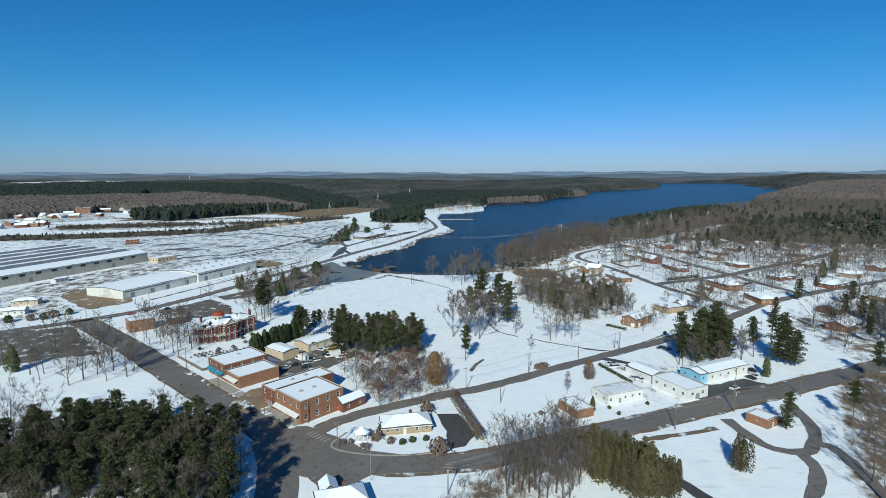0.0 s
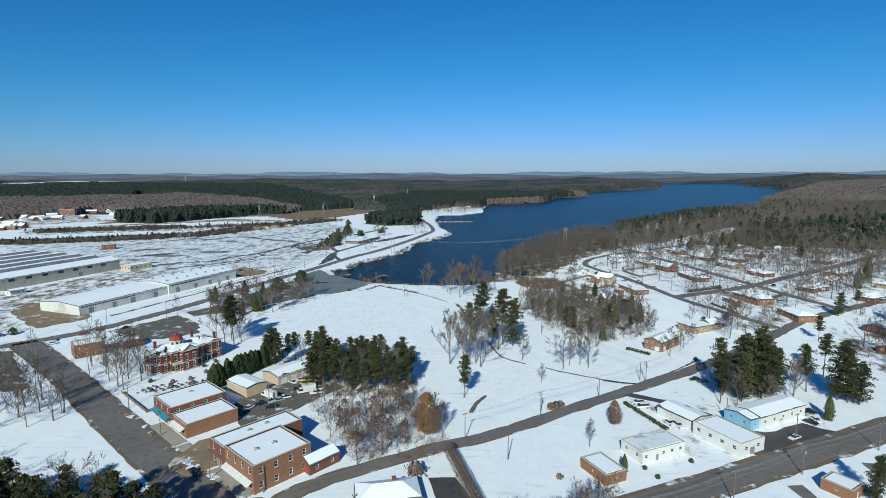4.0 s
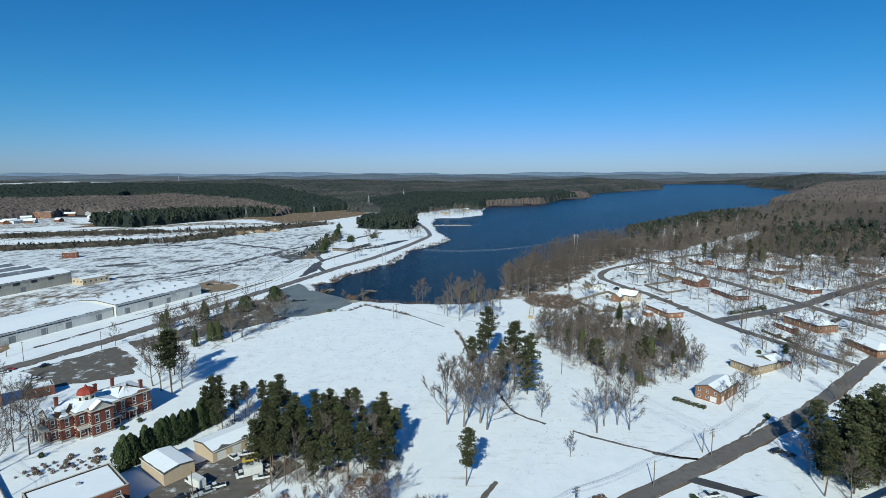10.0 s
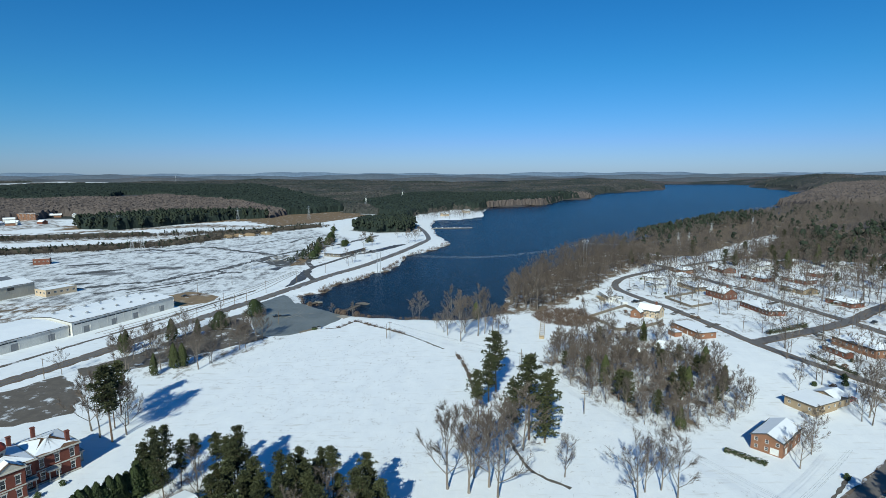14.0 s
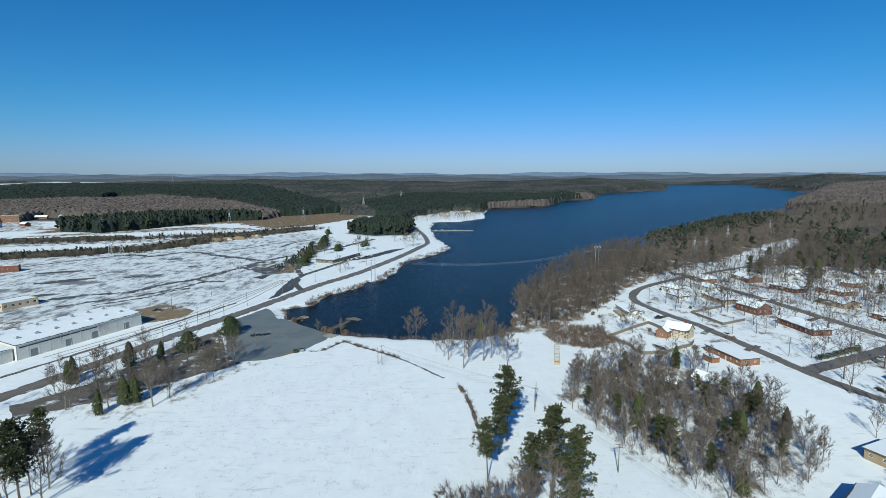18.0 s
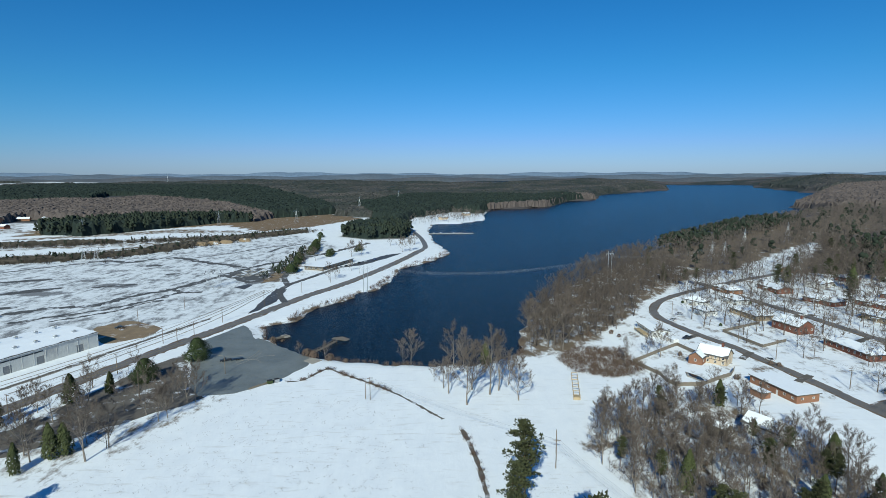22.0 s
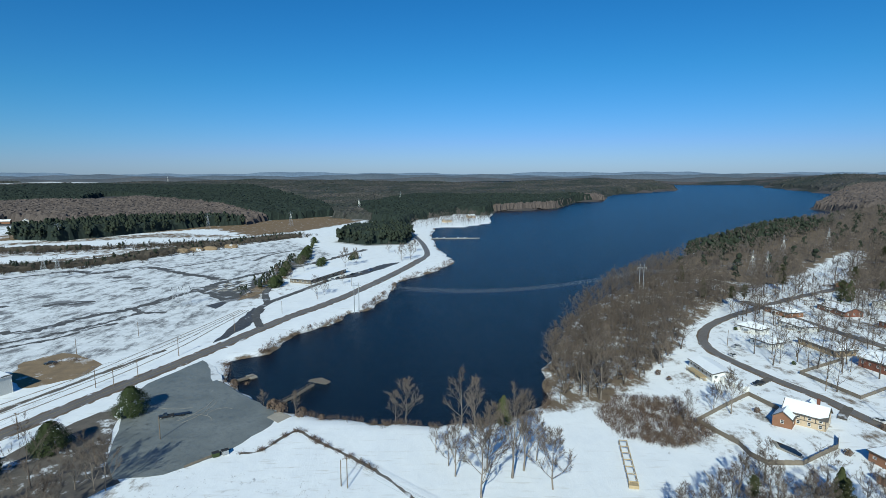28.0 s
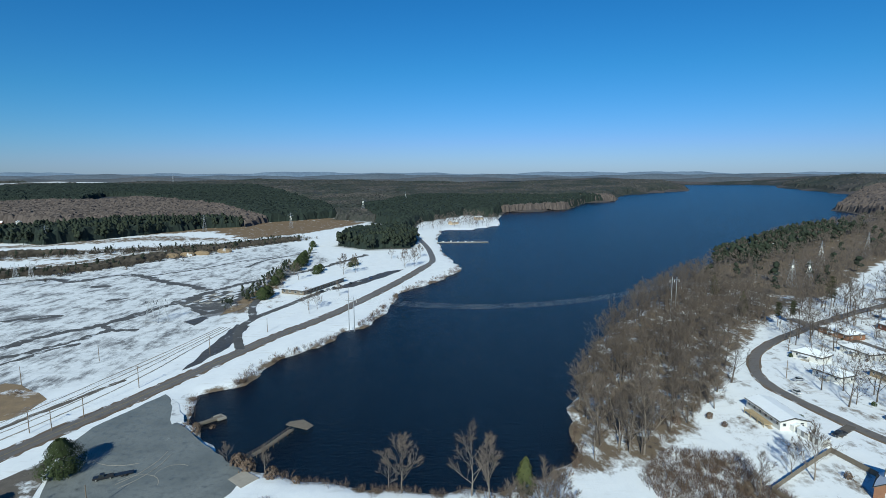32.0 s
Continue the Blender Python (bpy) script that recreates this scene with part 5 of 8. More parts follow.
def leafy_kind(name, seed, h, r, mat, label, shape, n=800, size=0.5, group="", stem=0.12, bark=None, rough=0.28):
    """Dense foliage over a trunk with a few limbs. shape(t): share of the radius at height share t."""
    rnd = random.Random(seed)
    wood, leaf = Geo(), Geo()
    wood.tube((0, 0, -0.3), (0, 0, h * 0.8), h * 0.018 + 0.05, 0.04, 6, False)
    for i in range(7):
        w, z = i * 2.4, h * (stem + 0.09 * i)
        wood.tube((0, 0, z), (math.cos(w) * r * 0.5, math.sin(w) * r * 0.5, z + h * 0.1), 0.07, 0.02, 4, False)
    lob = [(rnd.uniform(0, 6.28), rnd.uniform(0.1, 0.9), rnd.uniform(0.75, 1.15)) for i in range(14)]
    for i in range(n):
        t = rnd.random() ** 0.9
        w = rnd.uniform(0, 2 * math.pi)
        k = max([0.72] + [s for a, q, s in lob if abs((w - a + 3.14) % 6.28 - 3.14) < 0.7 and abs(q - t) < 0.22])
        rr = r * shape(t) * k * (1 - 0.35 * rnd.random() ** 2)
        rr *= 1 - rough * rnd.random() + 0.4 * rough * (rnd.random() < 0.12)
        p = Vector((math.cos(w) * rr, math.sin(w) * rr, h * (stem + (1 - stem) * t)))
        nrm = Vector((math.cos(w), math.sin(w), rnd.uniform(0.1, 0.9))).normalized()
        flake(leaf, p, nrm, size, rnd)
    t = tagged(part(name, wood, bark or BARK), label, "tree", group)
    part("crown", leaf, mat, t)
    return t


PARK_AT = (0, -3000)
BARES = [bare_kind(10, 18, "tall bare broadleaf tree standing in snow", spread=0.52), bare_kind(11, 18, "spreading bare grey tree standing in snow", spread=0.66, up=0.45),
         bare_kind(12, 18, "slim bare tree with upright branches", spread=0.3, up=0.9), bare_kind(13, 18, "bare brown tree with dense twigs", twigs=16, spread=0.58, kids=(10, 5, 4)),
         bare_kind(14, 18, "bare tree with a forked crown", spread=0.45, up=0.7)]
PINES = [pine_kind(20, 20, "tall green pine with a bare lower trunk"), pine_kind(21, 20, "tall green pine with a ragged crown", 0.36, 0.18, 38),
         pine_kind(22, 20, "dense green pine standing in snow", 0.26, 0.2, 42), pine_kind(23, 20, "slender pine with a high crown", 0.52, 0.15, 28)]
CEDARS = [leafy_kind("cedar_tree", 30, 11, 2.6, CEDAR, "olive green conical cedar", lambda t: 1.05 * (1 - t) ** 0.7 + 0.05, 900, 0.45, "cedars", 0.04),
          leafy_kind("cedar_tree", 31, 11, 3.2, CEDAR, "broad dark green cedar", lambda t: (1 - t) ** 0.6 * (0.7 + 0.5 * min(1, t * 4)), 900, 0.5, "cedars", 0.05)]


def arbor_kind(seed, h, r):
    """A wide evergreen of several rough spires grown together."""
    rnd = random.Random(seed)
    wood, leaf = Geo(), Geo()
    wood.tube((0, 0, -0.3), (0, 0, h * 0.7), 0.3, 0.06, 6, False)
    for s in range(7):
        w, far = s * 2.4 + seed, (0.0 if s == 0 else rnd.uniform(0.35, 0.75)) * r
        cx, cy, top, wide = math.cos(w) * far, math.sin(w) * far, h * (1 if s == 0 else rnd.uniform(0.62, 0.95)), r * rnd.uniform(0.38, 0.55)
        wood.tube((0, 0, h * 0.05), (cx, cy, top * 0.6), 0.12, 0.04, 4, False)
        for i in range(430):
            t, a = rnd.random() ** 0.85, rnd.uniform(0, 6.283)
            rr = wide * (1.03 - t) ** 0.42 * rnd.uniform(0.6, 1.2) * (0.75 + 0.3 * min(1, t * 5))
            flake(leaf, Vector((cx + math.cos(a) * rr, cy + math.sin(a) * rr, 0.3 + top * t)), Vector((math.cos(a), math.sin(a), rnd.uniform(-0.2, 1.2))).normalized(), 0.34, rnd)
    t = tagged(part("arborvitae_tree", wood, BARK), "broad olive-brown arborvitae with rough merged spires", "tree", "evergreen clump")
    part("crown", leaf, ARBOR, t)
    return t


ARBORS = [arbor_kind(35, 14, 4.2), arbor_kind(36, 14, 4.4)]
MAGNOLIAS = [leafy_kind("magnolia_tree", 40, 11, 6.8, GLOSSLEAF, "round dark evergreen magnolia", lambda t: math.sin(math.pi * min(0.98, 0.26 + 0.70 * t)) ** 0.7, 6000, 0.3, "evergreens", 0.03)]
HOLLY = [leafy_kind("holly_tree", 41, 9.5, 2.9, GLOSSLEAF, "dense dark green holly tree in a row", lambda t: (1 - t) ** 0.5 * (0.75 + 0.4 * min(1, t * 4)), 900, 0.42, "holly row", 0.02)]
RUSTS = [leafy_kind("oak_tree", 50, 13, 4.6, OAKLEAF, "oak tree keeping its rust-brown dead leaves", lambda t: math.sin(math.pi * min(0.97, 0.15 + 0.8 * t)) ** 0.8, 1500, 0.19, "rust-brown oaks", 0.2),
         leafy_kind("oak_tree", 51, 14, 5.6, TANLEAF, "dense egg-shaped oak with tan dead leaves", lambda t: (1 - t) ** 0.5 * (0.62 + 0.42 * min(1, t * 3)), 4200, 0.24, "rust-brown oaks", 0.08)]


FIRS = [pine_kind(70, 20, "dense dark green pine with layered boughs", 0.34, 0.18, 44, 3, 28), pine_kind(73, 20, "dark green pine with an open uneven crown", 0.4, 0.165, 36, 3, 28),
        pine_kind(76, 20, "full dark green pine with a broad round top", 0.1, 0.22, 60, 3, 28, 0.45)]
KINDS = {"fir": (FIRS, 20), "bare": (BARES, 18), "pine": (PINES, 20), "cedar": (CEDARS, 11), "arbor": (ARBORS, 14), "magnolia": (MAGNOLIAS, 11), "holly": (HOLLY, 9.5), "rust": ([RUSTS[0]], 13), "cone": ([RUSTS[1]], 14)}
used = set()
counted = defaultdict(int)
OVER = []
trees_rnd = random.Random(77)


STREETS = [(np.array([tuple(p) for p in smooth_line(r, 4.0)]), w) for r, w in ((MAIN, 6.5), (FRONT, 6), (PARK, 3), (LAKEROAD, 4), (LAKESTREET, 2.8), (CROSS, 3.5), (BACKSTREET, 3))]


def plant(kind, x, y, h, variant=None):
    pool, nominal = KINDS[kind]
    t = pool[trees_rnd.randrange(len(pool)) if variant is None else variant]
    z = height(x, y)
    if z < LEVEL + 0.25 or any((np.hypot(l[:, 0] - x, l[:, 1] - y) < w).any() for l, w in STREETS):
        return None
    s = h / nominal
    counted[kind] += 1
    if kind == "bare" and counted[kind] > 295:
        OVER.append((x, y))
        return None
    m = pose(x, y, z, trees_rnd.uniform(-2, 2), trees_rnd.uniform(-2, 2), trees_rnd.uniform(0, 360)) @ Matrix.Diagonal((s * trees_rnd.uniform(0.88, 1.12), s * trees_rnd.uniform(0.88, 1.12), s, 1))
    if t not in used:
        used.add(t)
        t.matrix_world = m
        return t
    n = copy_thing(t, m)
    n.matrix_basis = m
    return n


PLANTED = [
    ("fir", (30, 325, 30), (35, 323, 25), (23, 366, 26), (14, 341, 19), (19, 356, 20), (26, 335, 17), (155, 254, 24), (160, 249, 17), (-111, 325, 27)),
    ("pine", (125, 256, 26), (107, 251, 18), (115, 266, 22), (134, 268, 22), (166, 278, 20), (-120, 346, 21), (-116, 335, 18), (148, 262, 20)),
    ("bare", (112, 248, 14), (136, 252, 15), (140, 258, 16), (110, 262, 15), (124, 248, 12)),
    ("bare", (2, 296, 25), (8, 294, 26), (14, 297, 24), (16, 292, 25), (10, 302, 20), (20, 310, 22), (27, 318, 21), (37, 302, 13), (54, 289, 19), (63, 295, 18), (58, 294, 15), (66, 291, 17), (41, 273, 8), (47, 217, 9)),
    ("bare", (110, 306, 14), (165, 347, 18), (157, 339, 19), (-144, 391, 20), (-112, 394, 22), (-153, 430, 13), (-147, 454, 14), (-97, 439, 16), (-107, 446, 14), (-110, 403, 16), (-103, 422, 13), (-117, 328, 22), (-109, 330, 18)),
    ("bare", (-123, 333, 21), (-113, 338, 17), (-171, 388, 12), (-135, 266, 20), (-147, 276, 17), (-146, 296, 17), (-139, 269, 19), (-180, 233, 15), (-163, 227, 18), (-159, 240, 21), (-145, 243, 13), (-172, 240, 16), (-150, 232, 15)),
    ("bare", (11, 435, 23), (21, 445, 27), (32, 439, 18), (2, 452, 12), (25, 449, 24), (14, 450, 21), (4, 446, 18), (30, 455, 15), (-2, 460, 9), (-21, 482, 14), (-13, 481, 17), (-17, 483, 12), (-6, 481, 10), (7, 479, 20), (12, 477, 18)),
    ("bare", (64, 502, 28), (47, 498, 15), (102, 534, 17), (88, 478, 13), (102, 487, 11), (107, 484, 16), (-88, 520, 12), (-56, 491, 9), (-70, 497, 7), (-185, 330, 12)),
    ("cedar", (-159, 418, 12), (-129, 387, 10), (-124, 396, 12), (-146, 439, 12), (-121, 398, 11), (-136, 448, 9.5), (-199, 243, 13), (-163, 421, 9), (22, 480, 11), (85, 333, 9)),
    ("arbor", (41, 159, 13), (46, 163, 11), (56, 157, 12), (50, 147, 13), (62, 149, 10), (43, 160, 14), (47, 156, 14), (54, 147, 15), (52, 160, 12), (48, 151, 14), (39, 162, 12), (57, 152, 13), (59, 146, 12), (44, 154, 13), (51, 154, 14), (87, 160, 11)),
    ("cedar", (53, 201, 6), (139, 236, 9.5), (-144, 720, 7), (-139, 742, 7), (-156, 945, 8), (-160, 970, 8)),
    ("magnolia", (-134, 722, 9), (-133, 731, 8), (-141, 771, 8), (-145, 797, 9), (-142, 838, 10), (-144, 862, 11), (-147, 882, 11), (-152, 912, 9), (-166, 1002, 8), (-119, 836, 7), (-119, 822, 8), (-92, 868, 8)),
    ("bare", (-128, 795, 14), (-93, 690, 15), (-88, 694, 12), (-81, 734, 10), (-30, 920, 14), (-60, 912, 12), (-140, 780, 10), (-137, 815, 11), (-150, 845, 9), (-126, 742, 11)),
    ("fir", (250, 300, 16), (262, 322, 17), (250, 318, 15), (262, 352, 18), (198, 328, 14), (282, 338, 16), (240, 372, 15), (310, 360, 17)),
    ("bare", (-144, 742, 8), (-146, 768, 9), (-150, 782, 8), (-150, 812, 9), (-153, 830, 8)),
    ("bare", (119, 314, 11), (122, 318, 12), (152, 336, 13), (160, 372, 16), (168, 360, 15), (146, 362, 11), (186, 352, 14), (132, 330, 9), (175, 340, 13)),
    ("magnolia", (-129, 462, 10), (-118, 490, 10.5)),
    ("rust", (-48, 241, 9), (-30, 218, 13), (-21, 212, 14), (-21, 239, 13), (-36, 228, 12), (-14, 229, 11), (-28, 206, 11), (-39, 236, 11), (-26, 228, 13), (-12, 215, 10), (-17, 245, 11)),
    ("cone", (-7, 226, 15), (60, 233, 9)),
]
for kind, *spots in PLANTED:
    for i, (x, y, h) in enumerate(spots):
        plant(kind, x, y, h, (3, 0, 3, 1, 4)[i % 5] if kind == "bare" and h >= 16 else None)
for x, y, h in ((-94, 820, 18), (-85, 829, 16), (-41, 853, 18), (-33, 862, 17)):
    plant("bare", x, y, h, 3)
for x, y, h, k in ((120, 260, 25, 2), (129, 264, 27, 2), (116, 252, 20, 2), (126, 256, 24, 2), (112, 259, 18, 2), (123, 267, 22, 2), (135, 262, 19, 2), (131, 257, 20, 2), (117, 186, 14, 2), (157, 251, 19, 2), (7, 257, 18, 0)):
    plant("fir", x, y, h, k)
for i in range(20):
    t = i / 19
    plant("holly", -98 + 15 * t + trees_rnd.uniform(-0.6, 0.6), 266 + 32 * t, trees_rnd.uniform(8.5, 10.5))

for x, y in ((50, 512), (51, 524), (51, 536), (53, 548), (56, 562), (58, 574), (64, 588), (69, 602), (75, 616), (82, 630), (90, 644), (98, 660), (106, 676), (56, 506), (60, 503)):
    plant("bare", x + trees_rnd.uniform(-1, 2), y, trees_rnd.uniform(16, 23))
TAKEN = [(ob.location.x, ob.location.y, 11) for ob in scene.objects if ob.type == "EMPTY" and ob.parent is None and abs(ob.location.y) < 900]
LINES = [(np.array([tuple(p) for p in smooth_line(r, 6.0)]), w) for r, w in ((MAIN, 9), (FRONT, 9), (PARK, 6), (LAKEROAD, 7), (LAKESTREET, 5.5), (CROSS, 6), (BACKSTREET, 6))]


def scatter(poly, count, gap, seed, clear=True):
    """Random places inside an outline, apart from one another and off houses and roads."""
    rnd = random.Random(seed)
    xs, ys = [p[0] for p in poly], [p[1] for p in poly]
    out = []
    tries = 0
    while len(out) < count and tries < count * 40:
        tries += 1
        x, y = rnd.uniform(min(xs), max(xs)), rnd.uniform(min(ys), max(ys))
        inside = False
        for (ax, ay), (bx, by) in zip(poly, poly[1:] + poly[:1]):
            if (ay > y) != (by > y) and x < (bx - ax) * (y - ay) / (by - ay) + ax:
                inside = not inside
        if not inside or any((x - p) ** 2 + (y - q) ** 2 < gap * gap for p, q in out[-160:]):
            continue
        if clear and (any((x - p) ** 2 + (y - q) ** 2 < r * r for p, q, r in TAKEN) or any((np.hypot(l[:, 0] - x, l[:, 1] - y) < w).any() for l, w in LINES)):
            continue
        out.append((x, y))
    return out


for x, y in scatter(BARE[0][0], 180, 2.9, 1):
    plant("bare" if trees_rnd.random() < 0.86 else trees_rnd.choice(["cedar", "fir", "fir"]), x, y, trees_rnd.uniform(9, 14))
for x, y in scatter(BARE[3][0], 66, 3.2, 2):
    plant("pine" if trees_rnd.random() < 0.9 else "bare", x, y, trees_rnd.uniform(13, 17.5))
for x, y in scatter(BARE[4][0], 16, 4.0, 3):
    plant("bare" if trees_rnd.random() < 0.6 else "rust", x, y, trees_rnd.uniform(8, 13))
for x, y in scatter([(-160, 395), (-116, 388), (-95, 436), (-120, 452), (-145, 440)], 22, 5.5, 4, False):
    plant("bare", x, y, trees_rnd.uniform(10, 17))
for x, y in scatter([(-135, 136), (-98, 134), (-72, 140), (-64, 164), (-84, 172), (-112, 178), (-135, 168)], 104, 3.5, 5, False):
    plant("pine", x, y, trees_rnd.uniform(15, 20)) if trees_rnd.random() < 0.84 else plant("bare", x, y, trees_rnd.uniform(9, 15))
for x, y in scatter([(-240, 130), (-135, 125), (-128, 172), (-150, 182), (-170, 196), (-240, 205)], 40, 5.6, 6, False):
    plant("bare", x, y, trees_rnd.uniform(10, 16))
for x, y in scatter([(-130, 122), (-62, 118), (-60, 140), (-130, 142)], 16, 5.0, 16, False):
    plant("bare", x, y, trees_rnd.uniform(7, 11))
for x, y in scatter([(-82, 106), (-56, 104), (-56, 132), (-62, 152), (-82, 140)], 17, 5.0, 21, False):
    plant("pine", x, y, trees_rnd.uniform(17, 22))
for x, y, h in ((-63, 128, 15), (-60, 138, 17), (-66, 134, 16), (-62, 150, 14), (-64, 158, 12)):
    plant("bare", x, y, h)
for x, y in scatter([(-80, 138), (-62, 138), (-64, 158), (-70, 166), (-80, 170)], 14, 4.2, 7):
    plant("bare", x, y, trees_rnd.uniform(9, 14))
for x, y in scatter([(12, 146), (30, 140), (40, 158), (36, 167), (14, 162)], 34, 2.7, 8):
    plant("bare", x, y, trees_rnd.uniform(9, 13), 3)
for x, y in scatter([(114, 138), (122, 160), (138, 180), (144, 198), (160, 220), (185, 236), (300, 285), (300, 170), (180, 130)], 130, 4.6, 9):
    plant("bare" if trees_rnd.random() < 0.8 else "pine", x, y, trees_rnd.uniform(12, 19))
for x, y in scatter([(196, 262), (250, 288), (310, 330), (250, 345), (205, 318)], 44, 4.6, 22):
    plant("bare" if trees_rnd.random() < 0.85 else "fir", x, y, trees_rnd.uniform(12, 18))
SHORE_WOOD = [(50, 503), (66, 500), (104, 541), (126, 562), (131, 584), (146, 606), (172, 630), (206, 656), (198, 774), (134, 700), (88, 630), (60, 566), (50, 535)]
for x, y in scatter([(-215, 250), (-168, 226), (-134, 240), (-156, 262), (-195, 300)], 20, 5.5, 17):
    plant("bare", x, y, trees_rnd.uniform(13, 19))
for x, y in scatter([(-152, 272), (-192, 312), (-172, 322), (-146, 300), (-128, 268)], 12, 4.5, 18):
    plant("bare", x, y, trees_rnd.uniform(12, 17))
for x, y in scatter([(215, 276), (300, 330), (330, 300), (240, 255)], 34, 5.0, 19):
    plant("bare" if trees_rnd.random() < 0.8 else trees_rnd.choice(["cedar", "pine"]), x, y, trees_rnd.uniform(13, 20))
for x, y in scatter(SHORE_WOOD, 290, 3.7, 12):
    plant("bare" if trees_rnd.random() < 0.992 else "cedar", x, y, trees_rnd.uniform(13, 19))
for x, y in scatter([(255, 395), (470, 520), (470, 730), (330, 720), (250, 680), (245, 560), (252, 460)], 200, 6.5, 10):
    plant("bare" if trees_rnd.random() < 0.88 else ("pine" if trees_rnd.random() < 0.5 else "cedar"), x, y, trees_rnd.uniform(12, 19))
for x, y in scatter([(150, 300), (250, 395), (245, 560), (240, 650), (178, 600), (150, 540), (172, 430), (150, 380)], 46, 10.0, 20):
    plant("bare", x, y, trees_rnd.uniform(9, 17), 1)
for x, y in scatter([(230, 280), (300, 300), (470, 380), (470, 500), (260, 390), (225, 310)], 70, 6.5, 11):
    plant("bare" if trees_rnd.random() < 0.86 else "pine", x, y, trees_rnd.uniform(13, 20))

for x, y in scatter([(160, 600), (196, 652), (260, 700), (420, 790), (500, 720), (330, 640), (230, 640), (200, 600)], 150, 5.5, 13):
    plant("bare" if trees_rnd.random() < 0.85 else "pine", x, y, trees_rnd.uniform(12, 20))
for x, y in scatter([(140, 545), (150, 520), (200, 500), (232, 540), (206, 640), (160, 605)], 16, 9.0, 14):
    plant("bare", x, y, trees_rnd.uniform(10, 17))


# woods that nobody could count
def template(kind, seed):
    rnd = random.Random(seed)
    if kind == "full":
        wood, fine = grow(rnd, 18, twigs=8, kids=(6, 4, 3), thin=0.08, spread=0.55, lean=True)
        k = len(wood.v)
        wood.v += fine.v
        wood.f += [tuple(i + k for i in f) for f in fine.f]
        return wood
    if kind == "bare":
        wood, fine = grow(rnd, 18, twigs=6, kids=(6, 3, 2), thin=0.26, spread=0.55, lean=True, short=1.2)
        g = Geo()
        g.tube((0, 0, -1), (0, 0, 9), 0.25, 0.12, 3, False)
        k = len(g.v)
        g.v += fine.v
        g.f += [tuple(i + k for i in f) for f in fine.f]
        return g
    g = Geo()

    def lump(cx, cy, z0, z1, r, sides):
        """One rounded, uneven mass of foliage."""
        k, rows = len(g.v), ((0.35, 0.0), (0.95, 0.3), (0.85, 0.65), (0.3, 1.0))
        for f, t in rows:
            for i in range(sides):
                w, q = 6.283 * i / sides + t * 1.1, r * f * rnd.uniform(0.72, 1.25)
                g.v.append((cx + q * math.cos(w), cy + q * math.sin(w), z0 + (z1 - z0) * (t + rnd.uniform(-0.06, 0.06))))
        for j in range(3):
            for i in range(sides):
                a, b = k + j * sides + i, k + j * sides + (i + 1) % sides
                g.f += [(a, b, b + sides), (a, b + sides, a + sides)]

    g.tube((0, 0, -1), (0, 0, 10), 0.25, 0.15, 3, False)
    for i in range(6):
        t, w = (i + rnd.random()) / 6, rnd.uniform(0, 6.28)
        r = 3.0 * (1.05 - t) ** 0.5
        z = 5 + 10 * t
        lump(math.cos(w) * r * 0.8, math.sin(w) * r * 0.8, z, z + rnd.uniform(3.0, 4.4), rnd.uniform(1.7, 2.7), 5)
    return g


def woods(name, label, places, kind, mat, lo, hi, seed, variants=5):
    """Many small trees in one mesh."""
    rnd = np.random.default_rng(seed)
    temps = [template(kind, seed * 10 + i) for i in range(variants)]
    places = np.array(places, float)
    zz = land(places[:, 0], places[:, 1])[0]
    keep = zz > LEVEL + 0.6
    places, zz = places[keep], zz[keep]
    V, tri, quad, k = [], [], [], 0
    for i, t in enumerate(temps):
        tv = np.array(t.v)
        mine = np.arange(len(places)) % variants == i
        n = int(mine.sum())
        s, w = rnd.uniform(lo, hi, n) / 18, rnd.uniform(0, 6.28, n)
        c, sn = np.cos(w)[:, None], np.sin(w)[:, None]
        wide = rnd.uniform(0.85, 1.25, n)[:, None] * s[:, None]
        X = (tv[:, 0] * c - tv[:, 1] * sn) * wide + places[mine, 0][:, None]
        Y = (tv[:, 0] * sn + tv[:, 1] * c) * wide + places[mine, 1][:, None]
        Z = tv[:, 2] * s[:, None] + zz[mine][:, None]
        V.append(np.stack([X, Y, Z], -1).reshape(-1, 3))
        for size, store in ((3, tri), (4, quad)):
            f = np.array([q for q in t.f if len(q) == size], int).reshape(-1, size)
            if len(f):
                store.append((f[None] + (np.arange(n) * len(tv))[:, None, None] + k).reshape(-1, size))
        k += n * len(tv)
    m = bpy.data.meshes.new(name)
    m.from_pydata(np.concatenate(V).tolist(), [], [q for a in tri for q in a.tolist()] + [q for a in quad for q in a.tolist()])
    m.materials.append(mat)
    if kind == "clump":
        m.shade_smooth()
    return tagged(new(name, m), label, "woods", kind="stuff")


FIELD = [(-2900, 3200), (-2100, 3600), (-2150, 4700), (-2700, 4800), (-3300, 4200)]


CORRIDOR = [(230, 680), (285, 736), (357, 806), (440, 872), (420, 835), (345, 750), (262, 690)]


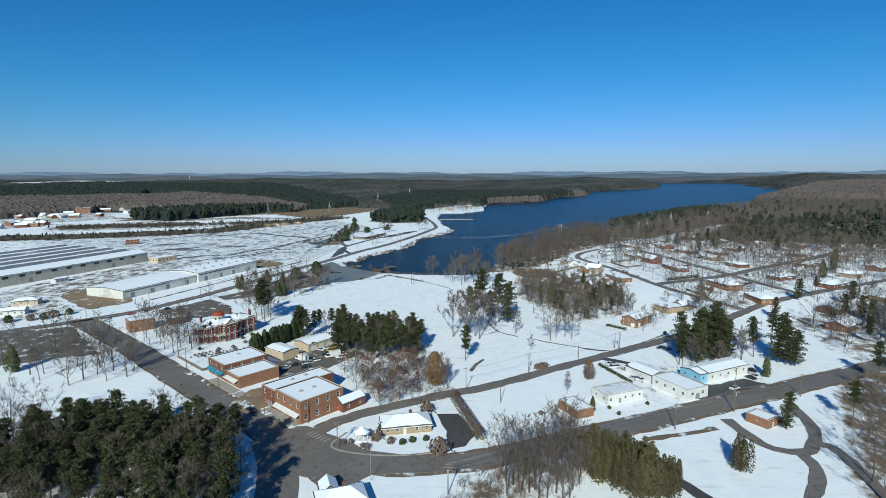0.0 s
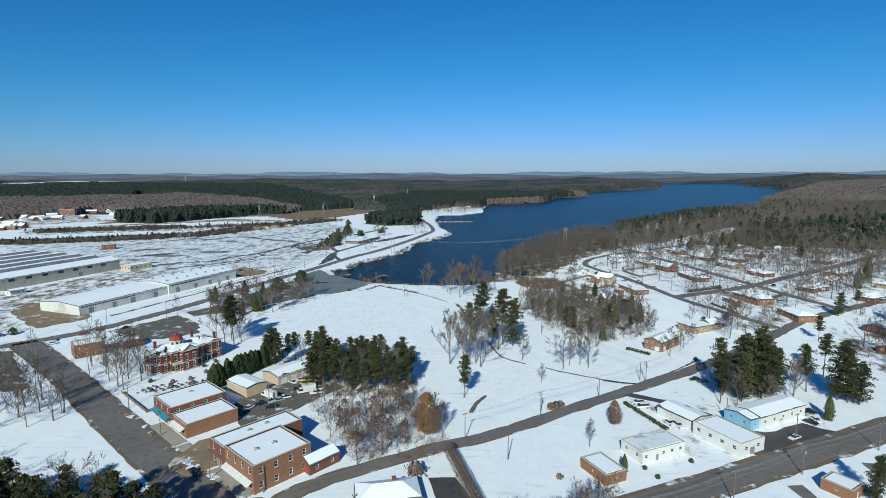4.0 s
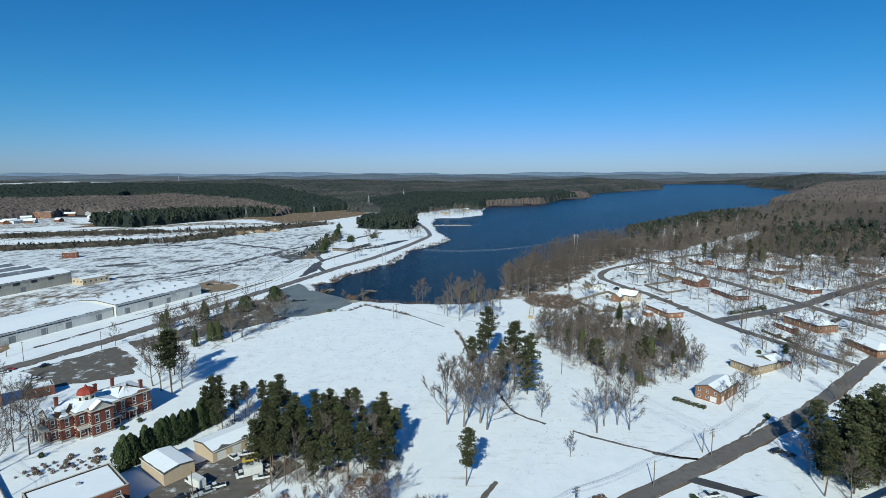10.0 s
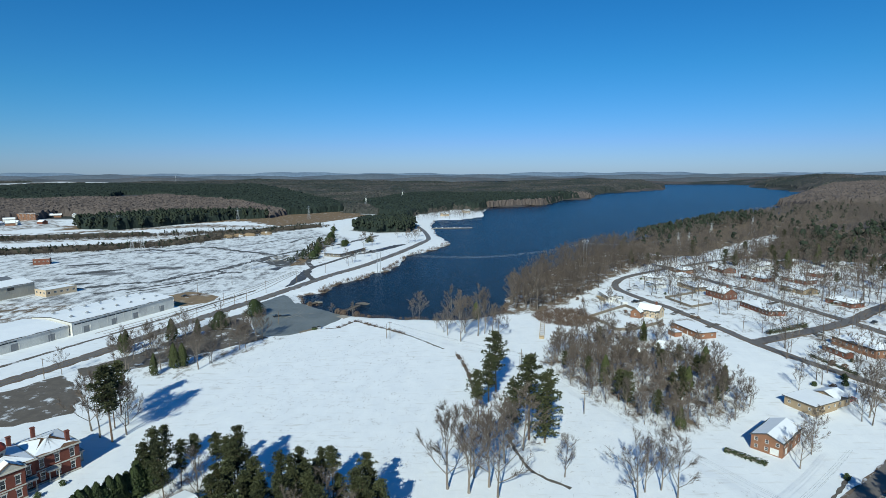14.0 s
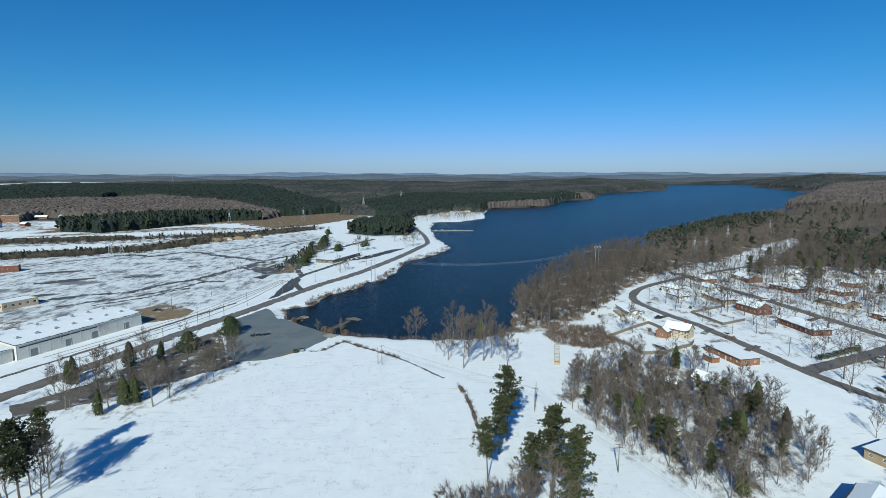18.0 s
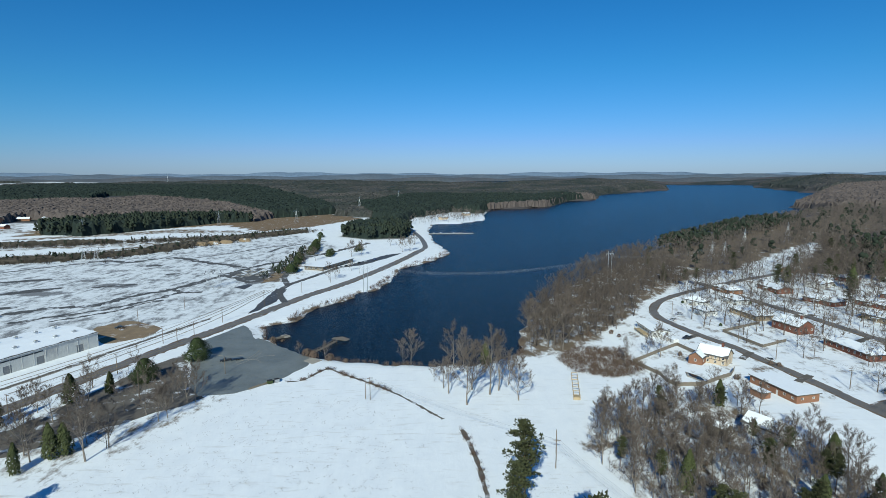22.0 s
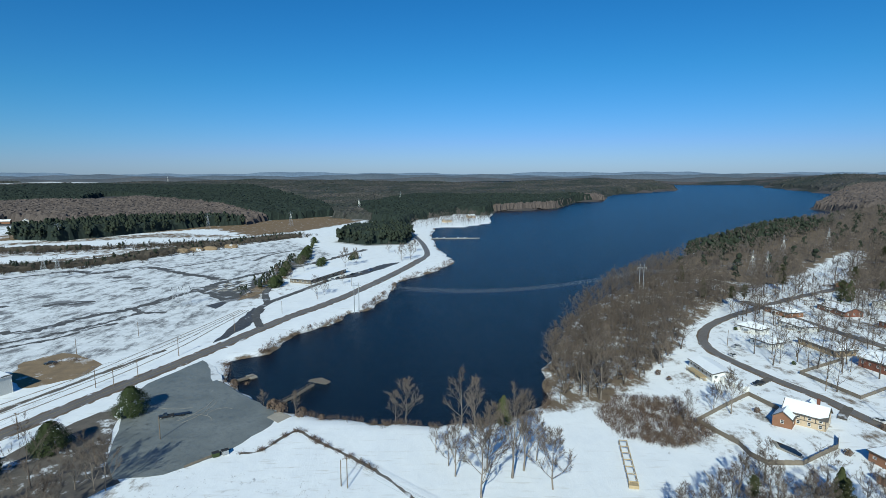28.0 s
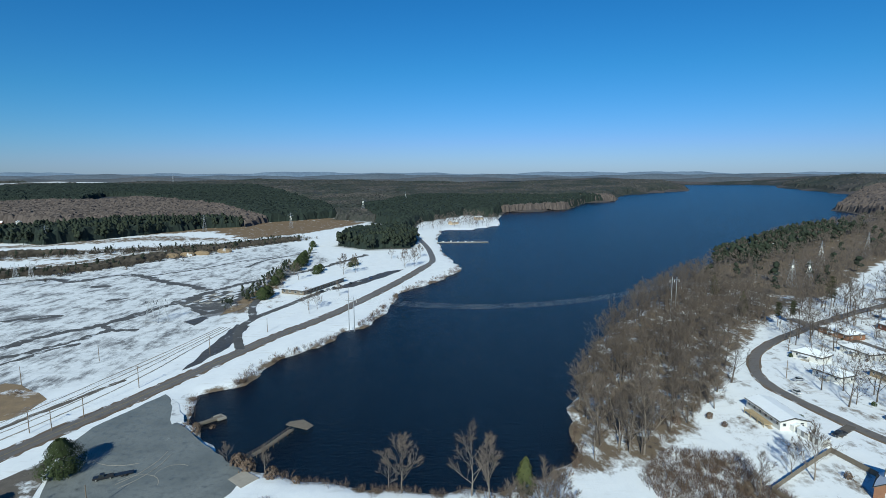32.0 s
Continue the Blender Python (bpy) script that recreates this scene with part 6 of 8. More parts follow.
def canopy(name, label, polys, mat, h, step, seed, uneven=0.3):
    """A closed forest seen from afar: one crown to every point of an uneven grid, dropping to the ground all round."""
    rnd = np.random.default_rng(seed)
    V, F, k = [], [], 0
    for poly in polys:
        px, py = [p[0] for p in poly], [p[1] for p in poly]
        gx, gy = np.meshgrid(np.arange(min(px) - 2 * step, max(px) + 2 * step, step), np.arange(min(py) - 2 * step, max(py) + 2 * step, step))
        gx, gy = gx + rnd.uniform(-0.38, 0.38, gx.shape) * step, gy + rnd.uniform(-0.38, 0.38, gx.shape) * step
        z, d = land(gx, gy)
        edge = signed(poly, gx, gy) + step * 0.9 * waves(gx, gy, step * 4.0, seed)
        inside = (edge < 0) & (d > 6) & (signed(FIELD, gx, gy) > 0)
        tall = h * (1 - uneven + 2 * uneven * rnd.random(gx.shape) ** 0.8) * (0.9 + 0.14 * waves(gx, gy, 60.0, seed))
        top = np.where(inside, z + tall, z - 1.5)
        ny, nx = gx.shape
        keep = inside[:-1, :-1] | inside[1:, :-1] | inside[:-1, 1:] | inside[1:, 1:]
        i = (np.arange(ny - 1)[:, None] * nx + np.arange(nx - 1))[keep] + k
        V.append(np.stack([gx.ravel(), gy.ravel(), top.ravel()], 1))
        F.append(np.concatenate([np.stack([i, i + 1, i + nx + 1], 1), np.stack([i, i + nx + 1, i + nx], 1)]))
        k += ny * nx
    V, F = np.concatenate(V), np.concatenate(F)
    used_v, inverse = np.unique(F, return_inverse=True)
    m = bpy.data.meshes.new(name)
    m.from_pydata(V[used_v].tolist(), [], inverse.reshape(-1, 3).tolist())
    m.materials.append(mat)
    return tagged(new(name, m), label, "woods", kind="stuff")


def spread(poly, count, seed):
    rnd = np.random.default_rng(seed)
    xs, ys = [p[0] for p in poly], [p[1] for p in poly]
    p = np.stack([rnd.uniform(min(xs), max(xs), count * 4), rnd.uniform(min(ys), max(ys), count * 4)], 1)
    p = p[(signed(poly, p[:, 0], p[:, 1]) < 0) & (signed(CORRIDOR, p[:, 0], p[:, 1]) > 0)]
    return p[:count]


FARTWIG = surface("far_bare_woods", (0.175, 0.143, 0.124), (0.12, 0.098, 0.087), 0.95, 0.02, 0.9, relief=0, island=0.16)
FARPINE = surface("far_pine_woods", (0.034, 0.044, 0.028), (0.021, 0.030, 0.021), 0.95, 0.02, 0.9, relief=0, island=0.22)
MIXWOODS = surface("far_mixed_woods", (0.030, 0.040, 0.034), (0.10, 0.086, 0.082), 0.95, 0.0045, 0.12, relief=0, island=0.0, grain=0.6)
FARBROWN = surface("far_brown_canopy", (0.135, 0.108, 0.097), (0.10, 0.082, 0.076), 0.95, 0.012, 0.25, relief=0, grain=0.6)
FARGREEN = surface("far_green_canopy", (0.026, 0.038, 0.030), (0.018, 0.028, 0.024), 0.95, 0.012, 0.25, relief=0, grain=0.5)
RIDGE = [(206, 656), (260, 700), (300, 735), (420, 800), (600, 830), (900, 1000), (930, 1250), (845, 1390), (640, 1240), (440, 1078), (266, 882), (196, 778)]
woods("bare_woods", "many bare grey-brown trees along streets and lake shore", np.concatenate([np.array(OVER), spread([(200, 652), (300, 760), (450, 900), (460, 800), (345, 720), (262, 672)], 90, 71)]), "full", TWIG, 13, 22, 21, 4)
woods("street_trees", "bare garden trees among the snowy houses", np.concatenate([spread([(250, 400), (480, 520), (480, 740), (330, 720), (255, 680), (250, 560)], 260, 72), spread([(180, 330), (250, 395), (240, 640), (185, 600), (165, 520), (178, 430)], 40, 73),
      spread([(300, 300), (620, 430), (620, 620), (480, 520), (300, 400)], 170, 74)]), "bare", TWIG, 11, 17, 23)
woods("lakeside_woods", "grey-brown bare woods along the lake ridge", spread(RIDGE, 1500, 1), "bare", FARTWIG, 12, 17, 1)
woods("ridge_pines", "dark pines standing among the bare woods", np.concatenate([spread([(252, 842), (300, 850), (420, 950), (560, 1060), (500, 1090), (330, 960), (240, 860)], 260, 2), spread(RIDGE, 130, 3)]), "clump", FARPINE, 13, 18, 2)
woods("hill_woods", "bare woods on the hills beyond the houses", np.concatenate([spread([(460, 420), (1300, 700), (1400, 1500), (900, 1500), (560, 800), (470, 640)], 1000, 4), spread([(260, 380), (460, 480), (480, 740), (320, 720)], 160, 14)]), "bare", FARTWIG, 13, 20, 3)
woods("hill_pines", "dark pines on the hills beyond the houses", spread([(330, 640), (480, 560), (900, 700), (1000, 1000), (640, 860), (420, 800)], 420, 5), "clump", FARPINE, 14, 21, 4)
canopy("headland_woods", "bare woods on the far headland", [[(925, 1670), (1090, 1860), (1700, 2600), (2300, 2600), (2000, 1500), (1100, 1450), (870, 1420)]], FARBROWN, 14, 5.5, 5, 0.4)
woods("pine_islet_woods", "dense dark green pine grove by the lake road", spread(ROUGH_WOODS[3], 330, 7), "clump", FARPINE, 15, 20, 6)
canopy("pine_stand", "dense dark green pine stand behind the rail yard", [[(-590, 1050), (-514, 1030), (-457, 1130), (-402, 1240), (-350, 1256), (-420, 1300), (-560, 1260), (-640, 1130)], [(-134, 1016), (-96, 984), (-48, 993), (-46, 1078), (-72, 1142), (-126, 1096)]], FARGREEN, 14, 4.2, 15, 0.45)
woods("pine_belt", "dark green pine belt behind the rail yard", spread([(-600, 1040), (-585, 1036), (-514, 1015), (-457, 1118), (-402, 1235), (-345, 1250), (-420, 1300), (-560, 1260), (-640, 1130)], 560, 8), "clump", FARPINE, 16, 22, 7)
canopy("brown_woods", "brown bare woods behind the pine belt", [[(-820, 1320), (-1000, 1800), (-900, 1960), (-560, 1670), (-330, 1335), (-345, 1268), (-420, 1310), (-560, 1270), (-700, 1290)],
      [(-1300, 900), (-900, 1000), (-800, 1250), (-820, 1320), (-1000, 1800), (-1900, 1700)]], FARBROWN, 13, 4.6, 8, 0.42)
canopy("pine_ridge", "wide dark green pine forest", [[(-340, 1335), (-225, 1445), (-215, 1400), (-300, 1700), (-420, 1960), (-620, 2400), (-1250, 2400), (-900, 1980), (-560, 1690)],
      [(-130, 1350), (-70, 1200), (-55, 1340), (35, 1510), (95, 1460), (125, 1620), (290, 1730), (500, 2060), (-100, 2200), (-220, 1700)], [(-1000, 1830), (-1300, 2400), (-2600, 2400), (-2000, 1700)], [(-1500, 2340), (-1100, 2340), (-1100, 2600), (-1560, 2660)]], FARGREEN, 15, 5.0, 9, 0.42)
canopy("valley_woods", "grey-brown woods in the shallow valley", [[(-215, 1400), (-130, 1350), (-220, 1700), (-100, 2200), (300, 2300), (-500, 2300), (-420, 1960), (-300, 1700)]], MIXWOODS, 11, 5.5, 12, 0.42)
canopy("far_pine_forest", "dark pine forest stretching to the hills", [[(-420, 2000), (-1070, 3350), (-2000, 3300), (-2600, 2400), (-620, 2400)]], FARGREEN, 16, 8, 13, 0.4)
def belt(pts, count, width, seed):
    rnd = np.random.default_rng(seed)
    line = np.array([tuple(p) for p in smooth_line(pts, 4.0)])
    return line[rnd.integers(0, len(line), count)] + rnd.normal(0, width, (count, 2))


BELT = [(-640, 740), (-520, 760), (-430, 798), (-395, 812), (-348, 845), (-312, 925), (-272, 1001), (-211, 1077)]
woods("belt_evergreens", "small dark evergreens along the brush belt", np.concatenate([belt(BELT, 260, 9, 1), belt([(-150, 690), (-150, 780), (-156, 860)], 60, 4, 2), belt([(-620, 880), (-430, 940), (-300, 1000)], 60, 8, 3)]), "clump", FARPINE, 3.5, 8, 14)
woods("belt_saplings", "bare saplings along the brush belt", np.concatenate([belt(BELT, 190, 12, 4), belt([(-620, 880), (-430, 940), (-300, 1000)], 80, 10, 5)]), "bare", DARKBRUSH, 4, 8, 15)


def band(pts, half):
    """An outline half metres to either side of a line."""
    line = [Vector(p) for p in pts]
    n = [Vector((-(b - a).y, (b - a).x)).normalized() * half for a, b in zip(line, line[1:])]
    n.append(n[-1])
    return [tuple(p + q) for p, q in zip(line, n)] + [tuple(p - q) for p, q in zip(line, n)][::-1]


canopy("belt_brush", "dark tangled brush belt behind the rail yard", [band(BELT, 13), band([(-640, 905), (-520, 935), (-430, 955)], 7), band([(-820, 690), (-640, 742)], 12)], DARKBRUSH, 3.6, 2.6, 24, 0.55)
canopy("ridge_line_woods", "green and brown woods on the distant ridges", [[(-3600, 2400), (-2600, 2400), (-2000, 3300), (-1070, 3350), (-500, 2250), (300, 2300), (520, 2130), (680, 2560), (1200, 3140), (1380, 3660), (900, 3900), (200, 3850), (-400, 4300), (-3600, 4400)]], MIXWOODS, 13, 13, 11, 0.4)
canopy("island_hill_woods", "wooded hill standing out into the lake", [[(1690, 2650), (1990, 3600), (2300, 4150), (3300, 4200), (3300, 2600), (2300, 2600)]], MIXWOODS, 13, 12, 14, 0.4)
woods("point_woods", "bare trees round the houses on the far point", spread([(-50, 1180), (42, 1200), (95, 1280), (95, 1440), (40, 1500), (-45, 1330)], 150, 21), "bare", FARTWIG, 9, 15, 16)
canopy("shore_woods", "bare woods along the far shore", [[(125, 1600), (297, 1705), (420, 2010), (540, 2105), (560, 2200), (420, 2130), (230, 1790), (110, 1680)]], FARBROWN, 12, 5, 10, 0.42)


# ---- ground details ----
def strip(name, pts, w, mat, label, category, lift=0.06, ragged=0.5, step=3.0):
    return ribbon(name, pts, w, mat, lift, label, category, ragged, step)


YARD = [
    ([(-300, 560), (-262, 594), (-238, 600), (-228, 628), (-210, 653), (-199, 685), (-188, 728), (-172, 774), (-144, 815), (-120, 860), (-90, 940)], 9, 2.2),
    ([(-262, 556), (-244, 573), (-232, 581), (-210, 610), (-202, 628), (-197, 645)], 7, 1.8),
    ([(-240, 560), (-215, 585), (-208, 605), (-197, 617)], 4, 1.5),
    ([(-360, 790), (-343, 796), (-316, 787), (-297, 815), (-276, 813), (-237, 785), (-207, 767), (-186, 752)], 11, 2.5),
    ([(-265, 813), (-236, 849), (-214, 894), (-182, 929)], 4, 1.0),
    ([(-195, 856), (-193, 886), (-182, 920), (-150, 960)], 5, 1.0),
    ([(-212, 655), (-203, 648), (-195, 642), (-181, 644)], 5, 1.2),
    ([(-349, 811), (-333, 849), (-297, 903), (-270, 960), (-220, 1040)], 6, 1.8),
    ([(-420, 700), (-380, 760), (-343, 800)], 5, 1.5),
]
for i, (pts, w, rag) in enumerate(YARD):
    strip("dirt_track", pts, w * 0.75, YARDMUD, "bare muddy track through the snowy rail yard", "track", 0.05 + 0.011 * i, rag)
for i, f in enumerate((0.0, 0.3, 0.62, 1.0)):
    pts = [(p[0] + (q[0] - p[0]) * f, p[1] + (q[1] - p[1]) * f) for p, q in (((-196, 452), (-178, 448)), ((-165, 522), (-150, 521)), ((-152.5, 569), (-138, 568)), ((-143.7, 606), (-133, 612)), ((-135, 650), (-128.5, 648)))]
    strip("rail_track", pts, 0.3 if i % 3 else 0.45, CONCRETE, "railway line half buried in snow", "railway track", 0.17 + 0.012 * i, 0.18, 2.0)
for pts in ([(-212, 385), (-195, 428), (-178, 470), (-157, 530), (-143, 566)],):
    strip("rail_track", pts, 2.6, LITTER, "dark bare strip along the warehouse wall", "track", 0.05, 0.6)
sheet("foundation_slab", [(-192, 711), (-183, 744), (-161, 753), (-159, 780), (-149, 720), (-148, 684), (-158, 677)], YARDMUD, 0.07, "broken bare foundation slabs with melting snow", "slab", ragged=1.5)
slab_rnd = random.Random(12)
for i in range(9):
    for j in range(5):
        if slab_rnd.random() < 0.28:
            continue
        cx, cy = -184 + i * 3.9 + j * 1.2, 706 + j * 9.5 + i * 1.2
        w, d = slab_rnd.uniform(1.2, 1.9), slab_rnd.uniform(2.4, 4.4)
        if signed([(-190, 714), (-180, 745), (-160, 757), (-146, 692), (-153, 680), (-181, 701)], np.array([cx]), np.array([cy]))[0] > -1.5:
            continue
        g = Geo()
        g.prism([(-w, -d), (w * slab_rnd.uniform(0.7, 1), -d), (w, d * slab_rnd.uniform(0.7, 1)), (-w, d)], -0.3, 0.16)
        ob = tagged(part("floor_slab", g, slab_rnd.choice([CONCRETE, THINSNOW, THINSNOW])), "broken concrete floor slab with thin snow", "slab", "broken floor slabs")
        ob.matrix_world = pose(cx, cy, 0.02, 0, 0, slab_rnd.uniform(-16, -10))
sheet("asphalt_patch", [(-163, 661), (-157, 673), (-151, 670), (-152, 653)], DARKLOT, 0.07, "dark asphalt patch in the snow", "patch", ragged=0.6)
for cx, cy, rx, ry, tilt in ((-262, 668, 17, 6, 0.5), (-281, 766, 9, 5, 0), (-318, 648, 24, 7, 0.6), (-352, 690, 20, 6, 0.4), (-240, 720, 8, 3, 0.6), (-300, 590, 16, 5, 0.7)):
    sheet("puddle", [(cx + rx * math.cos(i * 0.524) * math.cos(tilt) - ry * math.sin(i * 0.524) * math.sin(tilt), cy + rx * math.cos(i * 0.524) * math.sin(tilt) + ry * math.sin(i * 0.524) * math.cos(tilt)) for i in range(12)],
          YARDMUD, 0.045, "dark wet hollow in the snowy yard", "puddle", ragged=1.6)
for cx, cy, rad, a0, a1 in ((-92, 482, 7, 0.2, 2.6), (-104, 508, 14, 4.0, 5.2), (-84, 490, 5, 1.0, 3.5), (-118, 500, 26, 5.6, 6.4), (-116, 498, 26, 5.6, 6.4)):
    strip("tyre_track", [(cx + rad * math.cos(a0 + (a1 - a0) * i / 8), cy + rad * math.sin(a0 + (a1 - a0) * i / 8)) for i in range(9)], 0.16, CONCRETE, "curved tyre track of grey slush on the lot", "tyre track", 0.115 + 0.002 * rad, 0.05, 1.5)
sheet("lot_drift", [(-101, 523), (-112, 545), (-107, 541), (-98, 526)], THINSNOW, 0.14, "low ridge of ploughed snow at the lot edge", "snow bank", ragged=0.6)
sheet("dry_bank", [(-147, 677), (-150, 735), (-146, 790), (-141, 753), (-138, 690)], DIRT, 0.25, "rust-brown earth bank beside the yard", "bank", ragged=1.0)
for pts, w in (([(23, 329), (25, 316), (28, 305), (37.5, 296)], 1.3), ([(46, 290.6), (53, 285), (64, 278.5), (74, 273), (82, 271)], 1.4), ([(81.5, 271), (94, 279), (108.6, 290), (120, 300)], 1.2),
               ([(8.3, 414), (12.3, 391), (14.1, 361.6)], 1.8), ([(-66, 460), (-59.6, 462), (-52, 475.3), (-44.6, 469.8), (-20.4, 449.2), (1.6, 422.5)], 1.5), ([(9, 243), (12, 252), (16, 259)], 2.0),
               ([(68, 275), (76, 272), (81, 271)], 1.6)):
    strip("ditch", pts, w * 0.78, LITTER, "narrow brown ditch winding through the snow", "ditch", 0.05, 0.3, 1.6)
for order, (pts, w, mat) in enumerate((([(70, 262), (80, 256), (88, 250), (97, 240), (100, 232)], 4.0, DARKLOT), ([(100, 194), (101.4, 180), (104.5, 172.3), (113, 170), (120, 176), (127, 187), (131, 206)], 4.2, ROAD), ([(111, 171), (110.2, 160.2), (104, 151), (97, 143), (90, 132)], 4.0, ROAD),
                    ([(62, 160), (66.5, 151), (70, 143), (74, 132)], 4.0, DARKLOT), ([(119, 176), (124, 174), (122.4, 157), (118, 140)], 4.0, ROAD))):
    strip("driveway", pts, w, mat, "worn asphalt driveway edged with snow", "driveway", 0.12 + 0.035 * order, 0.4)
for pts in ([(-108, 608), (-121, 640), (-122, 668), (-112, 700), (-104, 726), (-96, 750)], [(-122, 668), (-134, 700), (-138, 730)]):
    strip("driveway", pts, 5.0, YARDMUD, "curving wet drive to the lake pavilion", "driveway", 0.15 if len(pts) > 3 else 0.19, 0.3)
strip("driveway", [(64, 178.5), (78, 182), (93, 187)], 2.6, SLUSH, "dark leaf-strewn strip beside the street", "verge", 0.07, 0.6)
for pts in ([(152, 486), (142, 476)], [(160, 455), (150, 448)], [(140, 515), (130, 508)], [(205, 452), (202, 430)], [(230, 555), (216, 552)], [(230, 510), (214, 500)], [(243, 430), (225, 415)]):
    strip("driveway", pts, 3.0, LITTER, "muddy driveway with melting snow", "driveway", 0.32, 0.3)
g = Geo()
for i in range(6):
    x, y = -51 + i * 1.4, 182.6 - i * 1.05
    g.prism([(x, y), (x + 0.5, y - 0.4), (x + 2.3, y + 2.1), (x + 2.1, y + 2.5)], 0.17, 0.185)
tagged(part("crosswalk_marking", g, CONCRETE), "worn white crosswalk bars on asphalt", "road marking", kind="structure")
for path, w, lift in ((LAKEROAD[1:14], 0.14, 0.16),):
    strip("road_marking", path, w, plain("yellow_line", (0.45, 0.33, 0.08)), "thin faded yellow centre line", "road marking", lift, 0.0, 6.0)
u = Vector((math.cos(radians(STREET)), math.sin(radians(STREET))))
for k in range(3):
    a = Vector((-57.6 - k * 16.5, 187.4 + k * 15.2))
    b = a + Vector((-15.5, 14.4))
    n = Vector((0.68, 0.73)) * 4.2
    g = Geo()
    g.prism([tuple(a), tuple(a + n), tuple(b + n), tuple(b)][::-1], -0.3, 0.30)
    tagged(part("pavement", g, CONCRETE), "pale worn concrete pavement before the stores", "pavement", kind="structure")
strip("kerb", [(-37, 184), (-40.6, 176), (-39, 172.6), (-33.6, 170.2), (-26, 168.6), (-18.7, 168.2), (-11, 169.2), (-4.3, 171)], 0.7, CONCRETE, "low concrete kerb round the corner garden", "kerb", 0.24, 0.05, 1.5)


sheet("rubble_lot", [(-87.5, 206), (-83.5, 222), (-74, 226), (-67, 212), (-72, 205), (-77, 199)], DIRT, 0.33, "rough tan lot between the brick stores", "lot", ragged=0.9)
rough_rnd = random.Random(44)
for i in range(26):
    f = rough_rnd.random()
    x, y = -58 - 76 * f + rough_rnd.uniform(-1.4, 2.6), 186 + 68 * f + rough_rnd.uniform(-1.2, 2.2)
    r = rough_rnd.uniform(0.6, 2.0)
    sheet("leaf_patch" if i % 2 else "snow_patch", [(x + r * (0.7 + 0.5 * math.sin(3 * k + i)) * math.cos(k * 1.05), y + r * 0.8 * math.sin(k * 1.05)) for k in range(6)], (SLUSH, THINSNOW)[i % 2 == 0], 0.34 + 0.004 * i,
          "dead leaves and weeds on the worn pavement" if i % 2 else "leftover snow patch on the worn pavement", "patch", z=0.0)


# ---- poles, wires, pylons ----
def pole_master(h, arm, label, box=False):
    b = tagged(base("utility_pole", 0, 0, 0), label, "utility pole", "utility poles")
    g = Geo()
    g.tube((0, 0, -0.5), (0, 0, h), 0.17, 0.11, 8)
    part("post", g, POLEWOOD, b)
    for z in arm:
        g = Geo()
        g.box(-1.2, 0.1, z - 0.08, 1.2, 0.22, z + 0.08)
        c = part("crossarm", g, POLEWOOD, b)
        for s in (-1.05, -0.4, 0.4, 1.05):
            g = Geo()
            g.lathe([(0.05, z + 0.08), (0.08, z + 0.18), (0.04, z + 0.28)], 6, s, 0.16)
            part("insulator", g, METAL, c)
    if box:
        g = Geo()
        g.lathe([(0.24, h - 2.6), (0.26, h - 2.5), (0.26, h - 1.7), (0.18, h - 1.6)], 10, 0.0, -0.42)
        part("transformer", g, METAL, b)
    return b


POLE_KINDS = [pole_master(9.6, (9.1,), "weathered wooden utility pole with one crossarm"), pole_master(9.2, (8.8, 7.9), "wooden utility pole with crossarms and transformer", True), pole_master(8.2, (), "plain weathered wooden pole in the snow")]
first = set()


def stand(master, x, y, turn, lift=0.0, scale=1.0):
    m = pose(x, y, height(x, y) + lift, 0, 0, turn) @ Matrix.Scale(scale, 4)
    if master not in first:
        first.add(master)
        master.matrix_world = m
        return master
    n = copy_thing(master, m)
    n.matrix_basis = m
    return n


POLES = [(86, 273, 30, 1), (84.4, 275.4, 30, 2), (61, 256, 30, 2), (35, 241, 30, 1), (6, 222, 30, 0), (19, 209, 30, 2), (54, 345, -10, 1), (36, 388, -10, 0), (38, 397, -10, 2), (-27.5, 440, 20, 0), (-29.5, 441, 20, 2),
         (102.4, 237.3, 20, 2), (117.4, 220.9, 25, 0), (-98.6, 225.2, 47, 1), (-122.6, 248, 47, 0), (-69.5, 251.4, 47, 2), (-48.4, 254.4, 0, 2), (-70.2, 197.9, 47, 0), (-38.2, 173.4, 20, 1), (-2.1, 147.2, 0, 1),
         (-52.4, 191.4, 47, 2), (-228.4, 339.5, -50, 0), (-202.2, 365.3, -30, 0), (-214.9, 371.1, -30, 2), (-175.1, 382.6, -20, 0), (-238.6, 316.9, -50, 1), (154.3, 501.6, 10, 1), (158, 475.8, 10, 0), (166, 440, 10, 1),
         (170, 405, 10, 0), (-145.8, 470.2, -20, 0), (-147.7, 515.7, -20, 0), (-140.9, 517.3, -20, 2), (-131.9, 556.9, -20, 0), (-136.5, 528.1, -20, 2), (-160, 425, -20, 0), (-120, 600, -20, 0), (-104, 640, -20, 2),
         (-185, 560, -20, 2), (-170, 590, -20, 2), (-200, 500, -20, 2), (45, 172, 25, 1), (78, 186, 25, 0), (106, 200, 25, 1), (140, 214, 25, 0), (180, 232, 25, 0), (-165, 290, 47, 0), (-150, 268, 47, 2), (120, 388, -10, 2),
         (230, 445, 30, 0), (265, 470, 30, 0), (222, 585, 0, 0), (227, 535, 0, 0), (145, 560, 0, 2), (-90, 680, -20, 2), (-72, 722, -20, 2), (-110, 455, 0, 2), (-97, 470, 0, 2)]
for x, y, a, k in POLES:
    stand(POLE_KINDS[k], x, y, a)


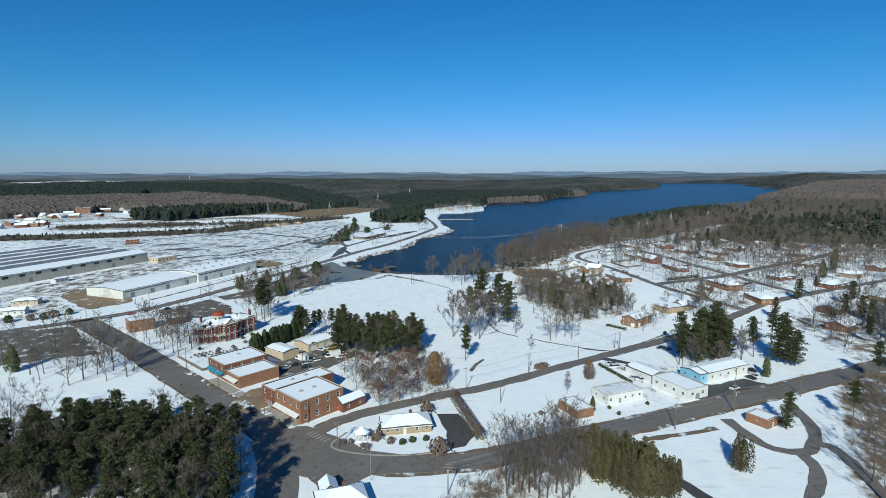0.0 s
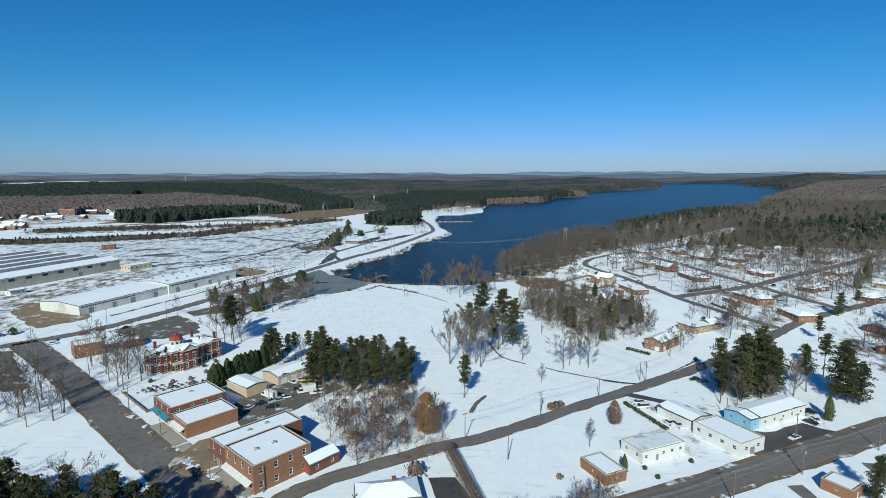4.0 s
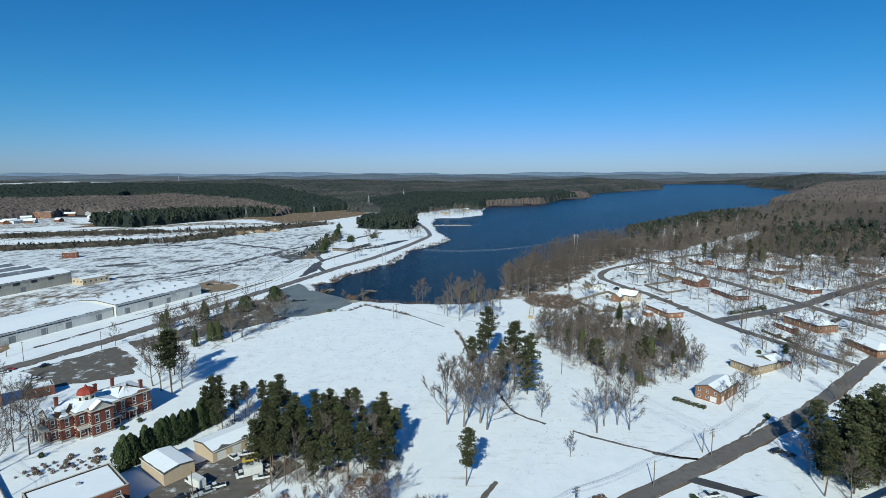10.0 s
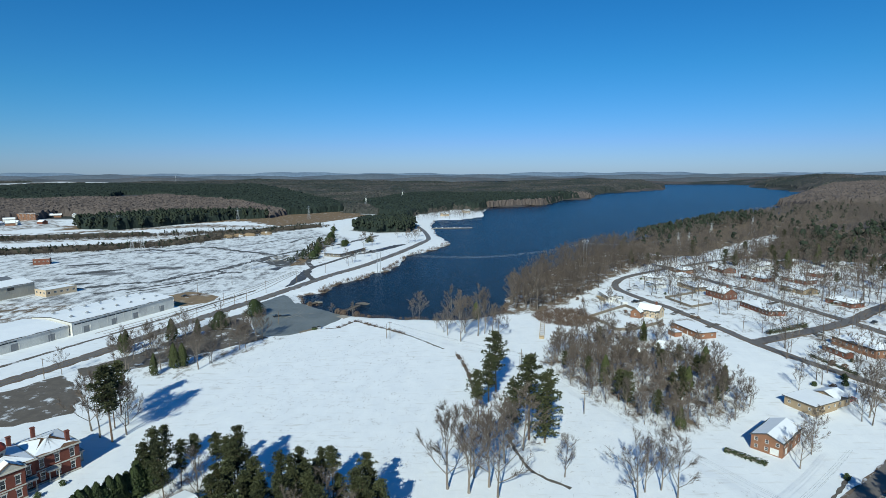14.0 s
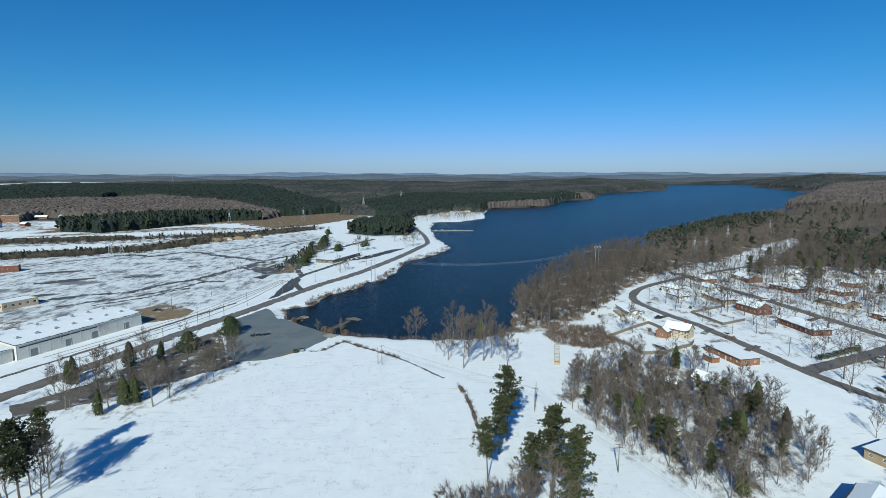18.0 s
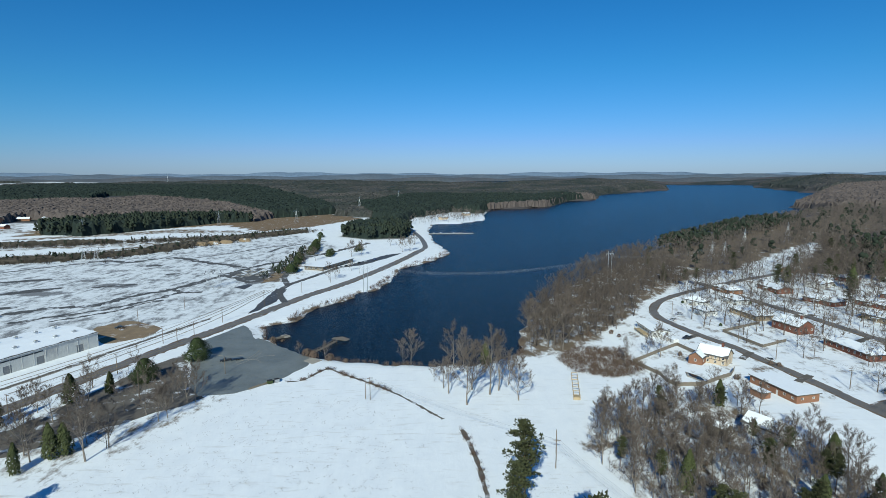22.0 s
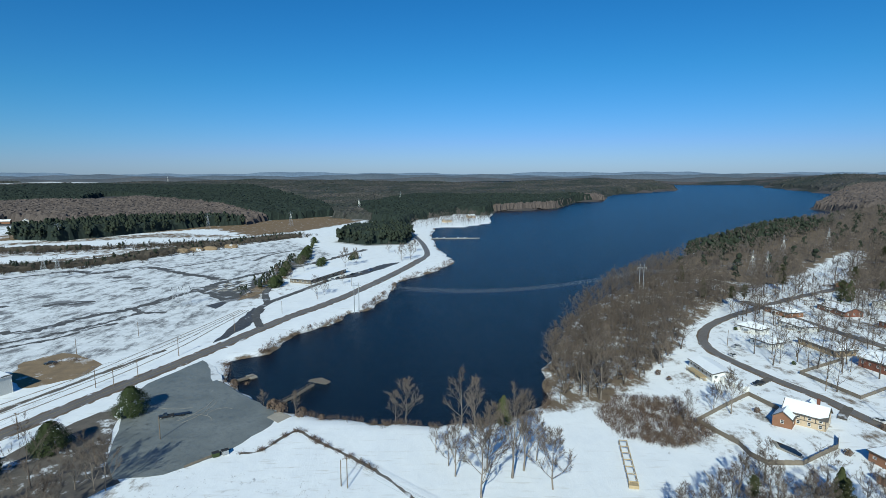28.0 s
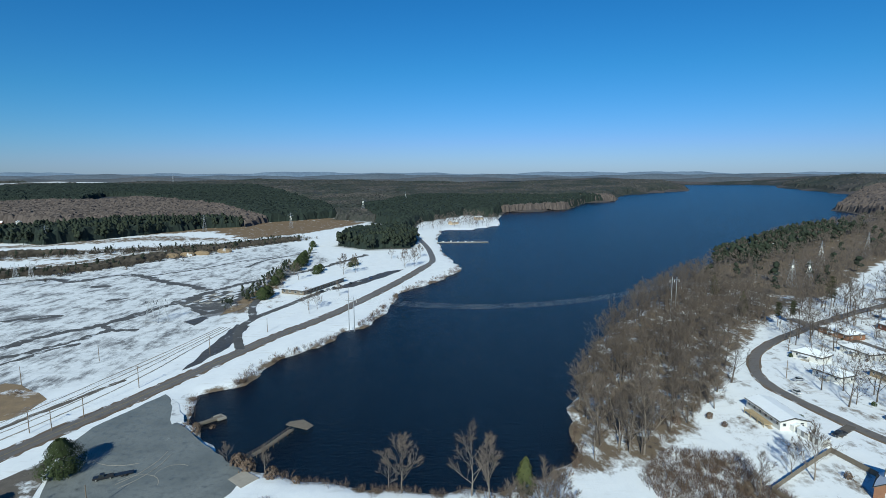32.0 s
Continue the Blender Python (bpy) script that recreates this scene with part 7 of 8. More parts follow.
def wire(g, p, q, sag, r=0.03, n=10):
    """A sagging three-sided cord as one connected run."""
    p, q = Vector(p), Vector(q)
    d = (q - p).normalized()
    a = Vector((-d.y, d.x, 0)).normalized() * r
    k = len(g.v)
    for i in range(n + 1):
        t = i / n
        c = p.lerp(q, t) - Vector((0, 0, 4 * sag * t * (1 - t)))
        g.v += [tuple(c + a), tuple(c - a), tuple(c + Vector((0, 0, 1.7 * r)))]
    for i in range(n):
        b = k + 3 * i
        g.f += [(b + j, b + (j + 1) % 3, b + 3 + (j + 1) % 3, b + 3 + j) for j in range(3)]


RUNS = [[(6, 222), (35, 241), (61, 256), (86, 273), (120, 300)], [(-98.6, 225.2), (-122.6, 248), (-150, 268), (-165, 290)], [(45, 172), (78, 186), (106, 200), (140, 214), (180, 232)], [(-2.1, 147.2), (45, 172)],
        [(-27.5, 440), (36, 388), (54, 345), (86, 273)], [(-160, 425), (-145.8, 470.2), (-147.7, 515.7), (-131.9, 556.9), (-120, 600)], [(154.3, 501.6), (158, 475.8), (166, 440), (170, 405)]]
for run in RUNS:
    b = tagged(base("power_line", run[0][0], run[0][1], 0), "thin sagging power lines between wooden poles", "power line", "power lines")
    for s, z in ((-0.9, 9.2), (0.0, 9.3), (0.9, 9.2), (0.0, 7.6)):
        g = Geo()
        for p, q in zip(run, run[1:]):
            wire(g, (p[0] + s - run[0][0], p[1] - run[0][1], height(*p) + z), (q[0] + s - run[0][0], q[1] - run[0][1], height(*q) + z), 0.9, 0.022, 8)
        part("wire", g, WIRE, b)



def lattice(x, y, h, turn, wide=3.0, arms=2, label="grey lattice transmission tower"):
    b = tagged(base("transmission_tower", x, y, height(x, y), turn), label, "pylon", "transmission towers")
    r = 0.09 * max(1.0, h / 20)
    top = wide * 0.16
    legs = [(sx, sy) for sx in (-1, 1) for sy in (-1, 1)]
    for sx, sy in legs:
        g = Geo()
        g.tube((sx * wide, sy * wide, -0.5), (sx * top, sy * top, h * 0.8), r, r * 0.8, 4, False)
        g.tube((sx * top, sy * top, h * 0.8), (sx * 0.1, sy * 0.1, h), r * 0.8, r * 0.6, 4, False)
        part("leg", g, METAL, b)
    g = Geo()
    n = 6
    for i in range(n):
        z0, z1 = h * 0.8 * i / n, h * 0.8 * (i + 1) / n
        w0, w1 = wide + (top - wide) * i / n, wide + (top - wide) * (i + 1) / n
        for ax in (0, 1):
            for s in (-1, 1):
                a, c = ((-w0, s * w0, z0), (w1, s * w1, z1)) if ax == 0 else ((s * w0, -w0, z0), (s * w1, w1, z1))
                e, f = ((w0, s * w0, z0), (-w1, s * w1, z1)) if ax == 0 else ((s * w0, w0, z0), (s * w1, -w1, z1))
                g.tube(a, c, r * 0.55, r * 0.55, 3, False)
                g.tube(e, f, r * 0.55, r * 0.55, 3, False)
    part("bracing", g, METAL, b)
    for k in range(arms):
        z = h * (0.8 + 0.1 * k) if arms > 1 else h * 0.85
        g = Geo()
        L = h * 0.2 * (1 - 0.25 * k)
        g.tube((-L, 0, z), (L, 0, z), r * 0.7, r * 0.7, 4)
        g.tube((-L, 0, z), (0, 0, z + h * 0.06), r * 0.5, r * 0.5, 3)
        g.tube((L, 0, z), (0, 0, z + h * 0.06), r * 0.5, r * 0.5, 3)
        c = part("crossarm", g, METAL, b)
        for s in (-1, 1):
            g = Geo()
            g.lathe([(0.1, z - 1.4), (0.16, z - 1.2), (0.16, z - 0.2), (0.06, z)], 6, s * L * 0.95, 0)
            part("insulator", g, GLASS, c)


for x, y, h, a, w in ((-349, 766, 20, 20, 3), (-338, 768, 20, 20, 3), (-182, 659, 15.5, 20, 3.2), (-176, 662, 15.5, 20, 3.2), (-520, 1032, 25, 40, 3), (-385, 1193, 25, 40, 3), (-260, 1236, 26, 40, 3), (262, 746, 22, 20, 3), (272, 742, 22, 20, 3),
                      (-1960, 4250, 75, 40, 5), (-190, 1560, 34, 40, 4), (-120, 1900, 36, 40, 4), (340, 830, 24, 30, 3), (420, 880, 24, 30, 3), (-640, 700, 22, 30, 3), (-560, 640, 20, 30, 3)):
    lattice(x, y, h, a, w)


def tall_poles(x, y, h, label):
    b = tagged(base("transmission_pole", x, y, height(x, y), 10), label, "pylon", "tall transmission poles")
    for s in (-1.5, 1.5):
        g = Geo()
        g.tube((s, 0, -1), (s, 0, h), 0.3, 0.17, 8)
        part("post", g, METAL, b)
    g = Geo()
    g.box(-3.2, -0.1, h - 2.0, 3.2, 0.1, h - 1.8)
    c = part("crossarm", g, METAL, b)
    for s in (-3.0, 0, 3.0):
        g = Geo()
        g.lathe([(0.1, h - 3.4), (0.16, h - 3.2), (0.16, h - 2.2), (0.06, h - 2.0)], 6, s, 0)
        part("insulator", g, WHITE, c)
    return b


tall_poles(-56, 644.5, 22, "pair of tall pale transmission poles on the shore")
tall_poles(137, 660, 25, "pair of tall pale transmission poles among bare trees")
b = tagged(base("transmission_cables", 0, 0, 0), "pale transmission cables sagging across the lake", "power line")
for s in (-5.0, -2.5, 0.0, 2.5, 5.0):
    g = Geo()
    wire(g, (-179 + s * 0.3, 660 + s, 13.5), (-56 + s * 0.2, 644.5 + s, 19), 3.5, 0.018, 10)
    wire(g, (-56 + s * 0.2, 644.5 + s, 19), (137 + s * 0.2, 660 + s, 24), 9.0, 0.018, 18)
    wire(g, (137 + s * 0.2, 660 + s, 24), (267 + s * 0.3, 744 + s, 20), 4.0, 0.018, 10)
    part("cable", g, WIRE, b)


# ---- vehicles ----
def vehicle_master(kind, paint, label):
    b = tagged(base(kind, 0, 0, 0), label, "car" if kind == "car" else kind.replace("_", " "), "parked vehicles")
    L = {"car": 4.6, "pickup_truck": 5.5, "van": 5.4, "box_truck": 7.5}[kind]
    prof = {"car": [(0, 0.35), (0, 0.72), (0.9, 0.86), (1.15, 0.88), (3.85, 0.92), (4.55, 0.86), (4.6, 0.4)],
            "pickup_truck": [(0, 0.45), (0, 0.98), (1.4, 1.08), (3.1, 1.08), (3.1, 1.02), (5.45, 1.02), (5.5, 0.5)],
            "van": [(0, 0.4), (0, 0.95), (0.9, 1.1), (1.0, 1.12), (5.3, 1.12), (5.4, 0.5)],
            "box_truck": [(0, 0.5), (0, 1.2), (0.5, 1.3), (2.0, 1.3), (2.0, 0.85), (7.5, 0.85), (7.5, 0.5)]}[kind]
    cab = {"car": [(1.2, 0.88), (1.85, 1.42), (3.2, 1.45), (3.95, 0.92)], "pickup_truck": [(1.45, 1.08), (1.95, 1.72), (2.95, 1.74), (3.08, 1.08)],
           "van": [(0.95, 1.12), (1.7, 1.9), (5.1, 1.95), (5.3, 1.12)], "box_truck": [(0.5, 1.3), (0.85, 2.1), (1.9, 2.15), (1.95, 1.3)]}[kind]
    w = 0.9 if kind != "box_truck" else 1.1

    def side(pts, w0, w1, mat, name):
        g = Geo()
        lo = min(p[1] for p in pts)
        hi = max(p[1] for p in pts)
        ww = [w0 + (w1 - w0) * (p[1] - lo) / (hi - lo) for p in pts]
        n = len(pts)
        g.v = [(p[0] - L / 2, -k, p[1]) for p, k in zip(pts, ww)] + [(p[0] - L / 2, k, p[1]) for p, k in zip(pts, ww)]
        g.f = [tuple(range(n)), tuple(range(2 * n - 1, n - 1, -1))] + [(i, n + i, n + (i + 1) % n, (i + 1) % n) for i in range(n)]
        return part(name, g, mat, b)

    side(prof, w, w * 0.95, paint, "body")
    side(cab, w * 0.94, w * 0.76, GLASS, "glasshouse")
    g = Geo()
    a, c = cab[1], cab[2]
    g.box(a[0] - L / 2 - 0.02, -w * 0.77, a[1] - 0.03, c[0] - L / 2 + 0.02, w * 0.77, c[1] + 0.04)
    part("roof", g, paint, b)
    if kind == "pickup_truck":
        g = Geo()
        g.box(0.5, -0.72, 0.99, 2.6, 0.72, 1.035)
        part("cargo_bed", g, RUBBER, b)
    if kind == "box_truck":
        g = Geo()
        g.box(-1.6, -1.15, 0.9, 3.75, 1.15, 3.1)
        part("cargo_box", g, WHITEWALL, b)
    for sx in (-L / 2 + 0.85, L / 2 - 0.95):
        for sy in (-1, 1):
            g = Geo()
            g.tube((sx, sy * (w - 0.2), 0.34), (sx, sy * (w + 0.02), 0.34), 0.34, 0.34, 12)
            t = part("wheel", g, RUBBER, b)
            g = Geo()
            g.tube((sx, sy * (w + 0.021), 0.34), (sx, sy * (w + 0.035), 0.34), 0.2, 0.18, 8)
            part("rim", g, METAL, t)
    for sy in (-0.62, 0.62):
        g = Geo()
        g.box(-L / 2 - 0.02, sy * w - 0.15, 0.6, -L / 2 + 0.05, sy * w + 0.15, 0.74)
        part("headlight", g, WHITE, b)
        g = Geo()
        g.box(L / 2 - 0.06, sy * w - 0.14, 0.66, L / 2 + 0.015, sy * w + 0.14, 0.8)
        part("tail_light", g, PAINT[3], b)
    return b


VEH = {"w": vehicle_master("car", PAINT[0], "white parked car with snow around it"), "k": vehicle_master("car", PAINT[1], "black parked car on the snow"), "s": vehicle_master("car", PAINT[2], "silver parked car beside other vehicles"),
       "r": vehicle_master("car", PAINT[3], "red parked car on the lot"), "b": vehicle_master("car", PAINT[4], "dark blue car parked in snow"), "P": vehicle_master("pickup_truck", PAINT[0], "white parked pickup truck"),
       "K": vehicle_master("pickup_truck", PAINT[1], "black parked pickup truck"), "V": vehicle_master("van", PAINT[0], "white van parked beside hedge"), "Y": vehicle_master("van", PAINT[5], "bright yellow parked van"),
       "T": vehicle_master("box_truck", PAINT[0], "white box truck with a tall cargo box")}
CARS = [("T", -71.5, 257.5, -35), ("k", -72.6, 250.7, 40), ("s", -66.5, 253.7, 40), ("P", -62.9, 274.7, 20), ("Y", -58.5, 272.8, 50), ("T", -57.7, 262.7, 30), ("P", -53.2, 261, 20), ("w", -66, 272.6, 140), ("k", -67.5, 247.8, 30), ("w", -76, 246.5, 60),
        ("P", 74.7, 250.6, 10), ("V", 74.9, 246.6, 10), ("k", 108.1, 274.8, 5), ("b", 110.2, 272.4, 5), ("w", 79.8, 233.2, 110), ("P", 81.9, 231.2, 110), ("s", 133.1, 241, 120), ("k", 136.3, 242.3, 120), ("w", 133.8, 235.3, 100), ("k", 130.8, 233.2, 120), ("w", 117.6, 221.8, 25),
        ("k", -76.6, 201.3, 137), ("r", -203.1, 344.2, 40), ("w", -199.4, 348.7, 40), ("w", -208.3, 327.4, 40), ("s", -211.4, 333.6, 130), ("k", -186.4, 357, 60), ("w", 138.8, 543.6, -80), ("w", 153.6, 473.6, -75), ("K", 130.9, 507.9, 20), ("s", 148, 556.8, 10),
        ("P", -65, 256, 30), ("K", -61, 266, 25), ("w", -53.4, 266, 140), ("Y", -60, 271, 20), ("s", -70, 253, 120), ("P", -56.5, 268.5, 130), ("r", -199, 352, 40), ("w", -178.6, 340, 60), ("k", -188, 545, 30), ("K", -103, 486.5, 25), ("k", -97, 746, 60), ("s", -93.5, 752, 60), ("k", -90, 758, 60), ("w", -86, 766, 60), ("k", -80, 776, 60), ("s", -74, 784, 60), ("b", -66, 796, 60), ("k", 118, 190, 130), ("w", 222, 553, 10), ("s", 205, 434, 30), ("k", 250, 455, 25), ("w", 224, 404, 10), ("r", 160, 352, 30)]
for k, x, y, a in CARS:
    lift = 0.1
    if x > 95 and y > 300:
        lift = 0.33
    stand(VEH[k], x, y, a, lift)
b = tagged(base("boat_trailer", -98.2, 488.8, 0.1, 25), "long black flatbed trailer behind a truck", "trailer")
g = Geo()
g.box(-2.6, -0.95, 0.5, 2.6, 0.95, 0.68)
g.tube((-2.6, 0, 0.55), (-4.0, 0, 0.5), 0.08, 0.06, 6)
part("deck", g, PAINT[1], b)
for sx in (-0.5, 0.5):
    for sy in (-1, 1):
        g = Geo()
        g.tube((sx, sy * 0.97, 0.32), (sx, sy * 1.15, 0.32), 0.32, 0.32, 10)
        part("wheel", g, RUBBER, b)


# ---- hedges, shrubs, brambles ----
def hedge(pts, w, h, mat, label, density=26, size=0.35):
    rnd = random.Random(int(pts[0][0] * 10))
    line = smooth_line(pts, 1.0)
    b = tagged(base("hedge", line[0].x, line[0].y, height(line[0].x, line[0].y)), label, "hedge")
    core, leaf = Geo(), Geo()
    o = b.location
    for p, q in zip(line, line[1:]):
        z = height(p.x, p.y) - o.z
        core.tube((p.x - o.x, p.y - o.y, z + h * 0.3), (q.x - o.x, q.y - o.y, z + h * 0.3), w * 0.22, w * 0.22, 5)
        for i in range(density):
            t, a = rnd.random(), rnd.uniform(0, math.pi)
            c = p.lerp(q, t)
            r = rnd.uniform(0.75, 1.1)
            d = (q - p).normalized()
            off = math.cos(a) * w / 2 * r
            pos = Vector((c.x - d.y * off - o.x, c.y + d.x * off - o.y, z + h * (0.12 + 0.85 * math.sin(a) * r)))
            flake(leaf, pos, Vector((-d.y * math.cos(a), d.x * math.cos(a), math.sin(a) + 0.2)).normalized(), size, rnd)
    part("stem_core", core, BARK, b)
    part("foliage", leaf, mat, b)


hedge([(0.5, 213), (5, 195), (9.5, 177.5)], 3.4, 4.4, BRAMBLE, "tall brown winter hedge beside the parking strip", 150, 0.2)
hedge([(69.6, 250.6), (73.5, 239), (77.1, 228.3)], 1.6, 1.3, GLOSSLEAF, "low clipped green hedge beside parked cars")
hedge([(176, 434.5), (190, 441), (207, 449.5)], 3.0, 2.4, GLOSSLEAF, "long dark green hedge along the cross street", 34)
hedge([(92.5, 316.8), (97, 312), (101, 307.8)], 2.2, 1.5, GLOSSLEAF, "green shrub row before the brick house")
hedge([(181, 376), (176, 400)], 1.6, 1.2, GLOSSLEAF, "low dark hedge along the street", 20)
SHRUBS = [leafy_kind("shrub", 60, 1.6, 1.1, GLOSSLEAF, "round dark green shrub in the snow", lambda t: math.sin(math.pi * min(0.98, 0.25 + 0.7 * t)) ** 0.6, 160, 0.26, "shrubs", 0.02),
          leafy_kind("shrub", 61, 1.6, 1.2, BRAMBLE, "bare brown shrub in the snow", lambda t: math.sin(math.pi * min(0.98, 0.3 + 0.6 * t)) ** 0.6, 160, 0.24, "shrubs", 0.02)]
for ob in SHRUBS:
    ob["category"] = "shrub"
for x, y, k, s in ((-21, 176.7, 1, 1.3), (-17, 176, 0, 1.2), (-13.8, 177.4, 0, 1.2), (-9.2, 178.6, 0, 1.1), (-24.6, 185.2, 0, 2.0), (-26.2, 178.8, 1, 2.0), (-28.4, 172.8, 1, 1.2), (-34.3, 176.4, 1, 1.0), (-37, 176.4, 1, 1.0), (-30, 174, 1, 0.9), (-4.7, 169.5, 1, 3.2), (-9.8, 200.3, 1, 2.6),
                   (116.3, 483.5, 1, 1.2), (160.9, 532.2, 0, 1.0), (125.8, 520.5, 0, 1.2), (126.4, 451.5, 1, 1.2), (151, 468.2, 1, 1.2), (153.5, 466.1, 1, 1.2), (83.7, 524.4, 1, 1.6), (96.9, 527, 1, 1.3), (99, 520, 1, 1.0), (-118, 273.2, 1, 1), (-108.8, 285.3, 1, 1), (-122.5, 264.1, 1, 1),
                   (-108.5, 271.2, 1, 1.2), (-112, 277, 1, 1), (-116, 268, 1, 1), (-103, 264, 1, 1.6), (-106, 259, 1, 1.6), (-128, 274, 0, 1), (-110, 299, 0, 1), (-113, 293, 0, 1), (-267, 325.8, 0, 2.8), (-257, 331, 1, 2.4), (-251, 333.5, 0, 2.4), (-248.7, 340, 1, 2.6), (-243, 345.5, 0, 2.4),
                   (40, 246, 1, 1.6), (42, 247, 1, 1.6), (44, 248.4, 1, 1.4), (120, 300, 0, 1.1), (190, 392, 0, 1), (178, 388, 1, 1.5), (181, 384, 1, 1.4), (172, 372, 0, 1.6), (168, 366, 0, 1.4), (160, 362, 1, 1.6), (155, 366, 0, 1.2), (-118, 760, 0, 1.8), (-95, 860, 0, 3.0), (-64, 520, 1, 1.2),
                   (-62, 493, 1, 2.2), (-66, 496, 1, 2.4), (-53, 488, 1, 2.0), (-45, 486, 1, 1.2), (-90, 519, 1, 1.8), (-86, 523, 1, 1.5), *[(-127 + 3.1 * (i % 7) + 0.9 * (i // 7), 262 + 2.4 * (i // 7) + 0.9 * (i % 7), 1, 0.35 + 0.1 * (i % 4)) for i in range(28)], (33, 198, 1, 1), (62, 198, 0, 0.8), (60, 203, 0, 0.8), (76, 207, 0, 0.8)):
    stand(SHRUBS[k], x, y, trees_rnd.uniform(0, 360), 0.0, s)


def thicket(name, label, places, h, mat, seed, stems=9, wide=1.4, w=0.1):
    """Tangled stems in one mesh."""
    rnd = np.random.default_rng(seed)
    places = np.array(places)
    zz, dd = land(places[:, 0], places[:, 1])
    keep = zz > LEVEL - 0.1
    places, zz = places[keep], zz[keep]
    n = len(places) * stems
    p = np.repeat(np.column_stack([places, zz]), stems, 0) + np.column_stack([rnd.normal(0, wide * 0.5, (n, 2)), np.zeros(n)])
    top = p + np.column_stack([rnd.normal(0, wide * 0.6, (n, 2)), rnd.uniform(0.35, 1.0, n) * h])
    side = np.column_stack([rnd.normal(0, 1, (n, 2)), np.zeros(n)])
    side = side / np.linalg.norm(side, axis=1, keepdims=True) * w
    mid = (p + top) / 2 + side * 4
    V = np.stack([p - side, p + side, top, mid - side, mid + side, top + side * 9 + [0, 0, -0.2]], 1).reshape(-1, 3)
    i = np.arange(n) * 6
    m = bpy.data.meshes.new(name)
    m.from_pydata(V.tolist(), [], np.concatenate([np.stack([i, i + 1, i + 2], 1), np.stack([i + 3, i + 4, i + 5], 1)]).tolist())
    m.materials.append(mat)
    return tagged(new(name, m), label, "brush", kind="stuff")


def along(pts, count, width, seed):
    rnd = np.random.default_rng(seed)
    line = np.array([tuple(p) for p in smooth_line(pts, 4.0)])
    return line[rnd.integers(0, len(line), count)] + rnd.normal(0, width, (count, 2))


thicket("brambles", "tangled brown brambles on the slope above the lake", spread(BARE[2][0], 800, 31), 2.6, BRAMBLE, 31, 12, 1.3, 0.05)
thicket("undergrowth", "brown undergrowth beneath the bare trees", np.concatenate([spread(BARE[0][0], 700, 32), spread(SHORE_WOOD, 650, 33), spread(BARE[3][0], 260, 34), spread(BARE[4][0], 160, 35)]), 2.8, BRAMBLE, 32, 8, 1.6, 0.06)
thicket("shore_brush", "brown brush along the lake shore", np.concatenate([along([(-44, 700), (-52, 652), (-68, 622), (-88, 588), (-91, 560)], 200, 1.6, 36), along([(-50, 488), (-20, 482), (20, 482), (40, 494), (46, 520)], 130, 1.0, 37), along([(-104, 548), (-92, 521)], 40, 1.2, 38),
                                                                            along([(8, 852), (0, 815), (-30, 760), (-38, 720)], 160, 2.5, 39)]), 2.6, BRAMBLE, 33, 10, 1.0, 0.06)
thicket("yard_brush", "dark brown brush belt behind the rail yard", np.concatenate([along([(-640, 740), (-520, 760), (-430, 798), (-395, 812), (-348, 845), (-312, 925), (-272, 1001), (-211, 1077)], 2300, 11.0, 40), along([(-620, 880), (-430, 940), (-300, 1000)], 500, 10, 45)]), 5.0, DARKBRUSH, 34, 12, 2.4, 0.2)
thicket("street_brush", "brown brush and saplings beside the streets", np.concatenate([spread(BARE[6][0], 260, 51), spread([(112, 140), (143, 196), (180, 243), (260, 275), (260, 150)], 700, 52), spread([(-6, 132), (30, 138), (40, 158), (36, 168), (12, 164), (-4, 148)], 200, 53), spread([(-340, 330), (-262, 318), (-240, 350), (-290, 395), (-330, 400)], 160, 54)]), 2.6, BRAMBLE, 37, 8, 1.6, 0.06)
thicket("bank_brush", "rust-brown brush on the bank and along ditches", np.concatenate([along([(-145, 684), (-146, 740), (-150, 800), (-154, 870)], 260, 3.0, 61), along([(-66, 460), (-59.6, 462), (-52, 475.3), (-44.6, 469.8), (-20.4, 449.2)], 120, 0.5, 62), along([(8.3, 414), (12.3, 391), (14.1, 361.6)], 60, 0.5, 63), along([(-186, 545), (-180, 550)], 30, 1.6, 64)]), 1.6, BRAMBLE, 38, 8, 1.0, 0.06)
thicket("grass_tufts", "dry grass tufts poking through the snow", np.concatenate([spread([(-90, 455), (-20, 440), (0, 360), (-5, 300), (-90, 330), (-110, 380)], 900, 41), spread([(20, 260), (90, 290), (60, 330), (40, 400), (20, 400)], 300, 42), spread([(95, 485), (130, 500), (112, 508), (100, 530)], 160, 43)]), 0.35, BRAMBLE, 35, 5, 0.9, 0.03)


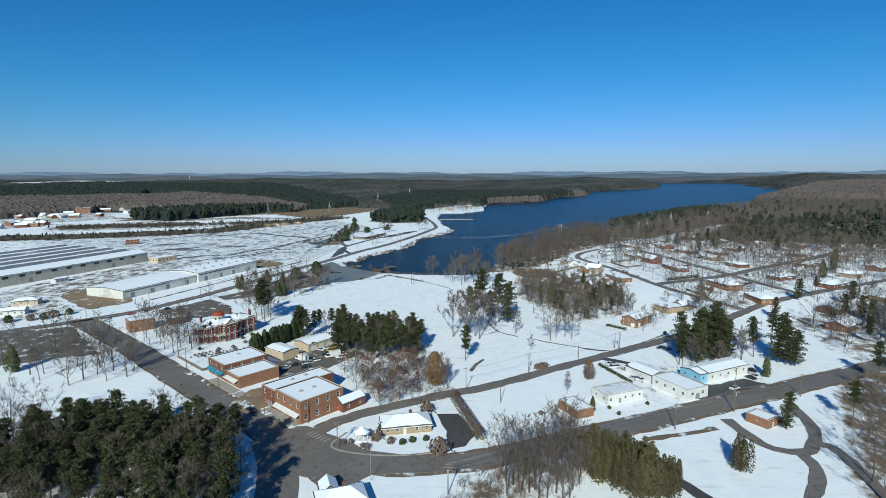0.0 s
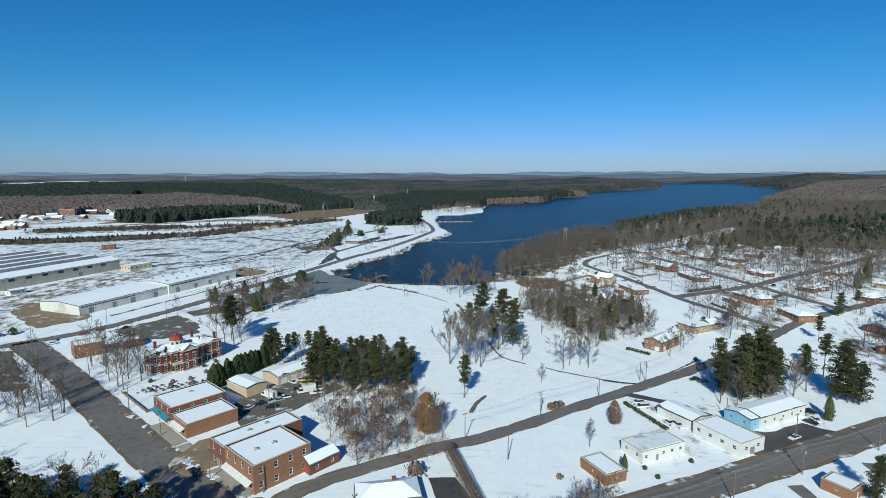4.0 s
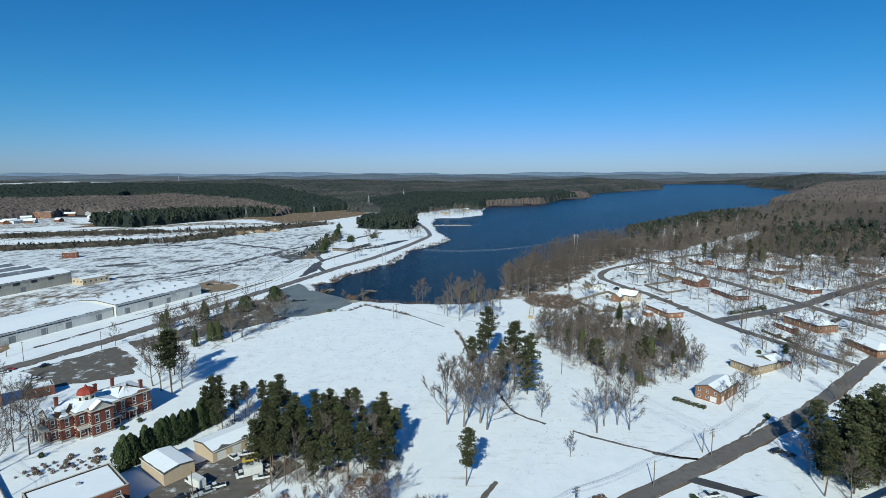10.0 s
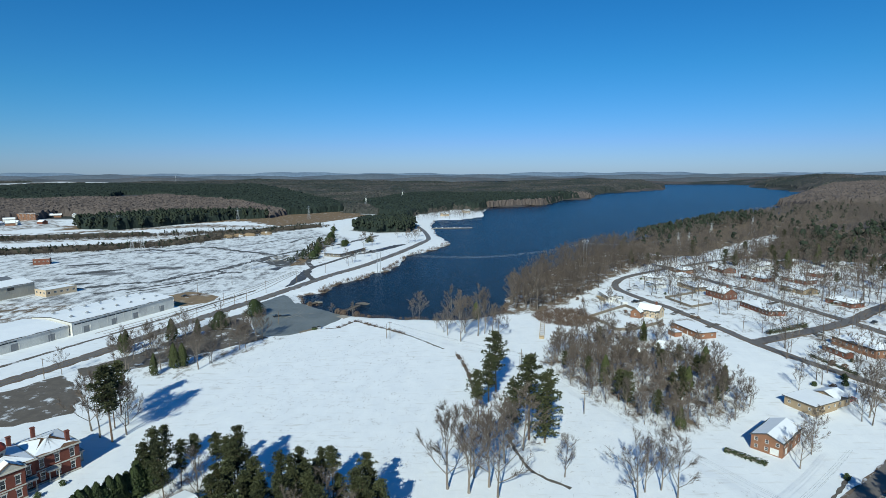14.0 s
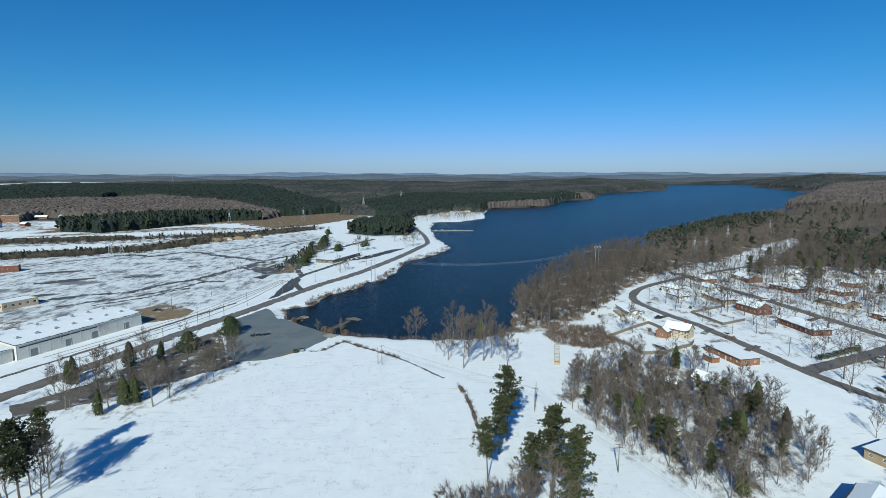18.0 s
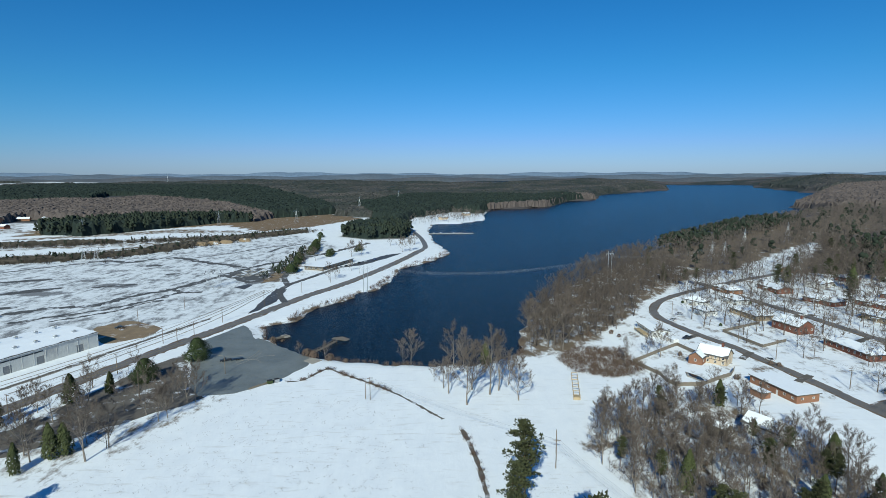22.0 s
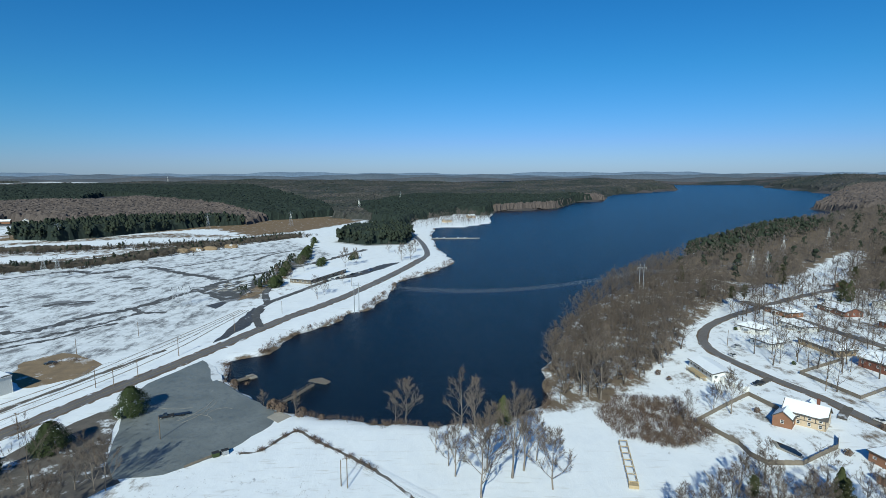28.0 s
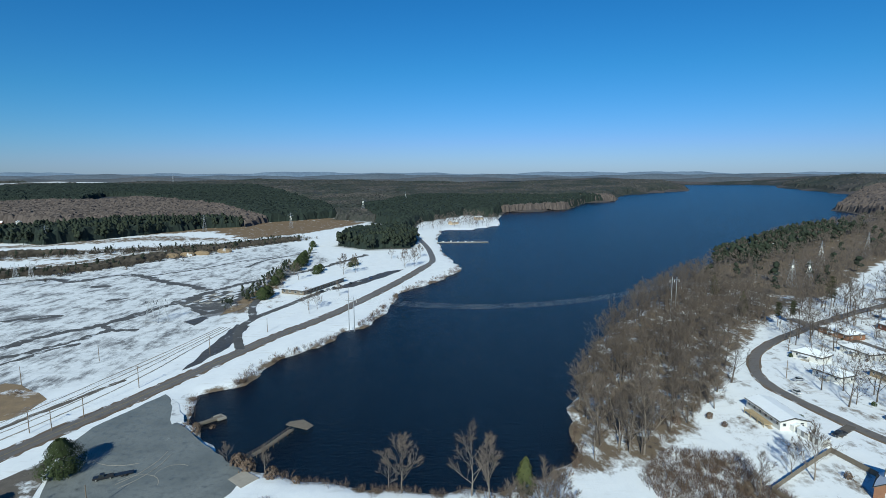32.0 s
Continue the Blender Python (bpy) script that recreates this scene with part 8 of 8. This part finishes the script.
# ---- fences, dock and small structures ----
def fence(pts, h, label, mat=TIMBER, gap=2.6):
    p0 = pts[0]
    b = tagged(base("fence", p0[0], p0[1], 0), label, "fence")
    for (ax, ay), (bx, by) in zip(pts, pts[1:]):
        n = max(1, round(math.hypot(bx - ax, by - ay) / gap))
        for i in range(n):
            x0, y0 = ax + (bx - ax) * i / n - p0[0], ay + (by - ay) * i / n - p0[1]
            x1, y1 = ax + (bx - ax) * (i + 1) / n - p0[0], ay + (by - ay) * (i + 1) / n - p0[1]
            z = height(x0 + p0[0], y0 + p0[1])
            d = Vector((x1 - x0, y1 - y0)).normalized() * 0.05
            g = Geo()
            g.box(x0 - 0.07, y0 - 0.07, z - 0.3, x0 + 0.07, y0 + 0.07, z + h + 0.1)
            part("post", g, mat, b)
            g = Geo()
            g.prism([(x0 + d.x - d.y * 0.4, y0 + d.y + d.x * 0.4), (x1 - d.x - d.y * 0.4, y1 - d.y + d.x * 0.4), (x1 - d.x + d.y * 0.4, y1 - d.y - d.x * 0.4), (x0 + d.x + d.y * 0.4, y0 + d.y - d.x * 0.4)][::-1], z + 0.08, z + h)
            part("panel", g, mat, b)


fence([(124.4, 483), (121, 497.6), (107.3, 489.3), (92.5, 480), (98.2, 462.4), (98, 455), (100.2, 449.6), (110, 447.6), (125.9, 455.3), (131, 462)], 1.8, "tall grey timber fence round the pool garden")
fence([(185, 536), (156, 520.3), (162, 493.2), (180, 502.7)], 1.6, "grey timber fence round the snowy garden")
fence([(-133.8, 262.4), (-113.5, 243.6), (-104, 254)], 1.2, "low dark fence beside the brick stores", POLEWOOD)
fence([(-70.5, 462), (-80, 451)], 0.9, "low timber rail at the lot edge")
b = tagged(base("timber_frame_steps", 60.6, 464.5, 0.2, -101.5), "new timber stair frame lying on the snowy slope", "timber frame")
for i in range(7):
    g = Geo()
    x = i * 4.2
    for s in (-1.25, 1.25):
        g.box(x - 0.12, s - 0.12, -0.2, x + 0.12, s + 0.12, 1.5)
    g.box(x - 0.12, -1.35, 1.5, x + 0.12, 1.35, 1.7)
    part("bent", g, NEWWOOD, b)
for s in (-1.25, 1.25):
    g = Geo()
    g.box(0, s - 0.1, 1.1, 25.4, s + 0.1, 1.35)
    part("rail", g, NEWWOOD, b)
g = Geo()
g.box(24.2, -1.4, 0.0, 26.4, 1.4, 1.0)
part("end_panel", g, NEWWOOD, b)
b = tagged(base("fishing_pier", -66.7, 495.5, -0.5, 0), "grey T-shaped timber fishing pier with rails", "pier")
path = [Vector((0, 0)), Vector((6.0, 10.8)), Vector((11.0, 24.0))]
for p, q in zip(path, path[1:]):
    n = int((q - p).length / 1.2)
    d = (q - p).normalized()
    s = Vector((-d.y, d.x)) * 1.0
    for i in range(n):
        a, c = p.lerp(q, i / n), p.lerp(q, (i + 0.94) / n)
        g = Geo()
        g.prism([tuple(a + s), tuple(a - s), tuple(c - s), tuple(c + s)], 0.2, 0.32)
        part("deck_board", g, TIMBER, b)
        if i % 2 == 0:
            for w in (-1, 1):
                g = Geo()
                e = a + s * w * 0.95
                g.tube((e.x, e.y, -3), (e.x, e.y, 1.3), 0.1, 0.1, 6)
                part("post", g, POLEWOOD, b)
    for w in (-1, 1):
        g = Geo()
        a, c = p + s * w * 0.95, q + s * w * 0.95
        g.tube((a.x, a.y, 1.2), (c.x, c.y, 1.2), 0.06, 0.06, 4)
        g.tube((a.x, a.y, 0.75), (c.x, c.y, 0.75), 0.05, 0.05, 4)
        part("handrail", g, TIMBER, b)
g = Geo()
g.prism([(8.4, 30.0), (7.6, 27.5), (16.5, 23.6), (18.0, 27.0), (13.0, 31.8)], 0.2, 0.34)
part("pier_head", g, TIMBER, b)
b = tagged(base("small_dock", -92.6, 523.0, -0.6, 48), "small grey floating dock by the bank", "dock")
g = Geo()
g.box(0, -0.9, -0.5, 10.5, 0.9, 0.25)
part("deck", g, TIMBER, b)
g = Geo()
g.box(8.0, -2.2, -0.5, 11.2, 2.2, 0.22)
part("float", g, CONCRETE, b)
for s in (0.5, 7):
    g = Geo()
    g.tube((s, 1.0, -3), (s, 1.0, 1.0), 0.09, 0.09, 6)
    part("post", g, POLEWOOD, b)
b = tagged(base("gazebo", -31, 179.2, 0), "white octagonal garden gazebo with a snowy roof", "gazebo")
g = Geo()
g.lathe([(2.3, 0), (2.3, 0.35)], 8)
part("floor", g, WHITE, b)
for i in range(8):
    g = Geo()
    w = i * math.pi / 4 + math.pi / 8
    g.tube((2.1 * math.cos(w), 2.1 * math.sin(w), 0.35), (2.1 * math.cos(w), 2.1 * math.sin(w), 2.7), 0.09, 0.09, 6)
    part("post", g, WHITE, b)
g = Geo()
g.lathe([(2.6, 2.65), (2.65, 2.75), (0.9, 3.9), (0.9, 4.2), (0.3, 4.7)], 8)
part("roof", g, SNOW, b, "snow-covered tiered roof")
b = tagged(base("swimming_pool", 112.4, 457.0, height(112, 457), 0), "dark empty swimming pool in a snowy garden", "pool")
g = Geo()
g.prism([(-2.6, 6.2), (-4.0, 1.2), (-0.6, -6.0), (3.6, -3.2)], -0.5, 0.10)
part("coping", g, CONCRETE, b)
g = Geo()
g.prism([(-2.0, 5.0), (-3.0, 1.2), (-0.4, -4.8), (2.6, -2.6)], -0.4, 0.13)
part("water", g, GLASS, b)
for i, (x, y) in enumerate(((119.3, 514.4), (120.4, 508.6), (121.6, 503.4))):
    b = tagged(base("garden_shed", x, y, height(x, y), -80), "small white metal garden shed with snowy roof", "shed", "garden sheds")
    g = Geo()
    g.box(-2.3, -1.5, -0.2, 2.3, 1.5, 2.2)
    part("wall", g, WHITEWALL, b)
    part("roof", roof_geo(4.6, 3.0, 2.2, "gable", 0.5, 0.1), SNOW, b)
    g = Geo()
    g.box(-0.6, -1.54, 0, 0.6, -1.505, 1.9)
    part("door", g, GREYDOOR, b)
for i, (x, y, mat) in enumerate(((-70.6, 459.6, METAL), (-73.0, 458.0, GLOSSLEAF))):
    b = tagged(base("rubbish_skip", x, y, 0.1, 35), "weathered metal rubbish skip at the lot edge", "skip", "rubbish skips")
    g = Geo()
    g.prism([(-1.0, -0.8), (1.0, -0.8), (1.1, 0.9), (-1.1, 0.9)], 0.1, 1.4)
    part("tub", g, mat, b)
    g = Geo()
    g.box(-1.1, -0.85, 1.4, 1.1, 0.95, 1.48)
    part("lid", g, RUBBER, b)
deck = tagged(base("timber_deck", 112.0, 522.5, height(112, 522), -87), "timber deck with stairs beside the lake house", "deck")
g = Geo()
g.box(-6, -1.6, 1.0, 6, 1.6, 1.2)
part("platform", g, NEWWOOD, deck)
for s in (-5.8, -2, 2, 5.8):
    g = Geo()
    g.box(s - 0.08, -1.55, -0.8, s + 0.08, -1.4, 2.1)
    part("post", g, NEWWOOD, deck)
g = Geo()
g.box(-6, -1.58, 2.0, 6, -1.42, 2.1)
part("handrail", g, NEWWOOD, deck)
for i in range(5):
    g = Geo()
    g.box(6 + i * 0.3, -0.7, 0.9 - i * 0.2, 6.34 + i * 0.3, 0.7, 0.96 - i * 0.2)
    part("step", g, NEWWOOD, deck)
b = tagged(base("marina_dock", -26, 1052, LEVEL + 0.3, 5), "long low marina dock with moored boats", "dock")
g = Geo()
g.box(0, -2.4, -0.5, 80, 2.4, 0.3)
part("walkway", g, CONCRETE, b)
for i in range(6):
    g = Geo()
    g.box(18 + i * 9, 2.4, -0.4, 19.2 + i * 9, 11, 0.2)
    part("finger_dock", g, TIMBER, b)
for i, (x, y) in enumerate(((4, 1068), (14, 1060), (24, 1066), (33, 1063), (-6, 1063))):
    b = tagged(base("motor_boat", x, y, LEVEL + 0.1, 92), "small white moored motor boat", "boat", "moored boats")
    g = Geo()
    g.prism([(-3, -1.1), (2, -1.1), (3.6, 0), (2, 1.1), (-3, 1.1)], -0.3, 0.8)
    part("hull", g, WHITE, b)
    g = Geo()
    g.box(-1, -0.8, 0.8, 1.2, 0.8, 1.9)
    part("cabin", g, GLASS, b)
for x, y in ((-300, 920), (-276, 940), (-258, 958), (-288, 930)):
    b = Geo()
    rnd = random.Random(int(x))
    b.lathe([(9, -0.5), (8, 2.2), (5.5 + rnd.random(), 4.0), (2, 4.6)], 9, 0, 0)
    b.v = [(p + rnd.uniform(-0.8, 0.8), q * 0.6 + rnd.uniform(-0.8, 0.8), r) for p, q, r in b.v]
    ob = tagged(part("clay_mound", b, DIRT), "steep tan clay mound beside the yard", "mound", "clay mounds")
    ob.location = (x, y, height(x, y))
b = tagged(base("flagpole", -24.7, 154.2, 0.1), "slim metal flagpole beside the street corner", "flagpole")
g = Geo()
g.tube((0, 0, 0), (0, 0, 10), 0.09, 0.04, 8)
part("post", g, METAL, b)
g = Geo()
g.lathe([(0.05, 10), (0.14, 10.1), (0.05, 10.25)], 8)
part("finial", g, METAL, b)

for i, (hx, hy, a, L, W, m) in enumerate(HOUSES):
    c, n = math.cos(radians(a)), math.sin(radians(a))
    for k in range(3):
        dx, dy = trees_rnd.uniform(-L / 2, L / 2), (W / 2 + 1.3) * trees_rnd.choice((-1, 1))
        if abs(dx) > 2.8:
            stand(SHRUBS[k % 2], hx + dx * c - dy * n, hy + dx * n + dy * c, trees_rnd.uniform(0, 360), 0.0, trees_rnd.uniform(0.6, 1.1))
